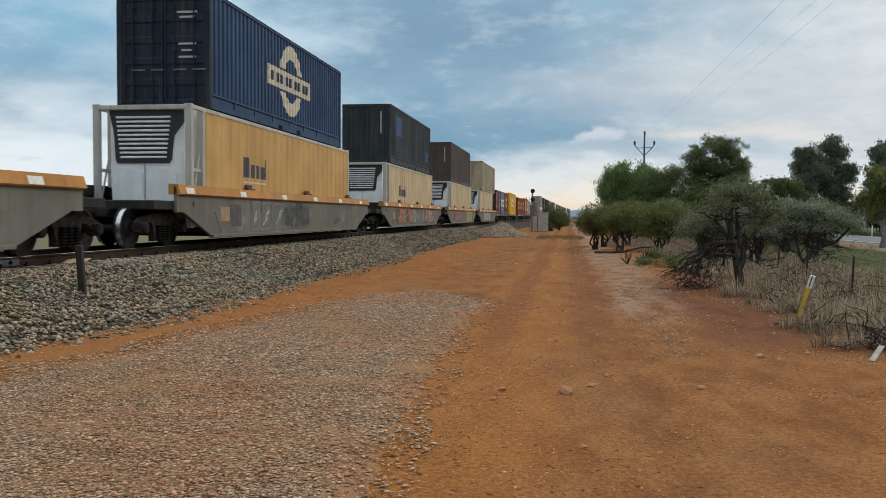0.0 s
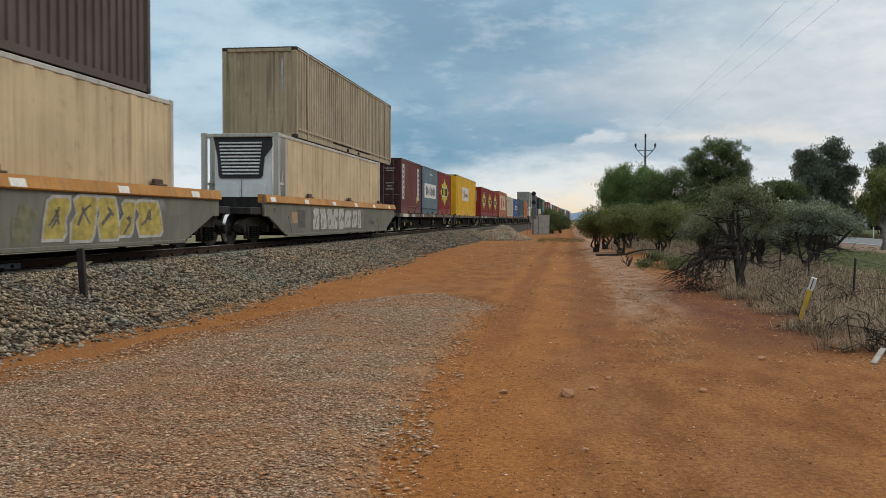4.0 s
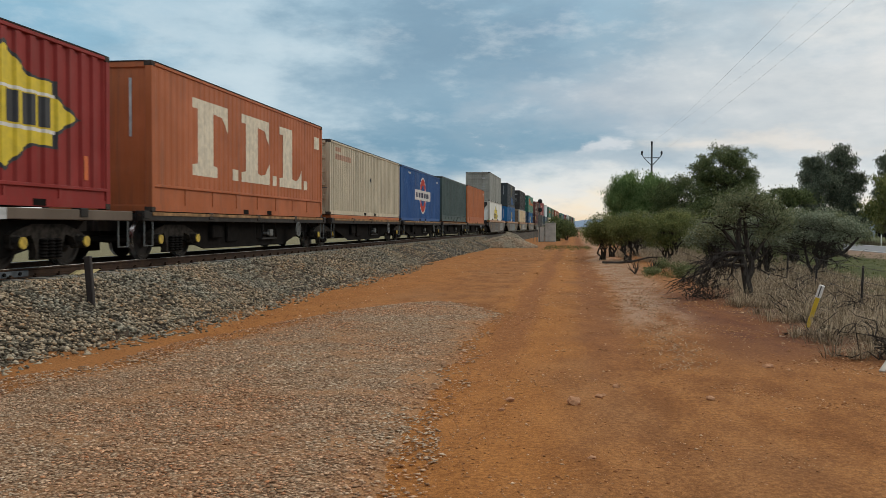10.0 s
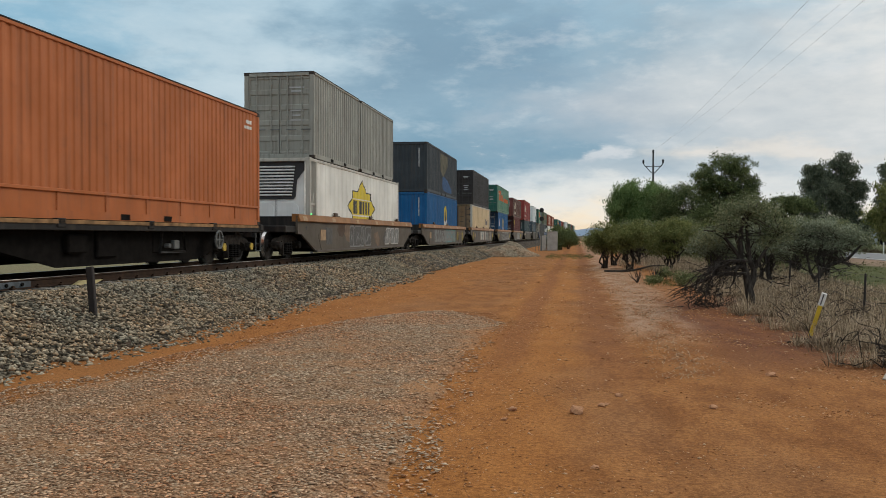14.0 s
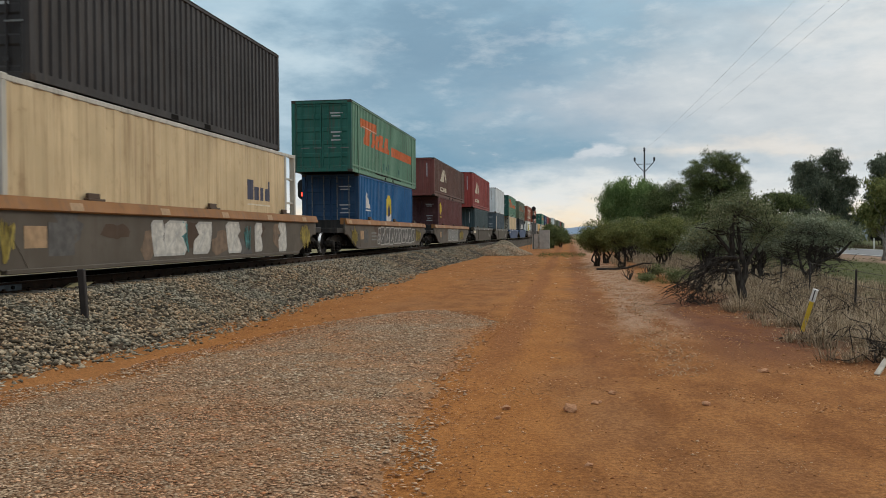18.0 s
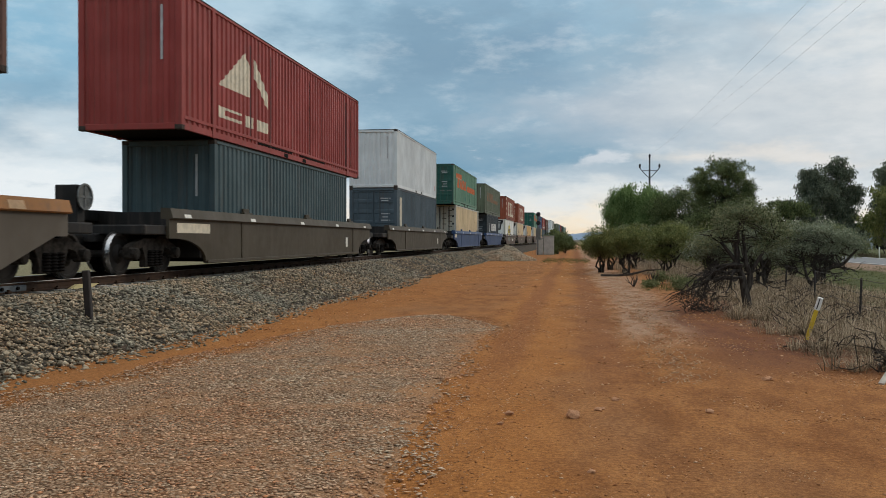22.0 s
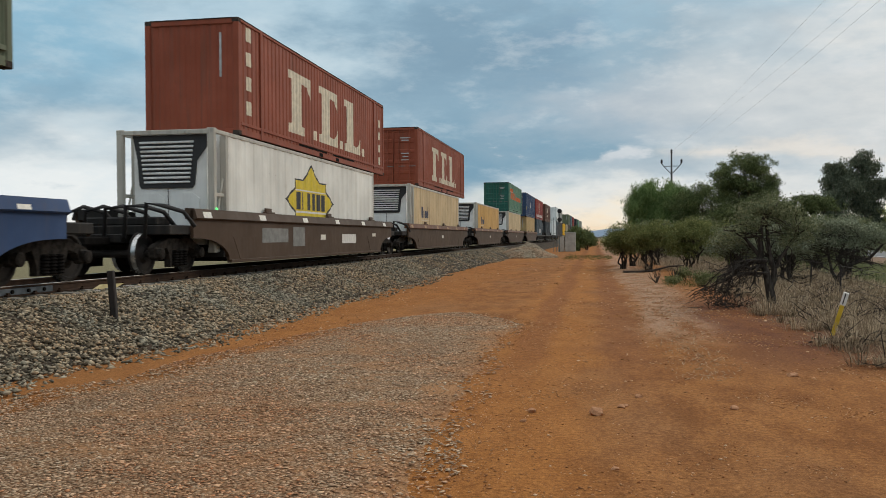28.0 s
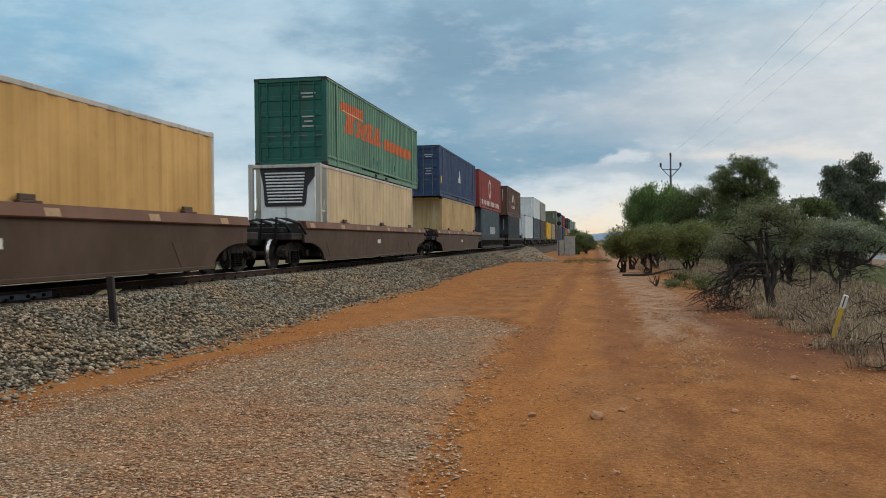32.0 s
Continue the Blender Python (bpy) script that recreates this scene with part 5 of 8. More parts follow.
        part("drawbar", lambda: Shape().box(-0.1, 0.1, -0.75, 0.75, -0.09, 0.09, 0.03), M["steel_dark"], ob, at=pose(0, sy * 10.3, 0.7), key="drawbar")
        part("hand_rail", lambda: Shape().tube([(1.3, -1.2, 1.0), (1.3, -1.2, 1.55), (1.3, -0.3, 1.55), (1.3, -0.3, 1.0)], 0.018, 6), M["wagon_dark"], ob, at=pose(0, sy * 8.9, 0), key="handrail") if ribbed else None
        bogie(ob, sy * 9.1)
    for y in (-5.5, -3.0, 0, 3.0, 5.5):
        part("cross_member", lambda: Shape().box(-1.34, 1.34, -0.12, 0.12, 0.16, 0.3, 0.01), M["steel_dark"], ob, at=pose(0, y, 0), key="crossm")
    if hoses:
        part("hose_tray", lambda: Shape().box(-0.8, 0.9, -9.7, -9.1, 1.02, 1.2, 0.03), M["wagon_dark"], ob, key="hosetray")
        for k in range(5):
            x = -0.9 + 0.45 * k
            part("hose", lambda: Shape().tube([(x, -10.2, 0.75), (x + 0.1, -10.3, 1.25 + 0.05 * k), (x + 0.25, -9.9, 1.42), (x + 0.5, -9.5, 1.3), (x + 0.6, -9.2, 1.0)], 0.045, 6), M["rubber"], ob, "thick black hose over the coupling", key=("hose", k), smooth=True)
    if brake:
        st = part("brake_stand", lambda: Shape().box(-0.7, -0.2, -9.9, -9.6, 1.0, 1.85, 0.02), M["wagon_dark"], ob, key="brakestand")
        part("brake_wheel", lambda: Shape().lathe([(0.24, 0.0), (0.28, 0.0), (0.28, 0.03), (0.24, 0.03), (0.24, 0.0)], "x", (-0.12, -9.75, 1.6), 18).box(-0.12, -0.1, -10.0, -9.5, 1.58, 1.62).box(-0.12, -0.1, -9.77, -9.73, 1.34, 1.86), M["galv_dull"], st, key="brakewheel")
    if graffiti:
        worn_patches(wall, ("spray_grey", "spray_olive", body, "spray_dark") if body == "wagon_grey" else ("spray_dark", "wagon_brown", "spray_brown"), int(s))
        for y0, y1, mats, sd in graffiti:
            (mural_paint if len(mats) > 3 else tag_paint)(wall, y0, y1, mats, sd)
    return rides(ob, s, RAIL_TOP)


def ribbon(q, x, pts, w):
    """A sprayed line of width w along points (y, z) on the plane x: one joined strip."""
    n, base = len(pts), len(q.v)
    for i, p in enumerate(pts):
        a, b = pts[max(i - 1, 0)], pts[min(i + 1, n - 1)]
        d = Vector((b[0] - a[0], b[1] - a[1]))
        m = Vector((-d.y, d.x)).normalized() * (w / 2)
        q.v += [(x, p[0] - m.x, p[1] - m.y), (x, p[0] + m.x, p[1] + m.y)]
    q.f += [(base + 2 * i, base + 2 * i + 2, base + 2 * i + 3, base + 2 * i + 1) for i in range(n - 1)]
    return q


def slab(c, hw, h, lean, notch, side, inset=0.0, mid=0.70):
    """A fat leaning slab with cut corners and one notch, as (y, z) corners."""
    shape = [(-0.9, -1.0), (0.75, -1.0), (1.0, -0.7), (1.0 - 0.25 * (side > 0), -0.1), (1.0 - notch * (side > 0), 0.1), (1.0, 0.4), (0.85, 1.0), (-0.6, 1.0), (-1.0, 0.75), (-1.0 + notch * (side < 0), 0.2), (-1.0, -0.2)]
    return [(c + (hw - inset) * a + lean * b, mid + (h - inset) * b) for a, b in shape]


def tag_paint(wall, y0, y1, mats, seed):
    """Sprayed graffiti: a row of fat slabs in an outline colour and a fill colour; with one colour, a dense scribble. It spells nothing."""
    r = random.Random(seed)
    def flat(name, pts, x, mat, label=""):
        part(name, Shape().add([(x, *p) for p in pts], [tuple(range(len(pts)))]), M[mat], wall, label)
    if len(mats) == 1:
        n = int((y1 - y0) / 0.022)
        pts = []
        for i in range(n):
            f = i / n
            pts.append((y0 + (y1 - y0) * f + r.uniform(-0.09, 0.09), 0.70 + (0.42 if i % 2 else -0.42) * (0.45 + 0.55 * math.sin(math.pi * f) ** 0.5) * r.uniform(0.35, 1.0)))
        part("graffiti_scribble", ribbon(Shape(), 0.047, pts, 0.06), M[mats[0]], wall, "sprayed scribble without readable words")
        return
    y, i = y0, 0
    while y < y1 - 0.3:
        w = r.uniform(0.5, 1.15)
        c, h = y + w / 2, r.uniform(0.37, 0.44)
        args = (c, w * r.uniform(0.46, 0.54), h, r.uniform(-0.10, 0.14), r.uniform(0.2, 0.6), r.choice((-1, 1)))
        x = 0.0455 + 0.0002 * (i % 2)
        flat("graffiti_outline", slab(*args), x, mats[0], "sprayed slab outline without readable words")
        flat("graffiti_fill", slab(*args, inset=0.055), x + 0.0014, mats[1])
        for k in range(2):
            z = 0.70 + r.uniform(-0.12, 0.12)
            q = ribbon(Shape(), x + 0.0026 + 0.0004 * k, [(c + w * r.uniform(-0.3, -0.1), z - 0.22), (c + r.uniform(-0.12, 0.12), z), (c + w * r.uniform(-0.1, 0.2), z + 0.1), (c + w * r.uniform(0.0, 0.3), z + r.uniform(-0.2, 0.24))], 0.05)
            part("graffiti_stroke", q, M[mats[2] if len(mats) > 2 else mats[0]], wall)
        y, i = y + w, i + 1


def blot(c, z, hw, hh, r, n=13):
    """An uneven rounded patch as (y, z) corners, kept on the wall."""
    ph = r.uniform(0, 6.28)
    pts = []
    for k in range(n):
        a = 6.2832 * k / n
        q = 1 + 0.28 * math.sin(2 * a + ph) + 0.16 * math.sin(5 * a + 2 * ph) + r.uniform(-0.08, 0.08)
        pts.append((c + hw * q * math.cos(a), min(1.14, max(0.26, z + hh * q * math.sin(a)))))
    return pts


def worn_patches(wall, mats, seed, n=9):
    """Blotches of old touch-up paint along the wall."""
    r = random.Random(seed)
    for k in range(n):
        c = -6.2 + 12.6 * (k + r.random() * 0.8) / n
        pts = blot(c, r.uniform(0.4, 1.0), r.uniform(0.25, 0.75), r.uniform(0.1, 0.3), r)
        part("touch_up_patch", Shape().add([(0.0405 + 0.0005 * (k % 3), *p) for p in pts], [tuple(range(len(pts)))]), M[mats[k % len(mats)]], wall)


def mural_paint(wall, y0, y1, mats, seed):
    """A large sprayed piece: a camouflage of blots, then fat leaning slabs with dark outlines that overlap. It spells nothing."""
    r = random.Random(seed)
    n = max(4, int((y1 - y0) / 0.38))
    for i in range(n):
        pts = blot(y0 + (i + r.uniform(0.1, 0.9)) * (y1 - y0) / n, r.uniform(0.45, 0.95), r.uniform(0.35, 0.6), r.uniform(0.22, 0.42), r)
        part("graffiti_ground", Shape().add([(0.0430 + 0.0004 * (i % 5), *p) for p in pts], [tuple(range(len(pts)))]), M[(mats[0], "spray_moss", "spray_tan")[i % 3]], wall)
    y, i = y0 + 0.1, 0
    while y < y1 - 0.35:
        w = r.uniform(0.6, 1.0)
        c = y + w / 2
        args = (c, w * r.uniform(0.42, 0.56), r.uniform(0.34, 0.42), r.uniform(-0.22, 0.26), r.uniform(0.35, 0.8), r.choice((-1, 1)))
        x = 0.0456 + 0.0004 * (i % 3)
        for name, inset, dx, mat in (("graffiti_outline", 0.0, 0.0, "spray_dark"), ("graffiti_fill", 0.035, 0.0016, mats[1 + i % (len(mats) - 1)])):
            pts = slab(*args, inset=inset, mid=0.72)
            part(name, Shape().add([(x + dx, *p) for p in pts], [tuple(range(len(pts)))]), M[mat], wall)
        for k, mat in enumerate(("spray_dark", "spray_pale")):
            z = 0.72 + r.uniform(-0.1, 0.1)
            q = ribbon(Shape(), x + 0.003 + 0.0004 * k, [(c + w * r.uniform(-0.35, -0.1), z + r.uniform(-0.3, 0.1)), (c + r.uniform(-0.1, 0.1), z + r.uniform(-0.12, 0.12)), (c + w * r.uniform(0.05, 0.3), z + r.uniform(-0.1, 0.3))], 0.035)
            part("graffiti_stroke", q, M[mat], wall)
        y, i = y + w * 0.82, i + 1


def flat_wagon(s0, s1, label, bogies, deck="wagon_rust", patches=(), deep=False):
    """A skeletal container flat from s0 to s1, with bogies at the given train coordinates."""
    ob = thing("flat_wagon", label, "railway wagon", "wagons of the train")
    L = s1 - s0
    h = L / 2
    dz = 1.0                                     # deck above the rail
    for sx in (-1, 1):
        part("side_sill", Shape().box(-0.06, 0.06, -h, h, dz - 0.19, dz - 0.005, 0.012), M[deck], ob, at=pose(sx * 1.22, 0, 0))
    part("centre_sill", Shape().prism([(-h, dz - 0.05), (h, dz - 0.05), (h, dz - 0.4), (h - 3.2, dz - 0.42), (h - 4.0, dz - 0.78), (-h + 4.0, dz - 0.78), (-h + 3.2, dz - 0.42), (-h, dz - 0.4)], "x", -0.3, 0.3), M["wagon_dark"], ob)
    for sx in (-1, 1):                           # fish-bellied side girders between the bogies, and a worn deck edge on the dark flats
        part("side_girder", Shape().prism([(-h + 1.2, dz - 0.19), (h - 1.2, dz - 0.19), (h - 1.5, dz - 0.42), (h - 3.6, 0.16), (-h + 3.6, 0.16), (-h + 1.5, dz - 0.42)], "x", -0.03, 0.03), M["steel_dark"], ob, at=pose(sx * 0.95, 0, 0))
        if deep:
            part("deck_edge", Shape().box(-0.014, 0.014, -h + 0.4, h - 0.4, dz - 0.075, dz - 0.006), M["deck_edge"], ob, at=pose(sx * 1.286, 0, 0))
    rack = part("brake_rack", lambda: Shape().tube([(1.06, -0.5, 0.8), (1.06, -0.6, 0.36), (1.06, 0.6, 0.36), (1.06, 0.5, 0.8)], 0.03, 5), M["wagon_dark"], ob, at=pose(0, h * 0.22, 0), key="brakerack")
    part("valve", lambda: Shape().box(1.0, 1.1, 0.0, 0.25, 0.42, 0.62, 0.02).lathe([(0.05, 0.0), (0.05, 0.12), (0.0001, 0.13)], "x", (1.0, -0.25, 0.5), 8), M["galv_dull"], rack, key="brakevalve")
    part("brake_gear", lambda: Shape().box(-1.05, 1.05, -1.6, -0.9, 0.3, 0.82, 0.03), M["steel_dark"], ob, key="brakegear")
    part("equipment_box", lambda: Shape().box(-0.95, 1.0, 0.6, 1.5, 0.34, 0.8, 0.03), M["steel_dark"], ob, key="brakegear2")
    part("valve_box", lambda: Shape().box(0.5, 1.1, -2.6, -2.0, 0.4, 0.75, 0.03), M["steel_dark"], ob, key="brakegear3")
    n = int(L / 1.5)
    for k in range(n + 1):
        y = -h + 0.15 + (L - 0.3) * k / n
        part("cross_member", lambda: Shape().box(-1.2, 1.2, -0.07, 0.07, dz - 0.2, dz - 0.03), M["wagon_dark"], ob, at=pose(0, y, 0), key="flatcross")
        if k % 2 == 0:
            part("twist_lock", lambda: Shape().box(1.1, 1.3, -0.12, 0.12, dz - 0.14, dz + 0.02, 0.01), M["wagon_dark"], ob, at=pose(0, y, 0), key="twist")
    part("air_tank", lambda: Shape().lathe([(0.0001, -0.6), (0.18, -0.57), (0.2, -0.4), (0.2, 0.4), (0.18, 0.57), (0.0001, 0.6)], "y", (0.6, -1.5, 0.5), 12), M["steel_dark"], ob, key="airtank", smooth=True)
    part("brake_beam", lambda: Shape().tube([(0.9, -2.4, 0.42), (0.9, 2.0, 0.42)], 0.03, 6).box(0.8, 1.0, 1.2, 1.7, 0.35, 0.75, 0.02), M["steel_dark"], ob, key="brakebeam")
    wheel = part("hand_brake", lambda: Shape().lathe([(0.19, 0.0), (0.23, 0.0), (0.23, 0.03), (0.19, 0.03), (0.19, 0.0)], "x", (1.3, 0, 0.62), 16).box(1.3, 1.32, -0.2, 0.2, 0.605, 0.635).box(1.3, 1.32, -0.015, 0.015, 0.42, 0.82), M["galv_dull"], ob, at=pose(0, h * 0.52, 0), key="handbrake")
    for y0, y1, mat in patches:
        part("painted_patch", Shape().box(1.282, 1.29, y0, y1, dz - 0.19, dz - 0.01), M[mat], ob)
    for b in bogies:
        bogie(ob, b - (s0 + h), True)
    for sy in (-1, 1):
        part("coupler", lambda: Shape().box(-0.12, 0.12, -0.5, 0.5, -0.12, 0.12, 0.03), M["steel_dark"], ob, at=pose(0, sy * (h + 0.3), 0.62), key="coupler")
        part("step_iron", lambda: Shape().tube([(1.24, 0.0, 0.8), (1.24, 0.0, 0.3), (1.24, 0.35, 0.3), (1.24, 0.35, 0.8)], 0.018, 6), M["galv_dull"], ob, at=pose(0, sy * (h - 0.3) - 0.17, 0), key="stepiron")
    return rides(ob, s0 + h, RAIL_TOP)


M["wagon_grey"] = paint("wagon_grey", (0.165, 0.160, 0.128), dirt=0.5, rust=0.3)
M["wagon_brown"] = paint("wagon_brown", (0.070, 0.041, 0.024), dirt=0.25, rust=0.15)
M["wagon_olive"] = paint("wagon_olive", (0.060, 0.048, 0.031), dirt=0.3, rust=0.1)
M["wagon_blue"] = paint("wagon_blue", (0.028, 0.062, 0.15), dirt=0.22, rust=0.05)
M["wagon_orange"] = paint("wagon_orange", (0.45, 0.20, 0.035), dirt=0.45, rust=0.2)
M["wagon_tan"] = paint("wagon_tan", (0.26, 0.112, 0.030), dirt=0.45, rust=0.3)
M["wagon_stack"] = paint("wagon_stack_grey", (0.098, 0.081, 0.062), dirt=0.5, rust=0.3)
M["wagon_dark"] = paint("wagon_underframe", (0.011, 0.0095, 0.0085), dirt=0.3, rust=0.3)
M["deck_edge"] = plain("worn_deck_edge", (0.26, 0.15, 0.07), 0.8, 0.0, 0.5, 3.0, 0.2)
M["cap_yellow"] = plain("bearing_cap_ochre", (0.42, 0.29, 0.035), 0.7, 0.0, 0.4)
M["wagon_rust"] = paint("wagon_sill", (0.12, 0.09, 0.066), dirt=0.5, rust=0.4)
M["plate_tan"] = plain("tan_plate", (0.36, 0.235, 0.13), 0.8, 0.0, 0.2)
M["spray_brown"] = plain("spray_brown", (0.17, 0.115, 0.075), 0.8, 0.0, 0.3)
M["spray_coral"] = plain("spray_coral", (0.42, 0.125, 0.065), 0.8, 0.0, 0.3)
M["spray_moss"] = plain("spray_moss", (0.085, 0.09, 0.055), 0.8, 0.0, 0.3)
M["guide"] = paint("wagon_guide", (0.09, 0.055, 0.035), dirt=0.4)
M["reflector"] = plain("reflector_white", (0.70, 0.68, 0.60), 0.4, 0.0, 0.15)
M["spray_grey"] = plain("spray_grey", (0.20, 0.20, 0.19), 0.8, 0.0, 0.2)
M["spray_pink"] = plain("spray_pink", (0.36, 0.22, 0.20), 0.8, 0.0, 0.25)
M["spray_dark"] = plain("spray_dark", (0.09, 0.085, 0.08), 0.8, 0.0, 0.3)
M["spray_pale"] = plain("spray_pale", (0.42, 0.41, 0.38), 0.8, 0.0, 0.2)
M["spray_yellow"] = plain("spray_yellow", (0.40, 0.31, 0.07), 0.8, 0.0, 0.3)
M["spray_teal"] = plain("spray_teal", (0.09, 0.26, 0.26), 0.8, 0.0, 0.3)
M["spray_olive"] = plain("spray_olive", (0.16, 0.155, 0.09), 0.8, 0.0, 0.3)

# loads: heights of the well floor, the upper tier and the flat decks
LOW, HIGH, DECK = 1.285, 4.185, 1.885
H96 = 2.896
patch = lambda mat, y0, y1, z0, z1: (mat, y0, y1, z0, z1)
PLATE = [patch("plate_tan", -6.69, -6.09, 0.56, 0.92), patch("spray_dark", -6.05, -5.3, 0.42, 0.98), patch("black", -8.25, -8.17, 0.9, 1.02)]
M["mark_orange_dull"] = plain("dull_orange_plate", (0.42, 0.25, 0.1), 0.7, 0.0, 0.2)


def haul_marks(L, y):
    """Small dark wordmark as bars."""
    return [("mark_bar", "mark_navy", rect(y, y + 0.4, 1.33, 1.88)), ("mark_bar", "mark_navy", rect(y + 0.5, y + 0.82, 1.33, 1.7)), ("mark_bar", "mark_navy", rect(y + 0.92, y + 1.22, 1.33, 1.7)), ("mark_bar", "mark_navy", rect(y + 1.32, y + 1.6, 1.33, 1.68)), ("mark_bar", "mark_navy", rect(y + 1.61, y + 1.75, 1.33, 1.9)), ("underline", "mark_cream", rect(y, y + 1.75, 1.18, 1.22))]


def ring_marks(cy, cz, r, mat):
    return [("ring", mat, round_mark(cy, cz, r, r * 0.62, True)), ("ring", mat, round_mark(cy, cz, r, r * 0.62, False))]


def build_train():
    R = "tan refrigerated container with a white cooling unit on its end"
    G = [("spray_pale",), ("spray_pink",)]
    grey = "weathered grey steel well wagon with orange top edge and graffiti"
    well_wagon(5.1, "wagon_grey", "wagon_orange", "weathered grey steel well wagon with orange top edge")
    well_wagon(26.9, "wagon_grey", "wagon_orange", grey, PLATE, graffiti=[(-4.6, -2.3, ("spray_grey", "wagon_grey", "spray_pale"), 3), (-2.2, 0.8, ("spray_wash",), 4)])
    well_wagon(48.0, "wagon_grey", "wagon_orange", grey, PLATE, graffiti=[(-5.9, -1.4, ("spray_brown", "spray_moss", "spray_coral", "spray_tan", "spray_coral"), 5), (-1.2, -0.4, ("spray_dark", "spray_wash"), 12), (1.9, 2.5, ("spray_pale",), 13), (2.6, 6.0, ("spray_moss", "spray_pink", "spray_rose", "spray_pink"), 6)])
    well_wagon(69.5, "wagon_grey", "wagon_orange", grey, PLATE, graffiti=[(-5.2, -1.2, ("spray_grey", "spray_rose", "spray_pinkred", "spray_rose"), 7), (1.9, 6.3, ("spray_pale", "spray_yellow", "spray_dark"), 9)])
    well_wagon(90.8, "wagon_grey", "wagon_orange", grey, PLATE, graffiti=[(-4.5, 2.5, ("spray_olive", "spray_pale"), 11)])
    reefer(18.95, LOW, 14.5, "reefer_tan", R, haul_marks(14, 3.3))
    big = ring_marks(6.3, 1.62, 1.1, "mark_cream") + [("name_bar_edge", "mark_navy", rect(4.1, 8.4, 1.2, 1.92)), ("name_bar", "mark_cream", rect(4.2, 8.3, 1.27, 1.85))] + [("mark_bar", "mark_navy", rect(4.45 + 0.42 * k, 4.72 + 0.42 * k, 1.42, 1.7)) for k in range(9)]
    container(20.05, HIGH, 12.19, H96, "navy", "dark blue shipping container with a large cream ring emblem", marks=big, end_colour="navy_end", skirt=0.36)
    reefer(40.5, LOW, 14.0, "reefer_cream", R, haul_marks(14, 3.2))
    container(41.5, HIGH, 12.19, H96, "black_green", "dark green-black shipping container", end="plain", skirt=0.36, marks=[("faded_patch", "mark_blue", rect(1.6, 3.0, 1.5, 2.5)), ("faded_patch", "mark_blue", rect(10.6, 11.3, 0.7, 1.3))])
    reefer(62.6, LOW, 13.9, "reefer_cream", R)
    container(63.3, HIGH, 12.19, H96, "brown", "dark brown ribbed shipping container", end="plain")
    reefer(83.4, LOW, 14.0, "reefer_cream", R)
    container(85.1, HIGH, 14.63, H96, "beige", "stained beige long container with lifting posts", W=2.5, end="plain", frame40=1.22)
    # three short boxes on one flat
    flat_wagon(101.6, 121.9, "rusty container flat wagon carrying three short boxes", (104.4, 119.2), patches=[(-9.0, -7.6, "mark_cream"), (-6.4, -5.6, "mark_dull"), (-3.0, -2.6, "mark_dull"), (1.0, 1.4, "mark_dull")])
    codes = [("name_panel", "mark_white", rect(0.52, 1.0, 0.74, 2.6)), ("name_panel", "mark_white", rect(4.98, 5.45, 0.76, 2.6)), ("sticker", "mark_yellow", rect(4.7, 4.97, 0.6, 0.95))] + \
        [("letter_block", "mark_navy", rect(0.64, 0.88, 0.9 + 0.27 * k, 1.06 + 0.27 * k)) for k in range(6)] + [("letter_block", "mark_navy", rect(5.1, 5.33, 0.92 + 0.27 * k, 1.06 + 0.27 * k)) for k in range(6)]
    container(102.42, DECK, 6.06, 2.87, "maroon", "maroon short shipping container with white name panels", marks=codes, end_colour="maroon_end", skirt=0.36)
    patchy = [("name_panel", "mark_white", rect(0.95, 5.4, 1.0, 1.88))] + [("letter_block", "mark_navy", rect(1.5 + 0.46 * k, 1.78 + 0.46 * k, 1.15 + 0.05 * (k % 2), 1.72 - 0.07 * (k % 3))) for k in range(8)] + [("sticker", "mark_dull", rect(2.8, 4.0, 2.42, 2.52))]
    container(108.84, DECK, 6.06, 2.87, "grey_blue", "scraped grey-blue short container with a peeling white panel", marks=patchy, smooth_side=True, skirt=0.36, end_colour="blue_end")
    def starbox(s, label="red short shipping container with a yellow star badge"):
        m = badge_marks(3.05, 1.57, 4.2, 2.05) + [("badge_band", "mark_white", rect(1.7, 4.4, 1.24, 1.3)), ("badge_band", "mark_white", rect(1.7, 4.4, 1.85, 1.9))]
        m += [("letter_block", "mark_black", rect(1.8 + 0.43 * k, 1.8 + 0.43 * k + (0.12 if k == 1 else 0.3), 1.33, 1.83)) for k in range(6)]
        m += [("sticker", "mark_orange", rect(5.2, 5.4, 0.52, 0.95))]
        container(s, DECK, 6.06, 2.87, "red", label, marks=m, end="plain", pitch=0.36, depth=0.045, skirt=0.36)
    starbox(115.16)
    flat_wagon(122.6, 140.2, "dark container flat wagon carrying a yellow box", (125.2, 137.4))
    m = [("name_panel", "mark_white", rect(4.2, 8.4, 1.23, 2.33)), ("swirl", "mark_red", rect(5.2, 5.5, 1.5, 2.1)), ("swirl", "mark_yellow", rect(4.85, 5.2, 1.42, 1.75)), ("swirl", "mark_orange", rect(4.85, 5.15, 1.8, 2.05))] + \
        [("letter_block", "mark_black", rect(5.95 + 0.42 * k, 6.2 + 0.42 * k, 1.55, 1.85)) for k in range(5)] + [("post_stripe", "mark_orange", rect(1.05, 1.15, 0.2, 3.0)), ("post_stripe", "mark_orange", rect(12.5, 12.6, 0.2, 3.0))]
    container(123.75, DECK - 0.03, 13.66, 3.14, "yellow", "bright yellow long container with a white name panel", W=2.5, end="plain", marks=m, depth=0.025, pitch=0.3, skirt=0.38)
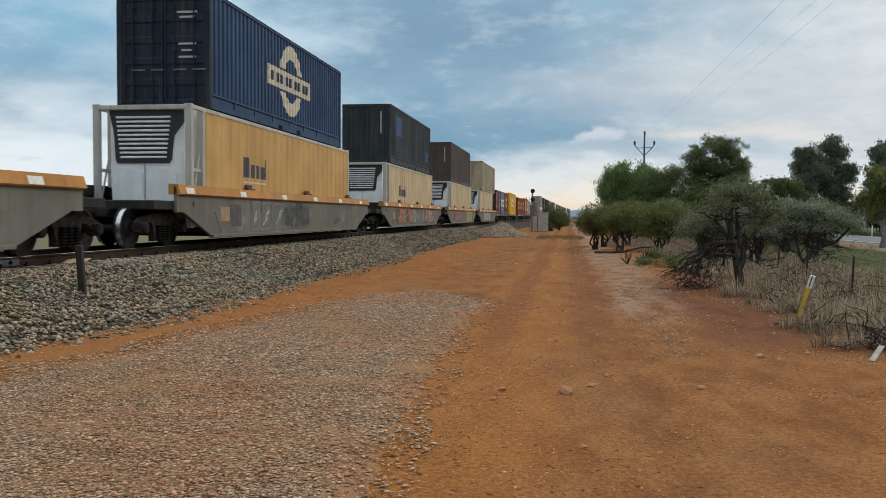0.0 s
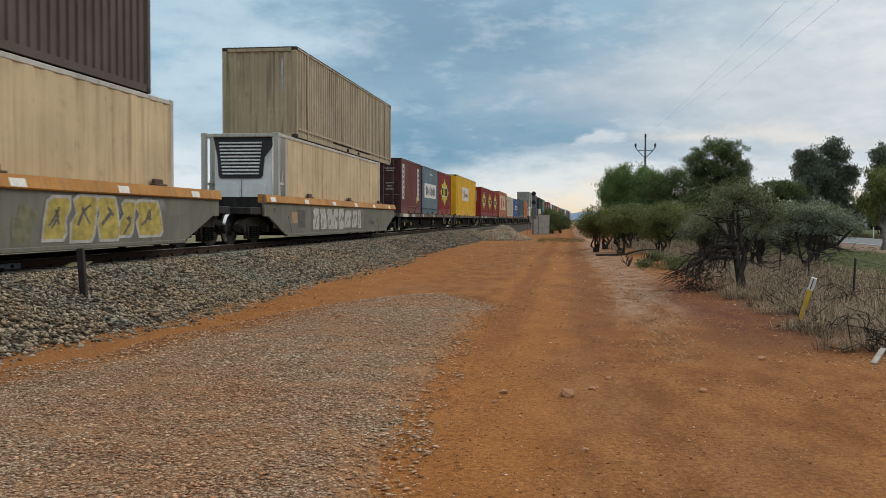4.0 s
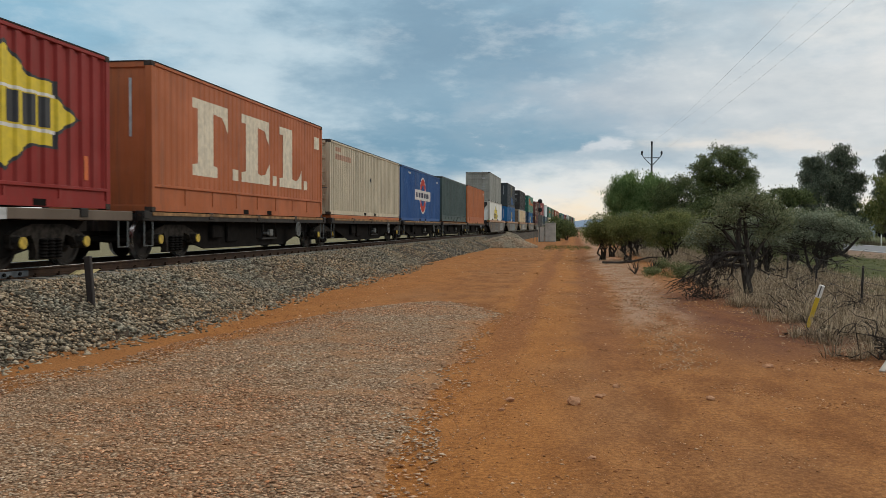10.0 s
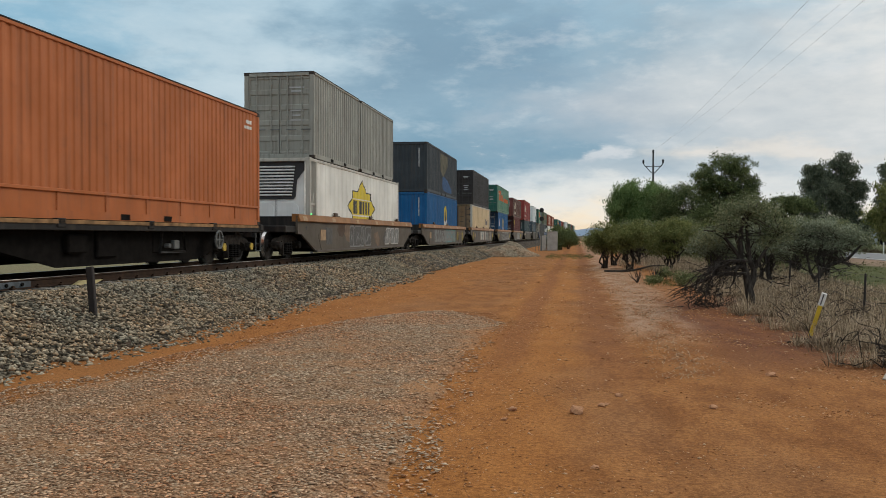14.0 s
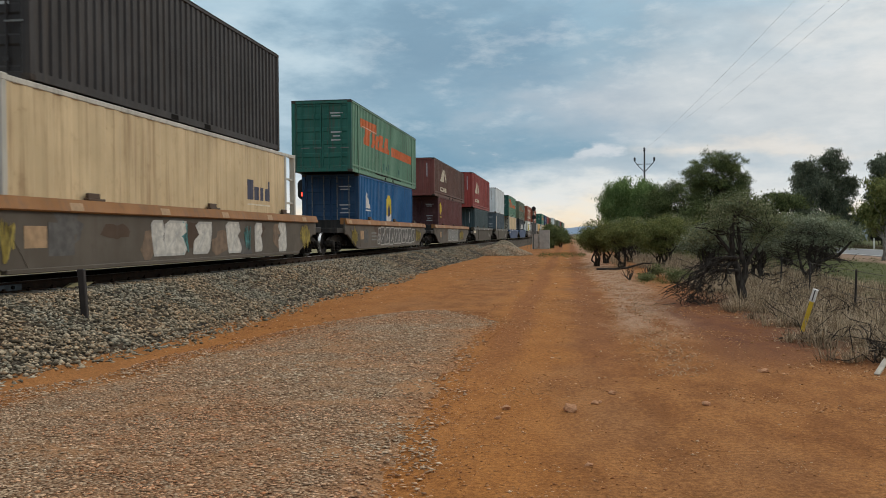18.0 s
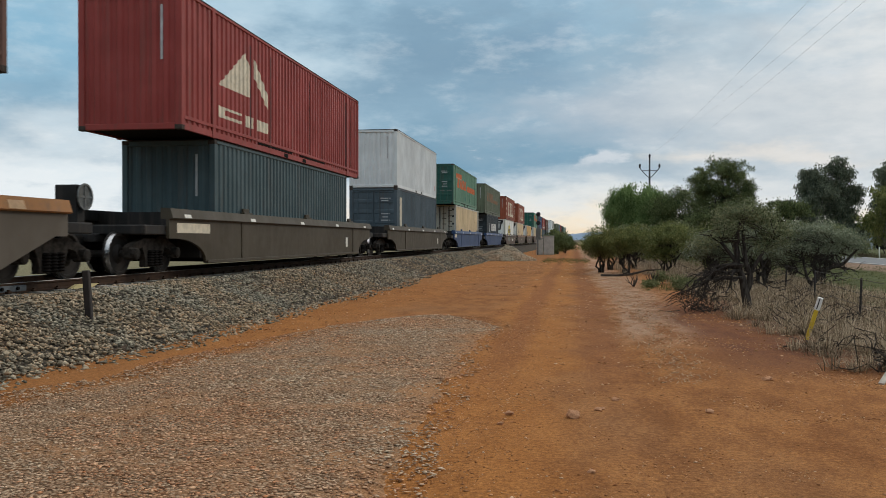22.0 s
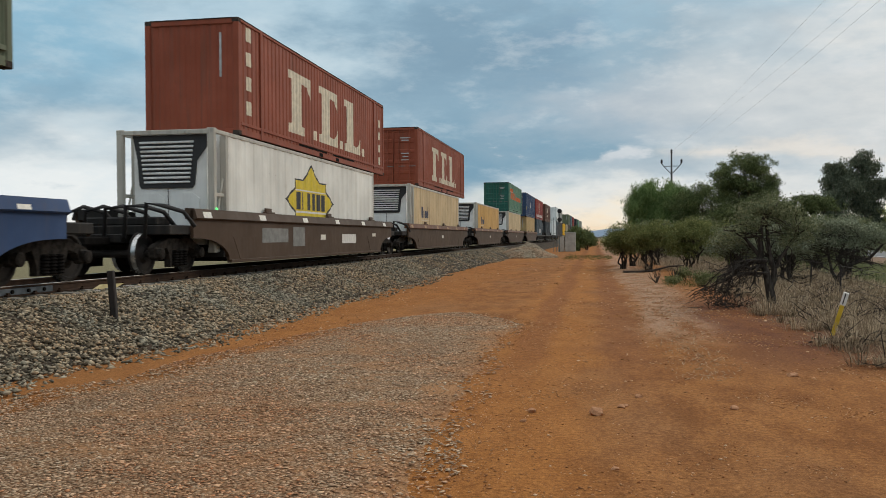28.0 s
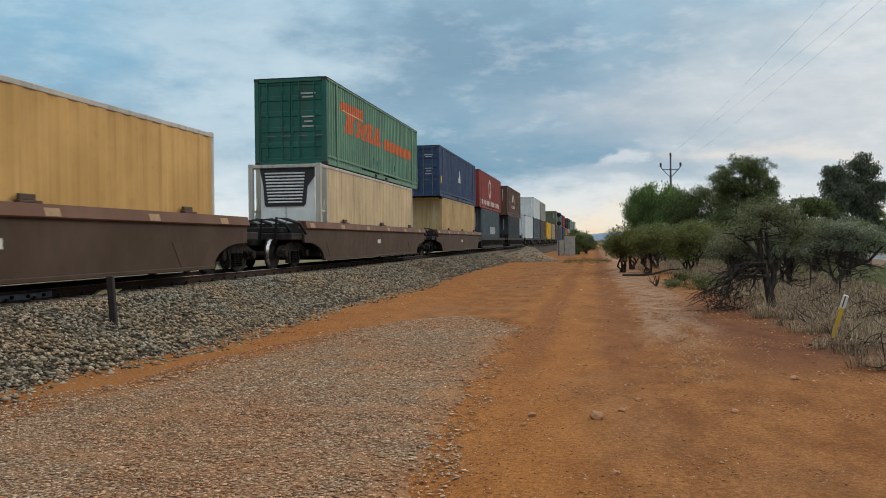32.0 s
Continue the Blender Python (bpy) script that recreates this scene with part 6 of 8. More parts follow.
    flat_wagon(141.6, 162.0, "rusty container flat wagon carrying three red boxes", (144.7, 159.6), patches=[(-9.2, -8.2, "mark_dull"), (-5.6, -4.4, "mark_cream"), (-1.2, -0.8, "mark_dull"), (2.2, 2.6, "mark_dull"), (6.0, 6.4, "mark_dull")])
    for s in (142.49, 148.74, 155.24):
        starbox(s)
    # five single-tier boxes on close-coupled skeleton flats
    cars = ((162.5, 175.1, (164.2,)), (176.0, 188.1, (175.5,)), (188.9, 200.9, (188.5,)), (201.8, 214.3, (201.35,)), (214.9, 227.4, (214.6, 225.9)))
    for a, b, bg in cars:
        flat_wagon(a - 0.1, b + 0.1, "dark skeletal container flat wagon", bg, deck="wagon_dark", deep=True)
    container(162.85, DECK - 0.01, 12.05, 3.13, "rust_orange", "rust-orange container with tall cream letter blocks", W=2.5, end="plain", marks=block_marks("mark_cream", 1.9, 10.6, 0.88, 2.66) + [("code_bar", "mark_cream", rect(11.2, 11.7, 2.3, 2.7))], depth=0.012, skirt=0.55)
    container(175.95, DECK + 0.12, 12.25, 2.70, "cream", "stained cream shipping container with rust marks", marks=[("faded_name", "mark_fade", rect(0.8, 3.0, 2.05, 2.25)), ("faded_name", "mark_fade", rect(0.8, 1.5, 2.35, 2.5)), ("rust_spot", "mark_black", round_mark(6.3, 1.55, 0.11))])
    part("base_frame", Shape().box(-1.22, 1.22, 0.1, 12.1, -0.13, 0.0, 0.01), M["paint_orange"] if "paint_orange" in M else cmat("orange"), TRAIN[-1][0])
    m = ring_marks(6.3, 1.46, 0.95, "mark_red") + ring_marks(6.3, 1.46, 1.04, "mark_white") + [("name_bar", "mark_white", rect(3.76, 8.78, 1.18, 1.75))] + [("letter_block", "mark_navy", rect(4.1 + 0.4 * k, 4.36 + 0.4 * k, 1.33, 1.6)) for k in range(11)]
    m = [m[2], m[3], m[0], m[1]] + m[4:] + [("code_bar", "mark_dull", rect(11.0, 11.6, 2.4, 2.5)), ("code_bar", "mark_dull", rect(2.0, 2.6, 2.5, 2.6))]
    container(188.6, DECK, 12.4, 2.82, "blue", "bright blue shipping container with a red ring emblem", marks=m, end="plain")
    container(201.8, DECK + 0.05, 12.3, 2.95, "slate_green", "slate grey-green shipping container", end="plain", skirt=0.36, marks=[("sticker", "mark_fade", rect(3.4, 3.6, 0.06, 0.12)), ("sticker", "mark_fade", rect(9.4, 9.6, 0.06, 0.12)), ("faded_name", "mark_navy", rect(1.6, 2.5, 2.55, 2.62))])
    container(214.9, DECK - 0.02, 12.5, 3.1, "orange", "orange ribbed container with a deep base rail", end="plain", pitch=0.24, depth=0.02, skirt=0.5, marks=[("code_bar", "mark_white", rect(11.6, 11.95, 2.72, 2.82)), ("code_bar", "mark_white", rect(11.45, 12.0, 2.58, 2.66))])
    # stacked wells
    bg = "weathered grey-brown well wagon with rusty top edge and graffiti"
    well_wagon(239.2, "wagon_stack", "wagon_tan", bg, PLATE, graffiti=[(-3.0, 0.5, ("spray_grey", "spray_dark"), 21), (3, 6, ("spray_pale", "spray_grey"), 22)])
    well_wagon(260.6, "wagon_stack", "wagon_tan", bg, PLATE, graffiti=[(-5.0, -1.0, ("spray_dark", "spray_grey"), 23), (-0.6, 3.9, ("spray_teal", "spray_grey"), 24), (4.5, 5.3, ("spray_yellow",), 26), (7.0, 7.8, ("spray_yellow",), 29)])
    well_wagon(282.3, "wagon_stack", "wagon_tan", bg, PLATE, graffiti=[(-8.0, -6.9, ("spray_yellow",), 27), (-2.5, -1.5, ("spray_pale", "spray_white"), 28), (-0.5, 0.7, ("spray_pale", "spray_white"), 37), (1.4, 2.4, ("spray_pale", "spray_white"), 38), (3.3, 4.2, ("spray_pale", "spray_white"), 39), (5.2, 6.2, ("spray_pale", "spray_white"), 40), (-1.2, -0.8, ("spray_teal",), 41), (2.6, 3.0, ("spray_teal",), 42), (7.4, 8.4, ("spray_yellow",), 30)])
    well_wagon(304.3, "wagon_stack", "wagon_tan", bg, PLATE + [patch("spray_grey", -4.69, -3.75, 0.80, 0.86), patch("spray_grey", -4.69, -3.75, 0.66, 0.72), patch("spray_grey", -4.69, -3.75, 0.51, 0.57)], graffiti=[(-8.1, -7.2, ("spray_yellow",), 35), (-3.5, 5.3, ("spray_pale", "spray_dark"), 31), (6.1, 7.6, ("spray_yellow",), 36)])
    well_wagon(326.1, "wagon_stack", "wagon_tan", bg, PLATE, graffiti=[(-3.0, 2.0, ("spray_pale", "spray_grey"), 33), (3.2, 5.6, ("spray_yellow",), 34)])
    star_l = badge_marks(6.95, 1.45, 4.6, 2.28) + [("badge_band", "mark_white", rect(5.5, 8.4, 1.08, 1.14)), ("badge_band", "mark_white", rect(5.5, 8.4, 1.74, 1.78))] + [("letter_block", "mark_black", rect(5.6 + 0.46 * k, 5.6 + 0.46 * k + (0.13 if k == 1 else 0.32), 1.18, 1.7)) for k in range(6)]
    W = "white refrigerated container with a yellow star badge and cooling unit"
    reefer(231.9, LOW, 14.1, "reefer_white", W, star_l)
    container(232.36, HIGH, 6.1, H96, "grey", "weathered grey short shipping container")
    container(238.7, HIGH, 6.1, H96, "grey", "weathered grey short shipping container", end="plain")
    pen = lambda y: [("ship_mark", "mark_yellow", [(y, 1.3, 2.0), (y + 0.25, 1.2, 2.25), (y + 0.8, 1.2, 2.25), (y + 1.05, 1.3, 2.0)]), ("ship_mark", "mark_navy", [(y + 0.35, 1.2, 1.6), (y + 0.5, 1.2, 2.05), (y + 0.8, 1.2, 1.5)]), ("ship_mark", "mark_white", [(y - 0.05, 1.05, 1.3), (y + 0.5, 0.92, 1.2), (y + 1.1, 1.05, 1.4)])]
    container(254.05, LOW, 12.5, H96, "mid_blue", "blue shipping container with an orange corner post and yellow mark", end="plain", marks=pen(6.6) + [("corner_stripe", "mark_orange", rect(0.14, 0.3, 0.18, 2.8))])
    container(254.1, HIGH, 12.3, H96, "charcoal", "sooty charcoal shipping container with patchy blue paint", end="plain", marks=[("faded_patch", "mark_ochre", [(5.0, 1.6, 2.7), (6.2, 1.2, 2.7), (8.0, 2.0, 2.7)]), ("scrawl", "mark_blue", [(5.9, 0.5, 1.2), (6.4, 0.35, 1.3), (8.0, 0.3, 1.1), (9.2, 0.3, 0.75), (9.8, 0.35, 0.6)])])
    reefer(275.35, LOW, 14.4, "reefer_cream", "cream refrigerated container with grimy brown steel doors", haul_marks(14, 10.3), unit=False, door_colour="reefer_door")
    container(276.1, HIGH, 12.19, H96, "black", "black ribbed shipping container")
    container(298.11, LOW, 12.3, H96, "mid_blue", "blue shipping container with a yellow and white mark", end_colour="blue_end", marks=pen(5.6) + [("mast_mark", "mark_white", [(1.3, 1.5, 1.6), (1.5, 1.5, 2.2), (1.8, 1.5, 1.9), (2.2, 1.5, 1.55)]), ("mast_mark", "mark_white", rect(1.35, 2.25, 1.38, 1.44))])
    T = "pale green long container with orange slanting letter shapes"
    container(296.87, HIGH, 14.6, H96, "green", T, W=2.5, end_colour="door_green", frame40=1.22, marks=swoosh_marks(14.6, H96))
    container(319.88, LOW, 12.4, H96, "maroon_dark", "dark maroon shipping container with a round yellow mark", end_colour="maroon_end", marks=[("round_mark", "mark_yellow", round_mark(1.15, 2.1, 0.4)), ("code_bar", "mark_yellow", rect(0.8, 1.5, 1.5, 1.57))])
    container(318.1, HIGH - 0.03, 15.7, 2.46, "brown_red", "brown long container with a cream sail emblem", W=2.5, end="plain", frame40=1.7, end_colour="maroon", marks=sail_marks(4.1, 0.4, 2.05, 2.9))
    ol = "plain dark olive-brown well wagon"
    well_wagon(347.9, "wagon_olive", "wagon_olive", ol, [patch("reflector", 5.2, 5.5, 0.45, 0.8), patch("mark_cream", -8.7, -7.0, 0.86, 1.08)], smooth=True, brake=True)
    well_wagon(369.7, "wagon_olive", "wagon_olive", ol, [patch("reflector", 5.2, 5.5, 0.45, 0.8)], smooth=True)
    container(341.6, LOW, 12.3, 2.76, "slate", "dark slate shipping container", end="plain")
    container(339.75, LOW + 2.775, 15.9, 3.15, "red2", "red long container with a cream sail emblem and pale stripes", W=2.5, end="plain", frame40=1.75, marks=sail_marks(3.8, 0.55, 2.5, 3.5) + [("seam", "mark_darkred", rect(y, y + 0.06, 0.2, 2.8)) for y in (1.6, 4.2, 5.7, 9.4, 10.8, 14.0, 14.7)])
    container(363.44, LOW, 12.2, H96, "dark_grey", "dark grey shipping container with a pale panel", marks=[("name_panel", "mark_cream", rect(0.75, 1.35, 0.65, 2.45))])
    container(363.44, HIGH, 12.2, H96, "white", "clean white shipping container", end="plain", marks=[("sticker", "mark_orange", rect(11.6, 11.75, 0.5, 0.8))])
    bl = "plain dark blue well wagon"
    well_wagon(391.6, "wagon_blue", "wagon_blue", bl, [patch("mark_cream", -8.75, -7.7, 0.88, 1.12)], smooth=True)
    well_wagon(413.1, "wagon_blue", "wagon_blue", bl, smooth=True)
    reefer(384.6, LOW, 14.8, "reefer_cream", "cream refrigerated container with steel doors", unit=False, door_colour="reefer_gdoor")
    container(383.04, HIGH, 14.65, H96, "green", T, W=2.5, end_colour="dark_green", frame40=1.22, marks=swoosh_marks(14.65, H96))
    m = [("tree_mark", "mark_dull", [(2.0, 0.55, 0.6), (2.6, 0.55, 1.3), (2.9, 0.55, 2.1), (3.2, 0.55, 1.3), (3.8, 0.55, 0.6)])] + [("letter_block", "mark_white", slant(4.6 + 1.05 * k, 5.4 + 1.05 * k, 1.25, 2.0, 0.12)) for k in range(5)] + [("letter_block", "mark_white", rect(5.0 + 0.75 * k, 5.5 + 0.75 * k, 0.62, 0.85)) for k in range(7)]
    container(406.81, LOW, 12.25, H96, "charcoal", "charcoal shipping container with white letter blocks", marks=m)
    container(404.9, HIGH, 16.2, H96, "moss", "grimy moss-green long container with faded orange paint", W=2.5, end="plain", frame40=1.22, marks=[("faded_name", "mark_rust", slant(2.2 + 1.2 * k, 3.0 + 1.2 * k, 1.3, 2.15, 0.2)) for k in range(5)] + [("faded_name", "mark_rust", rect(8.3, 13.2, 1.3, 1.65))])
    br = "dark brown well wagon with white data panels"
    data = [patch("spray_grey", -5.2, -3.3, 0.62, 1.0), patch("spray_grey", -2.9, -1.9, 0.5, 1.05), patch("reflector", -0.4, 0.1, 0.68, 0.84), patch("mark_white", 1.9, 3.6, 0.55, 0.86), patch("reflector", 5.9, 6.4, 0.78, 0.9)]
    for s in (435.7, 457.2, 479.0, 501.4, 522.9):
        well_wagon(s, "wagon_brown", "wagon_brown" if s < 440 else "wagon_rustred", br, data if s < 440 else data[2:3], smooth=False, hoses=True)
    reefer(428.05, LOW, 14.5, "reefer_white", W, star_l)
    FC = "brick-red long container with tall cream letter blocks"
    side = [("code_bar", "mark_cream", rect(0.5, 0.85, 0.55 + 0.62 * k, 0.9 + 0.62 * k)) for k in range(4)] + [("code_bar", "mark_cream", rect(13.9, 14.15, 0.4 + 0.5 * k, 0.7 + 0.5 * k)) for k in range(4)]
    container(429.45, HIGH, 14.7, H96, "fcl_red", FC, W=2.5, end="plain", frame40=1.5, depth=0.02, marks=block_marks("mark_cream", 3.5, 11.9, 0.5, 2.3) + side)
    reefer(449.4, LOW, 14.5, "reefer_cream", R, haul_marks(14, 2.6))
    container(451.05, HIGH, 15.1, H96, "fcl_red", FC, W=2.5, frame40=1.5, depth=0.02, marks=block_marks("mark_cream", 3.8, 11.9, 0.5, 2.3))
    reefer(472.1, LOW, 14.5, "reefer_tan", R, haul_marks(14, 2.6))
    reefer(494.4, LOW, 14.1, "reefer_cream", R)
    container(495.05, HIGH, 14.6, H96, "green", T, W=2.5, end_colour="door_green", frame40=1.22, marks=swoosh_marks(14.6, H96))
    container(516.62, LOW, 13.4, H96, "tan", "tan ribbed container with faded paint", end="plain", pitch=0.42)
    container(515.8, HIGH, 14.6, H96, "blue2", "navy blue long container with a pale mark", W=2.5, frame40=1.22, marks=[("ship_mark", "mark_white", [(6.9, 1.2, 1.35), (7.3, 1.2, 2.0), (7.7, 1.2, 1.5)]), ("sticker", "mark_yellow", rect(0.6, 0.9, 0.8, 1.2))])
    # ribbed wells farther back
    rb = "dark ribbed-sided well wagon"
    far = [(532.6, 14.6, "red2", "dark_grey"), (553.0, 14.6, "brown_red", "charcoal"), (574.0, None, None, "white"), (588.0, 12.2, "white", "dark_grey"), (602.0, 12.2, "grey", "brown"), (617.0, None, None, "yellow"), (632.0, None, None, "beige"), (647.0, 12.2, "moss", "brown"), (662.0, 12.2, "grey_blue", "slate"), (677.0, 12.2, "red", "navy"), (692.0, None, None, "orange"), (707.0, 12.2, "black_green", "beige"), (722.0, 12.2, "green", "slate"), (737.0, None, None, "maroon"), (752.0, 12.2, "grey", "blue")]
    for k, (s, L, up, lo) in enumerate(far):
        if k < 2:
            well_wagon(s + 7.4, "wagon_dark", "wagon_dark", rb, ribbed=True, reflect=False)
            container(s + 1.2, LOW, 12.19, H96, lo, "dark shipping container in a ribbed well", end="plain", marks=[("name_panel", "mark_dull", rect(5.5, 9.0, 0.9, 1.5))] if k == 0 else None)
            m = ring_marks(6.5, 1.7, 0.8, "mark_cream") + [("letter_block", "mark_white", rect(0.8 + 0.9 * i, 1.3 + 0.9 * i, 0.25, 0.7)) for i in range(14)] if k == 0 else sail_marks(6, 0.8, 2.4, 3)
            container(s, HIGH, L, H96, up, "brown-red long container with a pale emblem", W=2.5, end="plain", frame40=1.22, marks=m)
        else:
            flat_wagon(s - 0.3, s + 13.6, "dark container flat wagon", (s + 1.7, s + 11.6), deck="wagon_dark")
            container(s + 0.4, DECK, 12.19, H96, lo, "shipping container in faded " + lo.replace("_", " "), end="plain")
            if up:
                container(s + 0.4, DECK + H96, 12.19, H96, up, "shipping container in faded " + up.replace("_", " ") + " on the upper tier", end="plain")


M["mark_fade"] = plain("faded_rose_mark", (0.42, 0.25, 0.17), 0.7, 0.0, 0.25)
M["mark_ochre"] = plain("faded_ochre_patch", (0.125, 0.115, 0.08), 0.8, 0.0, 0.45, 1.2)
M["spray_wash"] = plain("spray_wash", (0.30, 0.30, 0.28), 0.8, 0.0, 0.3)
M["spray_rose"] = plain("spray_rose", (0.30, 0.145, 0.105), 0.8, 0.0, 0.35)
M["spray_tan"] = plain("spray_tan", (0.26, 0.17, 0.105), 0.8, 0.0, 0.3)
M["spray_pinkred"] = plain("spray_pinkred", (0.34, 0.13, 0.11), 0.8, 0.0, 0.3)
M["spray_white"] = plain("spray_white", (0.50, 0.48, 0.43), 0.8, 0.0, 0.25)
M["mark_rust"] = plain("faded_rust_mark", (0.25, 0.13, 0.07), 0.8, 0.0, 0.35)
M["mark_blue"] = plain("blue_scrawl", (0.04, 0.10, 0.22), 0.7, 0.0, 0.3)
M["wagon_rustred"] = paint("wagon_rust_red", (0.135, 0.056, 0.027), dirt=0.3, rust=0.15)
build_train()

# ---- plants ----
def leaf_cards(centres, per, spread_xyz, size, rng, droop=0.0, aspect=2.2):
    """Small leaf blades round the clump centres: arrays of corners and faces."""
    c = np.repeat(np.asarray(centres, float), per, 0)
    n = len(c)
    p = c + rng.normal(0, 1, (n, 3)) * np.asarray(spread_xyz)
    d = rng.normal(0, 1, (n, 3))
    d[:, 2] -= droop * 1.6
    d /= np.linalg.norm(d, axis=1)[:, None]
    u = np.cross(d, rng.normal(0, 1, (n, 3)))
    u /= np.linalg.norm(u, axis=1)[:, None] + 1e-9
    s = size * rng.uniform(0.6, 1.4, n)[:, None]
    a, b = d * s * aspect / 2, u * s / 2
    v = np.stack([p - a, p + b, p + a, p - b], 1).reshape(-1, 3)
    f = np.arange(n * 4).reshape(n, 4)
    return v, f


def crooked(a, b, bend, n, rng):
    a, b = Vector(a), Vector(b)
    L = (b - a).length
    pts = []
    for k in range(n + 1):
        t = k / n
        w = bend * L * math.sin(math.pi * t)
        pts.append(a.lerp(b, t) + Vector((rng.normal(0, 1), rng.normal(0, 1), rng.normal(0, 0.5))) * w * 0.5)
    pts[0], pts[-1] = a, b
    return pts


def blobs_clumps(blobs, n, rng, hollow=0.55):
    """Clump centres inside the crown's lobes, more of them towards the outside."""
    out = []
    vol = np.array([b[3] * b[4] * b[5] for b in blobs]) ** (2 / 3)
    for b, m in zip(blobs, np.maximum(3, n * vol / vol.sum()).astype(int)):
        q = rng.normal(0, 1, (m, 3))
        q /= np.linalg.norm(q, axis=1)[:, None]
        q *= (hollow + (1 - hollow) * rng.random(m) ** 0.6)[:, None] * rng.uniform(0.85, 1.12, m)[:, None]
        out.append(q * np.array(b[3:6]) + np.array(b[:3]))
    return np.concatenate(out)


def tree(name, label, base, blobs, leaf, bark, clumps, per, leaf_size, trunk_r, seed, stems=1, fork=0.35, droop=0.0, clump_r=0.22, category="tree", group="", limbs=26, hollow=0.5, bare=0, aspect=2.2, pads=0, pad_r=0.3, flat=0.4, spines=()):
    """A tree: crooked trunk and limbs, and a crown of many small leaves. blobs: crown lobes (x, y, z, rx, ry, rz) from the base."""
    rng = np.random.default_rng(seed)
    ob = thing(name, label, category, group, at=pose(*base))
    if pads:                                        # foliage gathers in flat pads with gaps between
        base_pts = blobs_clumps(blobs, pads, rng, hollow)
        k = max(1, clumps // len(base_pts))
        cl = np.repeat(base_pts, k, 0) + rng.normal(0, 1, (len(base_pts) * k, 3)) * np.array((pad_r, pad_r, pad_r * flat))
    else:
        cl = blobs_clumps(blobs, clumps, rng, hollow)
    cl = cl[cl[:, 2] > 0.05]
    wood = Shape()
    top = max(b[2] for b in blobs)
    centre = np.average([b[:3] for b in blobs], axis=0, weights=[b[3] for b in blobs])
    ends = []
    for line, r0 in spines:
        pts = [Vector(p) for p in line]
        wood.tube(pts, [r0 * (1.2 - 0.95 * i / (len(pts) - 1)) for i in range(len(pts))], 8)
        ends.append((pts, r0))
    for k in range(0 if spines else stems):
        a = 6.283 * k / stems + rng.uniform(0, 1)
        foot = (0.12 * math.cos(a) * (stems > 1), 0.12 * math.sin(a) * (stems > 1), -0.05)
        r = 0.0 if stems == 1 else 0.30
        head = (centre[0] * 0.8 + r * math.cos(a) * blobs[0][3] * 1.3, centre[1] * 0.8 + r * math.sin(a) * blobs[0][4] * 1.3, top * (0.95 if stems == 1 else rng.uniform(0.7, 1.0)))
        pts = crooked(foot, head, 0.14, 7, rng)
        rr = trunk_r / math.sqrt(stems)
        wood.tube(pts, [rr * (1.25 - 1.05 * i / 7) for i in range(8)], 7)
        ends.append((pts, rr))
    idx = rng.permutation(len(cl))[:limbs]
    for i in idx:
        pts, rr = ends[int(rng.integers(len(ends)))]
        j = int(rng.integers(max(1, int((len(pts) - 1) * fork)), len(pts) - 1))
        wood.tube(crooked(pts[j], cl[i], 0.16, 4, rng), [rr * max(0.08, 0.36 - 0.05 * j) * (1.0 - 0.2 * q) + 0.003 for q in range(5)], 5)
    for _ in range(bare):                           # dead twiggy branches near the ground
        pts, rr = ends[int(rng.integers(len(ends)))]
        p0 = pts[int(rng.integers(1, 4))]
        a = rng.uniform(0, 6.283)
        L = rng.uniform(0.5, 1.3)
        p1 = Vector(p0) + Vector((L * math.cos(a), L * math.sin(a), rng.uniform(-0.5, 0.35)))
        p1.z = max(p1.z, 0.05)
        mid = crooked(p0, p1, 0.25, 5, rng)
        wood.tube(mid, [0.022 * (1 - 0.15 * q) for q in range(6)], 4)
        for _ in range(3):
            q = mid[int(rng.integers(2, 6))]
            e = Vector(q) + Vector((rng.normal(0, 0.3), rng.normal(0, 0.3), rng.normal(-0.05, 0.2)))
            e.z = max(e.z, 0.03)
            wood.tube(crooked(q, e, 0.3, 3, rng), [0.011, 0.009, 0.007, 0.004], 4)
    part("trunk", wood, M[bark], ob, smooth=True)
    v, f = leaf_cards(cl, per, (clump_r, clump_r, clump_r * 0.75), leaf_size, rng, droop, aspect)
    v[:, 2] = np.maximum(v[:, 2], 0.02)
    crown = new("crown", big_mesh("crown", v, f, 4, M[leaf]))
    crown.parent = ob
    return ob


def shrub_lobes(w, d, z0, z1, rng, n=6):
    out = []
    h = (z1 - z0)
    for k in range(n):
        a = 6.283 * k / n + rng.uniform(-0.4, 0.4)
        r = rng.uniform(0.35, 0.7)
        out.append((w / 2 * r * math.cos(a), d / 2 * r * math.sin(a), z0 + h * rng.uniform(0.18, 0.68), w * rng.uniform(0.19, 0.30), d * rng.uniform(0.2, 0.3), h * rng.uniform(0.22, 0.38)))
    out.append((0, 0, z0 + h * 0.6, w * 0.3, d * 0.3, h * 0.4))
    return out


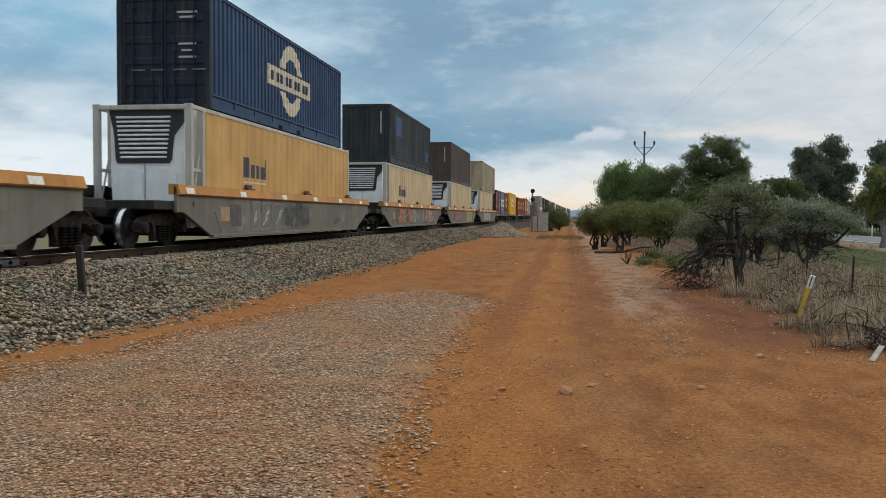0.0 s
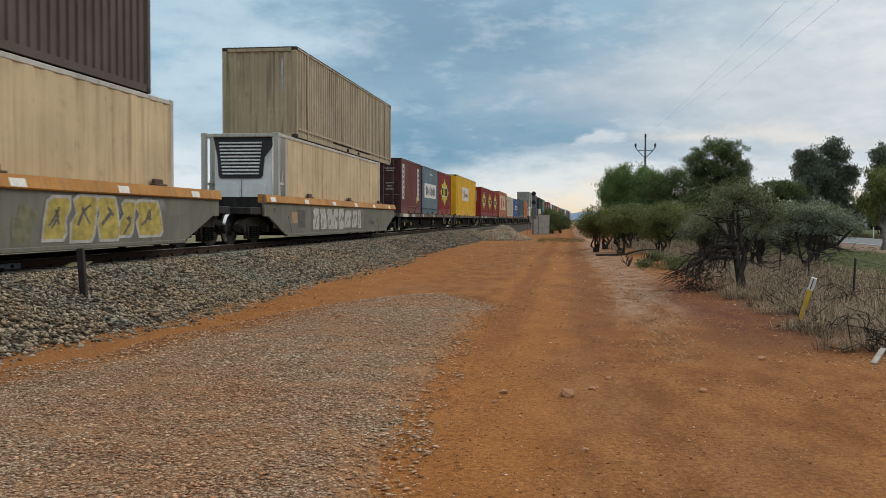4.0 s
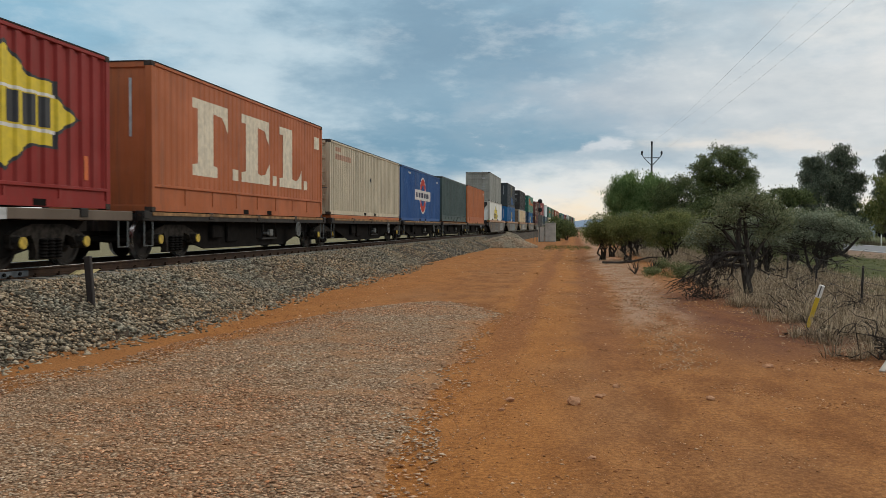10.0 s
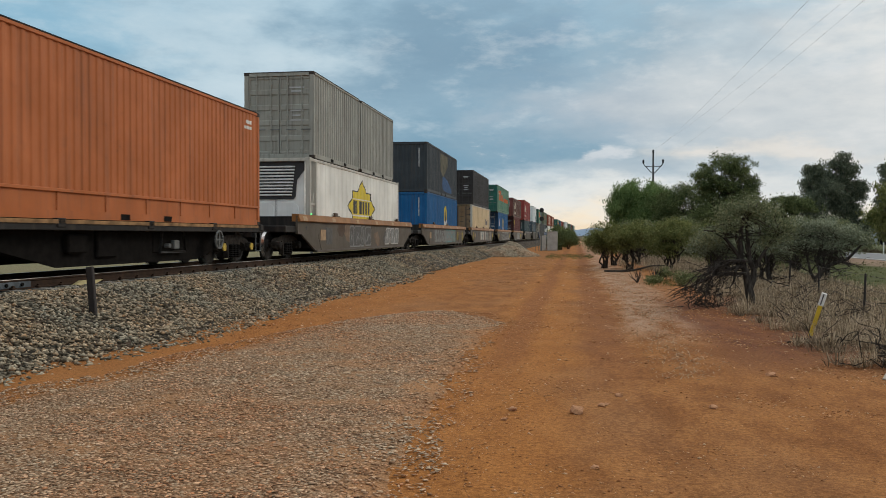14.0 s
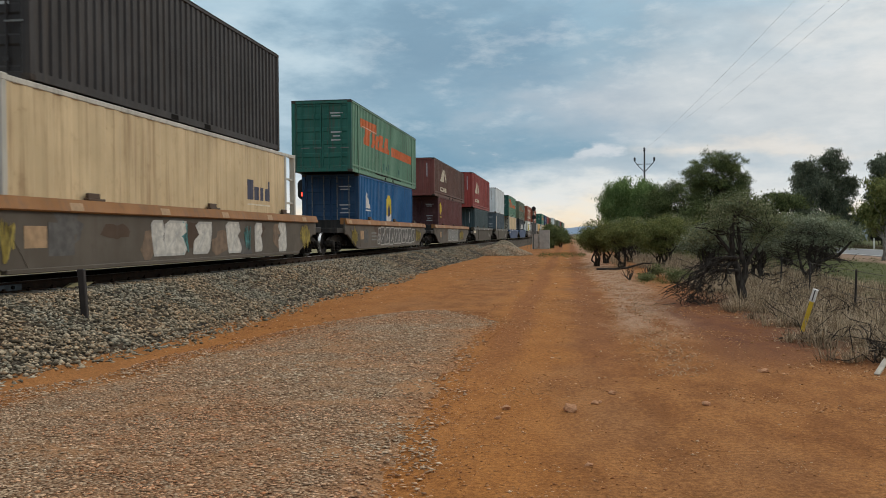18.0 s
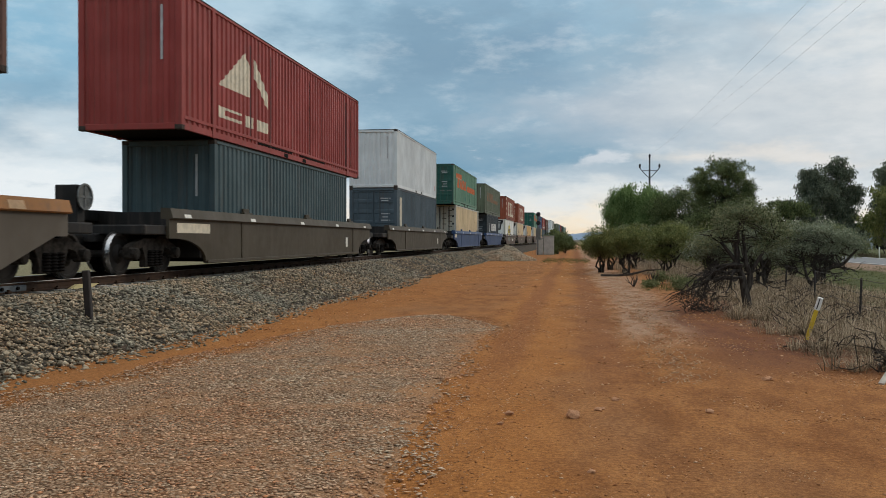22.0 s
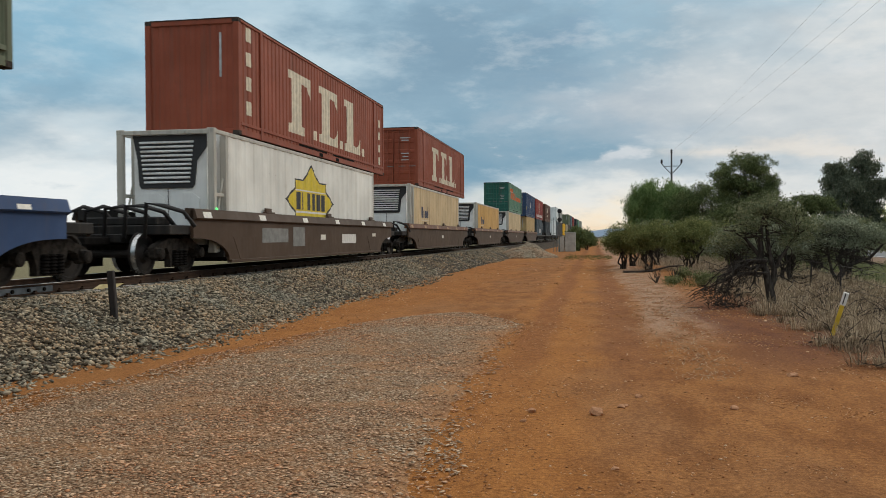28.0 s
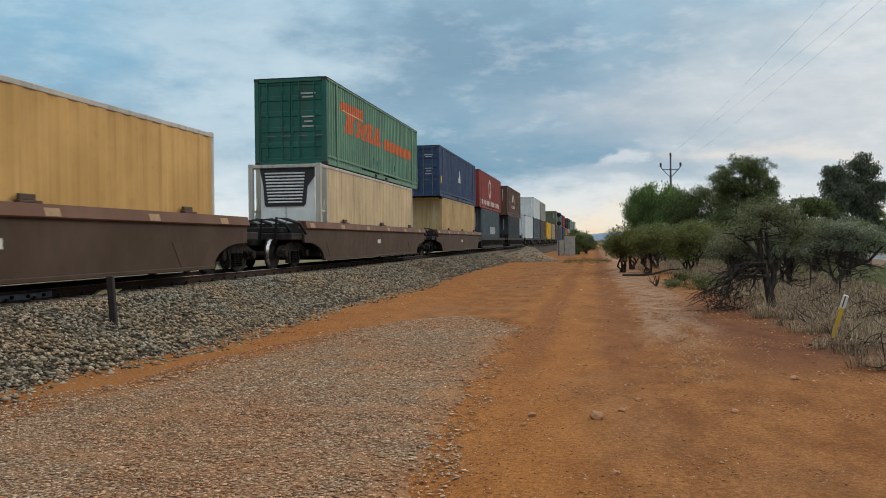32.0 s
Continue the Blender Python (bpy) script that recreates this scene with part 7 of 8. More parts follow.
def build_trees():
    # the near mulga: a crooked trunk forked low down, a thin feathery crown, dead boughs arching to the ground
    main = [(0, 0, -0.06), (0.0, 0, 0.22), (-0.04, 0.02, 0.46), (-0.11, 0, 0.80), (-0.20, 0.03, 1.08), (-0.22, 0.05, 1.5), (-0.17, 0, 1.92), (-0.05, 0.05, 2.3)]
    twin = [(-0.03, 0.05, 0.42), (0.07, 0.08, 0.62), (0.08, 0.05, 0.82), (-0.02, 0.02, 1.08), (-0.04, 0.1, 1.45), (-0.10, 0.05, 1.95), (0.2, 0.1, 2.35)]
    side = [(0.05, 0.05, 0.80), (0.2, 0.1, 1.05), (0.42, 0.1, 1.4), (0.62, 0.15, 1.62), (0.8, 0.1, 1.75)]
    left = [(-0.18, 0.02, 1.05), (-0.35, 0.1, 1.3), (-0.55, 0.1, 1.55), (-0.8, 0.15, 1.7), (-1.0, 0.1, 1.72)]
    tree("mulga_tree", "dark crooked mulga tree with thin grey-green foliage and bare forked trunk", (3.87, 20.1, 0), [(-0.2, 0, 2.25, 0.6, 0.5, 0.26), (0.25, 0, 2.1, 0.5, 0.5, 0.25), (-0.75, 0.1, 1.62, 0.42, 0.4, 0.24), (-0.45, 0, 1.95, 0.4, 0.5, 0.2), (0.7, 0.1, 1.75, 0.38, 0.4, 0.24), (0.45, 0, 1.5, 0.3, 0.4, 0.16)],
         "leaf_mulga", "bark", 420, 24, 0.026, 0.085, 11, fork=0.55, clump_r=0.09, limbs=34, bare=5, hollow=0.2, pads=56, pad_r=0.13, spines=((main, 0.10), (twin, 0.075), (side, 0.045), (left, 0.045)))
    dead = Shape()
    r = np.random.default_rng(3)
    for k in range(17):                             # boughs that leave the trunk, arch over and hang to the ground
        p0 = Vector((-0.1 - r.uniform(0, 0.12), r.normal(0, 0.06), r.uniform(0.75, 1.1)))
        reach, y = r.uniform(0.35, 1.25), r.normal(0, 0.5)
        p1 = Vector((-0.15 - reach * 0.45, y * 0.4, p0.z + r.uniform(-0.1, 0.08)))
        p2 = Vector((-0.15 - reach * 0.82, y * 0.8, p0.z * r.uniform(0.62, 0.85)))
        p3 = Vector((-0.15 - reach, y, r.uniform(0.05, 0.45)))
        line = [p0, p0.lerp(p1, 0.5) + Vector((0, 0, r.uniform(0, 0.05))), p1, p1.lerp(p2, 0.5) + Vector((0, r.normal(0, 0.05), r.uniform(0, 0.05))), p2, p2.lerp(p3, 0.5) + Vector((r.normal(0, 0.06), r.normal(0, 0.06), 0)), p3]
        line = [line[0]] + [p + Vector((r.normal(0, 0.035), r.normal(0, 0.05), r.normal(0, 0.03))) for p in line[1:]]
        dead.tube(line, [q * (0.45 + 0.7 * (k < 5)) for q in (0.034, 0.031, 0.027, 0.023, 0.018, 0.013, 0.006)], 5)
        for _ in range(12):
            q = line[int(r.integers(2, 7))]
            e = q + Vector((r.normal(-0.1, 0.2), r.normal(0, 0.2), -abs(r.normal(0.12, 0.2))))
            e.z = max(e.z, 0.02)
            dead.tube(crooked(q, e, 0.3, 3, r), [0.011, 0.009, 0.007, 0.004], 4)
    for k in range(46):                             # brush on the ground below
        p0 = (r.normal(-0.75, 0.3), r.normal(0, 0.4), 0.0)
        dead.tube(crooked(p0, (p0[0] + r.normal(0, 0.35), p0[1] + r.normal(0, 0.35), r.uniform(0.05, 0.4)), 0.25, 3, r), [0.010, 0.008, 0.006, 0.003], 4)
    solid("dead_bough", dead, M["bark"], "tangle of dead dark boughs arching from the mulga to the ground", "branches", at=pose(3.87, 20.1, 0))
    for x, y, w, h in ((3.35, 28.2, 0.7, 0.5), (3.75, 29.0, 0.6, 0.42), (2.6, 29.6, 0.6, 0.22), (3.1, 31.5, 0.9, 0.5)):
        q = np.random.default_rng(int(x * 100))
        tree("low_weed", "low rounded green weed on the dirt", (x, y, 0), shrub_lobes(w, w, 0.03, h, q, 5), "leaf_weed", "bark", 70, 18, 0.03, 0.02, int(y * 10), stems=4, clump_r=0.06, category="weed", group="low weeds beside the track", limbs=16, hollow=0.1)
    # shrubs along the track side
    for k, (x, y, w, h, leaf, st) in enumerate(((1.35, 42.5, 1.7, 2.2, "leaf_olive", 5), (2.5, 41.0, 2.6, 2.35, "leaf_olive", 5), (4.4, 42.0, 2.6, 2.4, "leaf_olive", 4), (6.2, 41.0, 2.4, 2.3, "leaf_olive", 4),
                                                 (2.0, 47, 2.0, 2.2, "leaf_olive", 4), (3.4, 49, 2.8, 2.6, "leaf_mulga", 3), (5.6, 50, 3.2, 2.8, "leaf_olive", 3), (7.7, 40, 2.4, 2.4, "leaf_mulga", 3))):
        q = np.random.default_rng(100 + k)
        tree("roadside_shrub", "rounded olive-green shrub on several thin dark stems", (x, y, 0), shrub_lobes(w, w * 0.9, 0.72, h, q, 10), leaf, "bark", 620, 20, 0.036, 0.10, 200 + k, stems=st, clump_r=0.09, category="shrub", group="shrubs beside the track", limbs=54, hollow=0.12, pads=56, pad_r=0.18, flat=0.5)
    # grey-green shrubs behind the mulga and by the fence
    for k, (x, y, w, h, leaf) in enumerate(((6.3, 30.0, 1.7, 2.1, "leaf_grey"), (8.9, 37.0, 2.0, 2.1, "leaf_mulga"), (9.2, 34.0, 2.4, 2.4, "leaf_grey"), (5.2, 33.0, 2.0, 2.0, "leaf_grey"))):
        q = np.random.default_rng(140 + k)
        tree("grey_shrub", "grey-green saltbush-like shrub with tangled dark stems", (x, y, 0), shrub_lobes(w, w, 0.78, h, q, 11), leaf, "bark", 620, 20, 0.034, 0.13, 240 + k, stems=3, clump_r=0.09, category="shrub", group="shrubs by the fence", limbs=60, bare=9, hollow=0.1, pads=62, pad_r=0.16, flat=0.5)
    # leaning shrub over the paddock
    lean = [(0, 0, -0.05), (0.05, 0, 0.22), (0.2, 0, 0.45), (0.38, 0, 0.66), (0.62, 0.05, 0.74), (0.95, 0, 0.85), (1.2, 0.05, 1.1), (1.35, 0, 1.3), (1.55, 0, 1.35)]
    up = [(0.03, 0, 0.15), (-0.1, 0.1, 0.45), (-0.2, 0.1, 0.9), (-0.25, 0.1, 1.3), (-0.1, 0.1, 1.7)]
    out = [(0.4, 0, 0.66), (0.5, 0.1, 1.0), (0.7, 0.1, 1.35), (0.8, 0.1, 1.6)]
    low = [(0.62, 0.05, 0.74), (0.85, 0, 0.78), (1.05, 0, 0.68), (1.25, 0, 0.7)]
    tree("leaning_shrub", "dark shrub with crooked branches leaning over the paddock", (7.4, 28.4, 0), [(-0.95, 0, 1.5, 0.42, 0.5, 0.26), (-0.35, 0.1, 1.8, 0.5, 0.5, 0.24), (0.3, 0.1, 1.85, 0.45, 0.5, 0.22), (0.9, 0, 1.62, 0.4, 0.45, 0.2), (1.3, 0, 1.42, 0.28, 0.3, 0.16), (-0.3, 0.1, 1.3, 0.4, 0.4, 0.16), (-1.25, 0, 1.2, 0.3, 0.4, 0.2), (0.4, 0, 1.35, 0.35, 0.4, 0.14)], "leaf_grey", "bark", 560, 20, 0.032, 0.12, 77, clump_r=0.08, category="shrub", limbs=70, bare=10, hollow=0.1, pads=80, pad_r=0.15, spines=((lean, 0.085), (up, 0.05), (out, 0.05), (low, 0.03)))
    # tall trees behind
    tree("pine_tree", "tall dark green pine with an open domed crown", (10.7, 64.0, 0), [(-0.1, 0, 6.75, 1.25, 1.3, 0.7), (0.7, 0, 6.1, 1.0, 1.2, 0.6), (-1.2, 0, 5.9, 0.95, 1.2, 0.65), (1.75, 0.4, 5.45, 0.6, 0.8, 0.35), (1.1, 0.4, 4.8, 1.0, 1.2, 0.55), (-1.5, 0, 5.0, 0.8, 1.2, 0.5), (0.0, 0, 5.0, 1.4, 1.4, 0.7), (0.5, 0, 3.9, 1.8, 1.7, 0.8), (-0.5, 0, 3.2, 2.1, 1.8, 0.8), (0.2, 0, 2.1, 2.6, 1.8, 0.9)],
         "leaf_pine", "bark", 1900, 46, 0.048, 0.22, 21, clump_r=0.14, limbs=90, hollow=0.3, pads=300, pad_r=0.27, flat=0.6)
    tree("pepper_tree", "weeping pepper tree with a broad drooping green crown", (5.8, 84.0, 0), [(0.3, 0, 5.4, 2.3, 2.2, 1.0), (-1.2, 0, 4.7, 1.4, 1.6, 1.1), (2.0, 0, 4.8, 1.6, 1.6, 1.2), (0.4, -0.5, 3.6, 2.6, 2.2, 1.3), (-1.9, 0, 3.7, 0.8, 1.0, 0.9), (1.0, 0, 2.2, 3.2, 2.2, 1.0)],
         "leaf_pepper", "bark", 2200, 38, 0.062, 0.28, 31, clump_r=0.24, droop=1.2, limbs=50, hollow=0.6, aspect=3.4, pads=240, pad_r=0.26, flat=1.2)
    tree("bushy_tree", "dark green bushy tree beside the weeping tree", (10.3, 80.0, 0), [(0, 0, 5.3, 1.9, 1.8, 1.0), (1.6, 0, 4.4, 1.5, 1.5, 1.0), (-1.9, 0, 4.4, 1.6, 1.6, 1.0), (0, 0, 2.8, 3.0, 2.2, 1.4)],
         "leaf_pine", "bark", 900, 44, 0.06, 0.24, 32, clump_r=0.2, limbs=40, pads=130, pad_r=0.32, flat=0.6)
    tree("round_tree", "dark bushy tree behind the shrubs", (15.8, 70.0, 0), [(0, 0, 4.0, 1.3, 1.3, 0.6), (1.5, 0, 3.8, 0.9, 1.0, 0.5), (-1.2, 0, 3.4, 1.1, 1.1, 0.6), (0.6, 0, 3.0, 1.6, 1.2, 0.6), (0, 0, 2.0, 2.2, 1.8, 0.9)], "leaf_pine", "bark", 700, 28, 0.075, 0.2, 33, clump_r=0.16, limbs=40, pads=100, pad_r=0.26, flat=0.5)
    for k, (x, y, s) in enumerate(((23.6, 92.0, 0.93), (26.9, 94.0, 1.04), (31.6, 92.0, 1.0), (38.5, 98.0, 1.0))):
        q = np.random.default_rng(300 + k)
        lobes = [(q.uniform(-2.1, 2.1) * s * (1.15 - z / 14), q.uniform(-1.2, 1.2), z * s, q.uniform(0.6, 1.05) * s, 0.9, q.uniform(0.5, 0.85) * s) for z in (8.6, 8.0, 7.2, 6.4, 5.6, 4.8, 4.0, 3.2, 6.8, 5.0, 2.5)]
        tree("gum_tree", "tall grey-green gum tree with hanging foliage", (x, y, 0), lobes, "leaf_gum", "bark_pale", 1500, 26, 0.075, 0.2, 310 + k, clump_r=0.17, droop=0.9, limbs=80, hollow=0.25, group="gum trees along the road", aspect=3.2, pads=150, pad_r=0.34, flat=0.8)
    tree("young_gum", "young yellow-green gum beside the road", (17.1, 50.0, 0), [(0, 0, 3.8, 0.9, 0.9, 0.7), (0.6, 0, 3.0, 0.9, 0.9, 0.7), (-0.5, 0, 2.6, 0.8, 0.8, 0.6), (0.3, 0, 1.7, 0.7, 0.7, 0.5)], "leaf_olive", "bark_pale", 520, 24, 0.06, 0.12, 401, clump_r=0.16, droop=0.7, limbs=30, hollow=0.3, aspect=3.0, pads=80, pad_r=0.24, flat=0.8)
    # bushes by the signal hut and down the line
    for k, (x, y, w, h) in enumerate(((-1.75, 97, 2.0, 2.5), (-0.9, 103, 2.2, 2.4), (-2.6, 108, 3.0, 3.0), (-1.2, 118, 3, 2.6), (-2.3, 93.5, 0.9, 0.9), (4.4, 75, 3, 2.4), (5.0, 64, 3, 2.6), (6.5, 58, 3.2, 2.6), (9.5, 55, 3.2, 2.6), (12.2, 52, 3.4, 2.6), (14.8, 56, 3.6, 2.8), (17.0, 60, 3.4, 2.6), (11, 46, 2.8, 2.2), (8.4, 47, 3, 2.3), (13.0, 62, 4, 3.0), (16, 76, 5, 3.4), (9, 72, 5, 3.4), (4.8, 78, 4, 3.0), (32, 104, 4, 3.6), (36.5, 108, 5, 3.8), (41, 104, 4.5, 3.4), (45, 108, 5, 3.8), (29.5, 112, 4, 3.6), (20.5, 80, 3.4, 3.2), (22.5, 88, 3.6, 3.4))):
        q = np.random.default_rng(160 + k)
        tree("far_bush", "dense dark green bush beside the track", (x, y, 0), shrub_lobes(w, w, 0.25, h, q, 6), "leaf_pine" if k < 5 else "leaf_mulga", "bark", 300, 22, 0.08, 0.1, 260 + k, stems=3, clump_r=0.2, category="bush", group="bushes down the line", limbs=14, hollow=0.3)
    # scrub far off on both sides
    pts = []
    r = np.random.default_rng(9)
    for _ in range(900):
        y = r.uniform(140, 900)
        x = r.choice([-1, 1]) * r.uniform(4 if r.random() < 0.3 else 14, 420)
        if x < 0:
            x -= 14
        if 17 < x < 29:
            continue
        pts.append((x, y, r.uniform(0.6, 2.0)))
    c = np.array([(x, y, z * 0.6) for x, y, z in pts])
    v, f = leaf_cards(c, 60, (1.3, 1.3, 0.6), 0.45, r)
    v[:, 2] = np.maximum(v[:, 2], 0.0)
    tagged(new("far_scrub", big_mesh("far_scrub", v, f, 4, M["leaf_mulga"])), "distant dark scrub over the plain", "scrub", kind="stuff")


def build_grass():
    rng = np.random.default_rng(12)
    def tufts(n, area, h0, h1, blades, mat, name, label, lean=0.45, tight=0.15, wide=(0.0022, 0.0045)):
        """Tussocks: blades that rise from one foot and lean outwards all round."""
        vs, fs = [], []
        for _ in range(n):
            x, y = area(rng)
            h = rng.uniform(h0, h1) * rng.uniform(0.6, 1.15)
            for _ in range(blades):
                a = rng.uniform(0, 6.283)
                off = abs(rng.normal(0, tight))
                c, s = math.cos(a), math.sin(a)
                b = (x + off * c, y + off * s)
                d = rng.uniform(0.1, lean) * h
                w = rng.uniform(*wide)
                hh = h * rng.uniform(0.35, 1.1)
                k = len(vs)
                m = (b[0] + d * 0.35 * c, b[1] + d * 0.35 * s)
                vs += [(b[0] - w * s, b[1] + w * c, 0), (b[0] + w * s, b[1] - w * c, 0), (m[0] + w * s, m[1] - w * c, hh * 0.72), (m[0] - w * s, m[1] + w * c, hh * 0.72), (b[0] + d * c, b[1] + d * s, hh * (1.0 - 0.25 * d / h))]
                fs += [(k, k + 1, k + 2), (k, k + 2, k + 3), (k + 3, k + 2, k + 4)]
        tagged(new(name, big_mesh(name, vs, fs, 3, M[mat])), label, "grass", kind="stuff")
    def verge(r):
        while True:
            y = 10.3 + 26 * r.random() ** 1.5
            x = r.uniform(3.0, 8.6)
            edge = 3.12 + 0.30 * wave(0, y, 0.55) + 0.16 * wave(3, y, 1.7) + 0.06 * max(0, y - 20) + 1.1 * max(0, 11.2 - y)
            if x < edge or (x < edge + 0.7 and r.random() < 0.6) or wave(x, y, 0.9, 15) + 0.5 * wave(x, y, 2.4, 4) < -0.22:
                continue
            if math.hypot(x - 3.8, y - 14.3) < 0.3:
                continue
            return x, y
    tufts(1350, verge, 0.12, 0.42, 44, "dry_grass", "dry_grass", "pale dry grass tussocks under the trees", 1.7, 0.09, (0.002, 0.0055))
    tufts(520, verge, 0.08, 0.26, 34, "dead_grass", "dead_grass", "dark brown dead grass and leaf litter under the trees", 1.6, 0.12, (0.003, 0.008))
    tufts(110, verge, 0.35, 0.62, 9, "dry_grass", "tall_weeds", "thin tall dead weed stalks", 0.8, 0.06)
    # tangles of dead sticks among the grass
    stick = Shape()
    for cx, cy, rad, n in ((3.9, 11.2, 0.35, 30), (4.4, 11.9, 0.5, 30), (4.9, 13.0, 0.6, 30), (3.75, 13.4, 0.4, 14), (4.3, 16.4, 0.5, 26), (5.2, 17.6, 0.7, 30), (4.9, 20.5, 0.6, 26), (6.0, 22.5, 0.8, 26), (5.6, 14.6, 0.5, 20), (4.05, 10.75, 0.3, 12), (6.6, 26.0, 0.9, 24)):
        for _ in range(n):
            a, q = rng.uniform(0, 6.283), rad * math.sqrt(rng.random())
            p0 = (cx + q * math.cos(a), cy + q * math.sin(a), 0.01)
            b, L = rng.uniform(0, 6.283), rng.uniform(0.2, 0.6)
            p1 = (p0[0] + L * math.cos(b), p0[1] + L * math.sin(b), rng.uniform(0.02, 0.45))
            stick.tube(crooked(p0, p1, 0.35, 4, rng), [0.010, 0.009, 0.008, 0.006, 0.003], 4)
    tagged(new("dead_sticks", stick.mesh("dead_sticks", M["bark"])), "tangled dead sticks lying among the dry grass", "sticks", kind="stuff")
    tufts(420, lambda r: (r.uniform(3.2, 9), r.uniform(28, 48)), 0.12, 0.45, 16, "dry_grass", "dry_grass", "tall dry pale grass and dead weeds under the trees", 0.9)
    tufts(1300, lambda r: (r.uniform(7.6, 19), r.uniform(16, 54)), 0.04, 0.16, 12, "green_grass", "paddock_grass", "short green paddock grass", 0.9)
    tufts(60, lambda r: (r.uniform(2.3, 3.6), r.uniform(27.5, 31)), 0.06, 0.2, 14, "green_grass", "green_weeds", "low green weeds beside the track", 0.9)
    tufts(500, lambda r: (r.uniform(2.2, 10), r.uniform(40, 62)), 0.2, 0.6, 16, "dry_grass", "dry_grass", "tall dry pale grass and dead weeds under the trees", 0.9)
    tufts(700, lambda r: (r.uniform(26.8, 29.2), r.uniform(40, 110)), 0.25, 0.7, 16, "verge", "dark_verge", "dark dead grass on the bank beyond the road", 0.9)
    tufts(300, lambda r: (r.uniform(-2.2, 1.2), r.normal(66, 3.5)), 0.05, 0.16, 14, "green_grass", "green_weeds", "sparse green weeds across the wheel track", 0.9)
    # dead straw lying on the pale strip beside the wheel track and along the shade's edge
    vs, fs = [], []
    for k in range(7000):
        y = 9.6 + 33 * rng.random() ** 0.8
        x = 1.25 + 0.025 * (y - 10.5) + rng.normal(0, 0.22 + 0.014 * (y - 10.5)) + 0.3 * wave(0, y, 0.3, 6)
        a, L, w = rng.uniform(0, 6.283), rng.uniform(0.012, 0.05), rng.uniform(0.003, 0.008)
        c, s, z, i = math.cos(a) * L, math.sin(a) * L, ground_z(x, y) + 0.012, len(vs)
        vs += [(x - c, y - s, z), (x + w * s / L, y - w * c / L, z + 0.012), (x + c, y + s, z + rng.uniform(0.0, 0.04)), (x - w * s / L, y + w * c / L, z + 0.012)]
        fs.append((i, i + 1, i + 2, i + 3))
    tagged(new("straw_litter", big_mesh("straw_litter", vs, fs, 4, M["straw"])), "broken dry straw and leaf litter strewn on the dirt", "litter", kind="stuff")


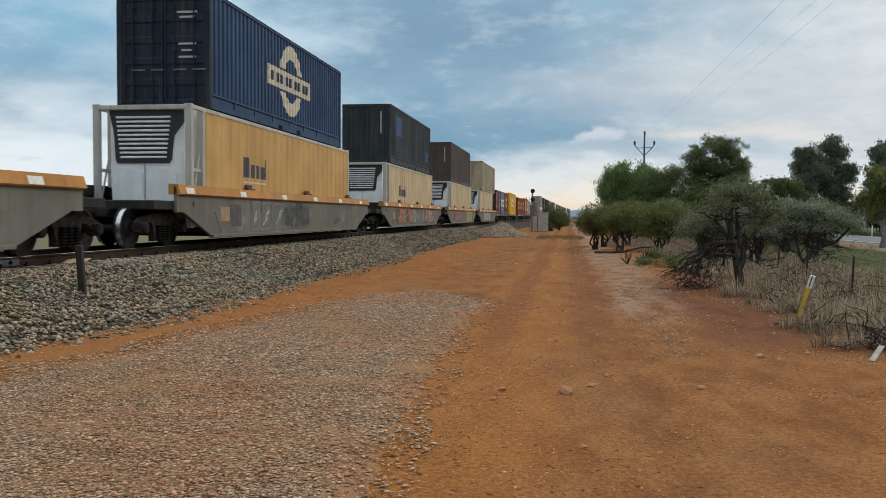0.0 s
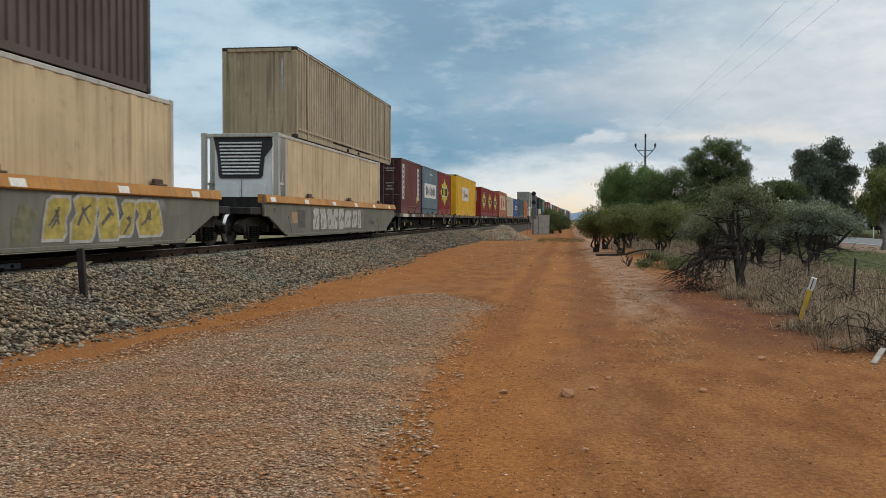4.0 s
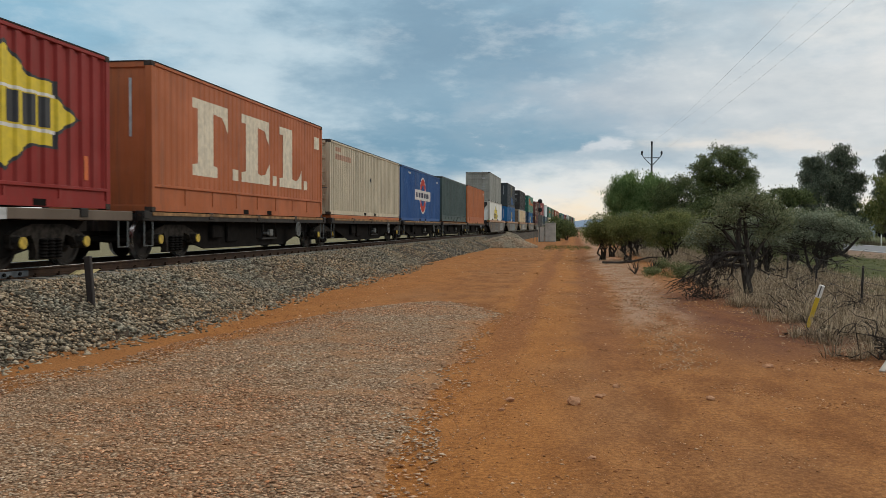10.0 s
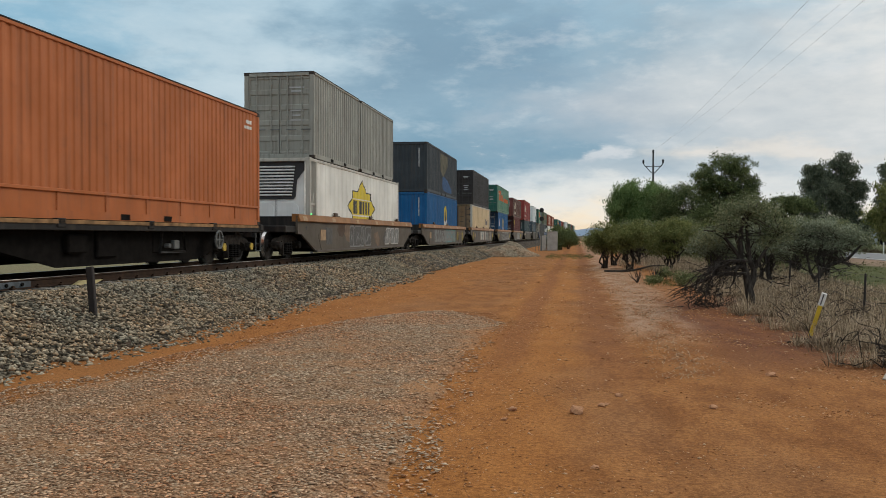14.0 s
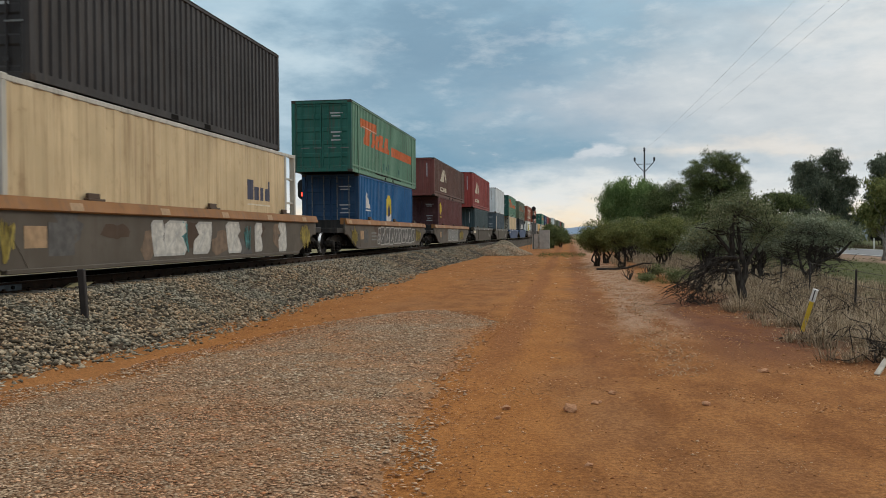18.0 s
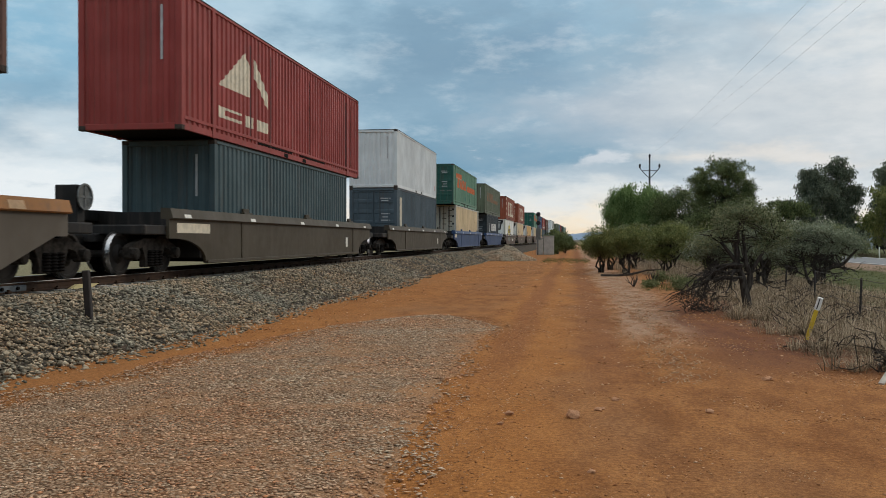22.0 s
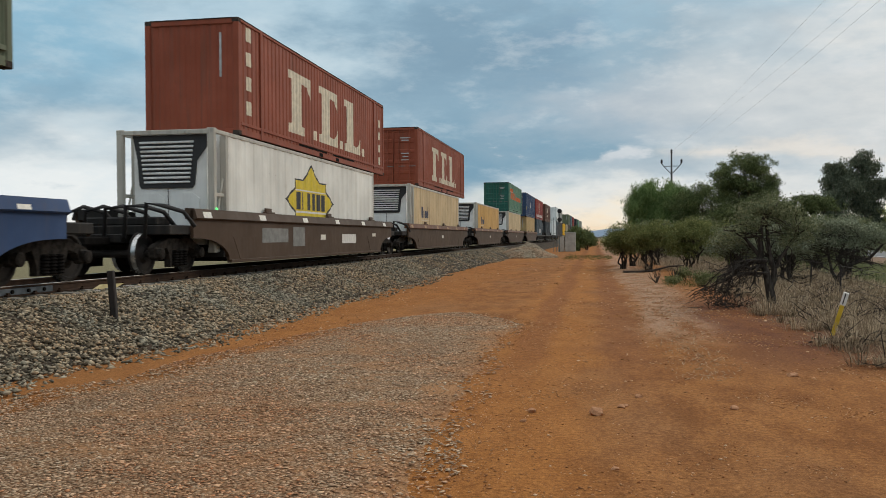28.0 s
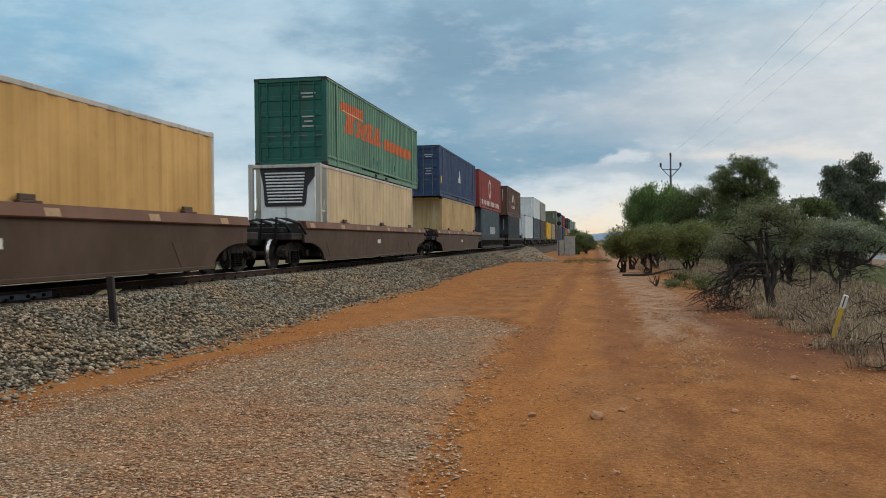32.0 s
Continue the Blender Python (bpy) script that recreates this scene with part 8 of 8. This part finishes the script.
# ---- small things by the line ----
def build_small():
    solid("track_post", Shape().box(-0.05, 0.05, -0.045, 0.045, -0.15, 0.84, 0.012), M["post_dark"], "dark weathered steel marker post in the ballast", "post", at=pose(-7.24, 12.05, 0.29, 0, -4, 8))
    hut = thing("signal_hut", "pale concrete signalling equipment cases beside the line", "equipment case", at=pose(-2.55, 92.5, 0))
    part("large_case", Shape().box(-0.55, 0.55, -0.5, 0.5, 0, 1.95, 0.03), M["concrete"], hut)
    part("roof_slab", Shape().box(-0.6, 0.6, -0.55, 0.55, 1.95, 2.03, 0.015), M["concrete"], hut)
    part("small_case", Shape().box(-1.3, -0.62, -0.5, 0.3, 0, 1.62, 0.03), M["concrete"], hut)
    sig = thing("railway_signal", "railway signal mast with two round dark heads", "signal", at=pose(-3.62, 90.0, 0))
    part("mast", Shape().lathe([(0.07, 0), (0.07, 4.3), (0.0001, 4.3)], "z", (0, 0, 0), 10), M["galv_dull"], sig)
    for z, y in ((4.25, -0.1), (3.35, -0.1)):
        h = part("signal_head", Shape().lathe([(0.0001, -0.12), (0.22, -0.12), (0.23, -0.09), (0.23, -0.06), (0.14, 0.02), (0.14, 0.2), (0.0001, 0.2)], "y", (0, 0, 0), 20), M["rubber"], sig, "round black target disc", at=pose(0.05, y, z))
        part("lens_hood", Shape().lathe([(0.1, -0.35), (0.11, -0.35), (0.11, -0.12), (0.1, -0.12)], "y", (0, 0, 0), 12), M["rubber"], h)
    part("equipment_box", Shape().box(-0.2, 0.3, -0.2, 0.2, 1.6, 2.8, 0.02), M["galv_dull"], sig)
    part("ladder", Shape().box(-0.32, -0.29, 0.3, 0.33, 0, 3.6).box(-0.62, -0.59, 0.3, 0.33, 0, 3.6).box(-0.6, -0.3, 0.305, 0.325, 0.5, 0.53).box(-0.6, -0.3, 0.305, 0.325, 1.2, 1.23).box(-0.6, -0.3, 0.305, 0.325, 1.9, 1.93).box(-0.6, -0.3, 0.305, 0.325, 2.6, 2.63), M["galv_dull"], sig)
    # red signal beyond the line
    red = thing("railway_signal", "dark two-headed railway signal showing red beyond the line", "signal", at=pose(SIG_X, SIG_Y, 0, 0, 0, 17.5))
    part("mast", Shape().lathe([(0.08, 0), (0.07, SIG_Z + 0.3), (0.0001, SIG_Z + 0.3)], "z", (0, 0.1, 0), 10), M["galv_dull"], red)
    for z in (SIG_Z, SIG_Z - SIG_D):
        h = part("signal_head", Shape().prism([(0.27 * math.cos(a), z + (0.46 if math.sin(a) > 0 else 0.0) + 0.27 * math.sin(a)) for a in (math.pi * k / 10 for k in range(20))], "y", -0.16, -0.10), M["rubber"], red, "black signal head")
        part("lens", Shape().lathe([(0.0001, -0.20), (0.11, -0.21), (0.14, -0.165), (0.0001, -0.165)], "y", (0, 0, z), 14), M["red_glow"], h, "lit red lens")
        part("lens_hood", Shape().lathe([(0.16, -0.2), (0.17, -0.2), (0.17, -0.16), (0.16, -0.16)], "y", (0, 0, z), 14), M["rubber"], h)
    # heap of spare ballast
    rng = np.random.default_rng(44)
    pts, size = [], []
    for _ in range(5000):
        a, r_ = rng.uniform(0, 6.283), math.sqrt(rng.random())
        x, y = 2.4 * r_ * math.cos(a), 3.2 * r_ * math.sin(a)
        z = 1.1 * max(0, 1 - r_) ** 0.9 * (1 + 0.3 * wave(x, y, 0.8))
        pts.append((-5.2 + x, 66.5 + y, z))
        size.append(rng.uniform(0.10, 0.2))
    stones("ballast_heap", pts, size, M["heap_stone"], "low heap of spare ballast beside the line", 0.8, 45)
    # power line
    POLE_X = 8.16
    pole = thing("power_pole", "dark power pole with a forked crossarm and three insulators", "power pole", at=pose(POLE_X, 95, 0))
    part("pole", Shape().lathe([(0.15, 0), (0.085, 10.5), (0.0001, 10.5)], "z", (0, 0, 0), 10), M["pole"], pole)
    for sx in (-1, 1):
        part("crossarm", Shape().tube([(0, 0, 8.2), (sx * 0.85, 0, 9.1), (sx * 1.03, 0, 9.38)], 0.045, 6), M["pole"], pole)
        part("insulator", Shape().lathe([(0.04, 9.36), (0.13, 9.46), (0.08, 9.56), (0.13, 9.66), (0.05, 9.8), (0.0001, 9.82)], "z", (sx * 1.03, 0, 0), 10), M["rubber"], pole)
    part("crossarm", Shape().box(-0.85, 0.85, -0.04, 0.04, 9.03, 9.10), M["pole"], pole)
    part("insulator", Shape().lathe([(0.04, 10.45), (0.13, 10.52), (0.08, 10.62), (0.13, 10.72), (0.05, 10.85), (0.0001, 10.87)], "z", (0, 0, 0), 10), M["rubber"], pole)
    for dx, z, x_end in ((-1.03, 9.8, 6.6), (0.0, 10.85, 10.1), (1.03, 9.8, 7.85)):
        pts = []
        for k in range(31):
            t = k / 30
            pts.append((POLE_X + dx + (x_end - POLE_X - dx) * t, 95 - 130 * t, z - 4 * 1.15 * t * (1 - t)))
        solid("power_line", Shape().tube(pts, 0.0035, 4), M["wire"], "thin overhead power wire", "wire", "power wires")
    # fence
    me = Shape().lathe([(0.024, -0.1), (0.022, 0.83), (0.0001, 0.85)], "z", (0, 0, 0), 7).mesh("post", M["post_dark"])
    fence = thing("wire_fence", "old wire fence with thin dark posts along the paddock", "fence")
    line = [(5.35, 13.6), (5.71, 18.3), (6.1, 23.03), (6.5, 27.8), (6.9, 32.6), (7.3, 37.4), (7.7, 42.2)]
    for x, y in line:
        p = new("post", me)
        p.parent, p.matrix_basis = fence, pose(x, y, 0, rng.uniform(-2, 2), rng.uniform(-3, 3), 0)
    for z in (0.28, 0.55, 0.8):
        part("fence_wire", Shape().tube([(x, y, z + rng.uniform(-0.02, 0.02)) for x, y in line], 0.005, 4), M["wood_post"], fence)
    mk = thing("marker_post", "leaning yellow marker post with a white cap", "marker post", at=pose(3.73, 14.5, 0.03, 6, 17, -20))
    part("post", Shape().box(-0.032, 0.032, -0.025, 0.025, -0.1, 0.48, 0.008), M["yellow"], mk)
    cap = part("cap", Shape().box(-0.042, 0.042, -0.030, 0.030, 0.48, 0.69, 0.008), M["white"], mk, "white plate with a black stripe")
    part("stripe", Shape().box(-0.010, 0.006, -0.034, -0.028, 0.50, 0.68), M["black"], cap)
    solid("broken_plank", Shape().box(-0.032, 0.032, -0.16, 0.17, -0.011, 0.011, 0.004), M["wood_pale"], "short pale broken plank leaning in dead grass", "plank", at=pose(3.47, 10.22, 0.075, 25, 0, -38))
    log = Shape().tube([(0, 0, 0.05), (0.7, -0.05, 0.05), (1.3, 0.15, 0.1), (2.0, 0.3, 0.28), (2.6, 0.35, 0.30)], [0.06, 0.055, 0.05, 0.035, 0.02], 6)
    log.tube([(0.9, 0, 0.07), (1.2, -0.2, 0.25), (1.3, -0.25, 0.5)], [0.025, 0.018, 0.008], 5)
    solid("fallen_branch", log, M["bark"], "fallen dark branch lying on the dirt", "branch", at=pose(1.2, 38.0, 0))
    for k, (x, y) in enumerate(((2.04, 29.66), (2.75, 31.0))):
        st = Shape()
        for _ in range(9):
            a = rng.uniform(0, 6.283)
            st.tube(crooked((0, 0, 0), (0.3 * math.cos(a), 0.3 * math.sin(a), rng.uniform(0.25, 0.6)), 0.2, 3, rng), [0.02, 0.016, 0.011, 0.005], 4)
        solid("dead_sapling", st, M["bark"], "small dead sapling with bare twigs", "sapling", at=pose(x, y, 0))
    # loose rocks, each its own
    for x, y, d, sq in ((0.01, 7.79, 0.115, 0.7), (2.2, 10.24, 0.10, 0.5), (0.42, 8.72, 0.07, 0.6), (-0.57, 7.87, 0.07, 0.6), (1.25, 8.18, 0.08, 0.5), (0.13, 5.98, 0.045, 0.5), (-0.62, 7.45, 0.05, 0.6), (0.24, 8.15, 0.06, 0.5), (0.28, 8.22, 0.045, 0.5)):
        bm = bmesh.new()
        bmesh.ops.create_icosphere(bm, subdivisions=2, radius=0.5)
        for v in bm.verts:
            v.co *= 1 + 0.55 * noise.noise(v.co * 2.2 + Vector((x * 7, y * 3, 0))) + 0.3 * noise.noise(v.co * 5.0 + Vector((y * 5, x * 3, 0)))
            v.co.z *= sq
        me = bpy.data.meshes.new("rock")
        bm.to_mesh(me)
        bm.free()
        me.materials.append(M["rock_red"])
        ob = new("rock", me)
        ob.matrix_basis = pose(x, y, ground_z(x, y) + d * sq * 0.3, 0, 0, x * 90) @ Matrix.Diagonal((d * 1.2, d, d, 1))
        tagged(ob, "small rough reddish rock on the dirt", "rock", "loose rocks")
    shed = thing("farm_shed", "pale grey corrugated farm shed beyond the paddock", "shed", at=pose(52, 160, 0, 0, 0, 8))
    part("wall", Shape().box(-5, 5, -3, 3, 0, 3.0), M["shed_wall"], shed)
    part("roof", Shape().prism([(-3.3, 2.95), (0, 4.3), (3.3, 2.95), (3.3, 3.05), (0, 4.4), (-3.3, 3.05)], "x", -5.3, 5.3), M["shed_roof"], shed)
    part("door", Shape().box(-1.4, 1.4, -3.06, -3.0, 0, 2.5), M["steel_dark"], shed)
    gp = thing("guide_post", "white roadside guide post", "guide post", at=pose(27.2, 82, 0))
    part("post", Shape().box(-0.05, 0.05, -0.02, 0.02, 0, 1.0, 0.008), M["white"], gp)


M["heap_stone"] = material("heap_stone", stones_build((0.20, 0.155, 0.11), (0.46, 0.38, 0.285), (0.34, 0.23, 0.15)), 0.9)
M["verge"] = material("dead_verge", leaf_build((0.05, 0.036, 0.024), (0.13, 0.10, 0.065)), 0.9)
M["shed_wall"] = plain("shed_wall", (0.36, 0.40, 0.44), 0.8, 0.0, 0.12, 1.0)
M["shed_roof"] = plain("shed_roof", (0.30, 0.33, 0.36), 0.7, 0.0, 0.12, 1.0)
SIG_X, SIG_Y, SIG_Z, SIG_D = -12.64, 40.0, 4.86, 1.26


def red_build(nt, bsdf):
    bsdf.inputs["Emission Color"].default_value = (1.0, 0.05, 0.02, 1)
    bsdf.inputs["Emission Strength"].default_value = 4.0
    bsdf.inputs["Base Color"].default_value = (0.4, 0.02, 0.02, 1)


M["red_glow"] = material("red_lamp", red_build, 0.4)
M["post_dark"] = plain("dark_post", (0.022, 0.016, 0.014), 0.8, 0.0, 0.3)
M["rock_red"] = plain("rock_red", (0.42, 0.21, 0.105), 0.9, 0.0, 0.35, 30.0)
build_trees()
build_grass()
build_small()
build_stones()


# ---- movement ----
def on_track(s, z, t):
    y = s - SPEED * t
    return pose(track_x(y), y, z, 0, 0, -math.degrees(math.atan(track_slope(y))))


def motions():
    """The train comes on at a steady 14.6 m/s; its wheels roll."""
    times = [0, 4, 8, 12, 16, 20, 24, 28, 32]
    for ob, s, z in TRAIN:
        walk(ob, [(t, on_track(s, z, t)) for t in times])
    first = SPIN[0]
    per_frame = math.degrees(SPEED / FPS / 0.428)
    walk(first, [(k / FPS, pose(0, 0, 0, per_frame * k, 0, 0)) for k in range(32 * FPS + 1)])
    for w in SPIN[1:]:
        w.rotation_mode = "QUATERNION"
        keys = w.animation_data_create()
        keys.action = first.animation_data.action
        keys.action_slot = first.animation_data.action_slot


motions()
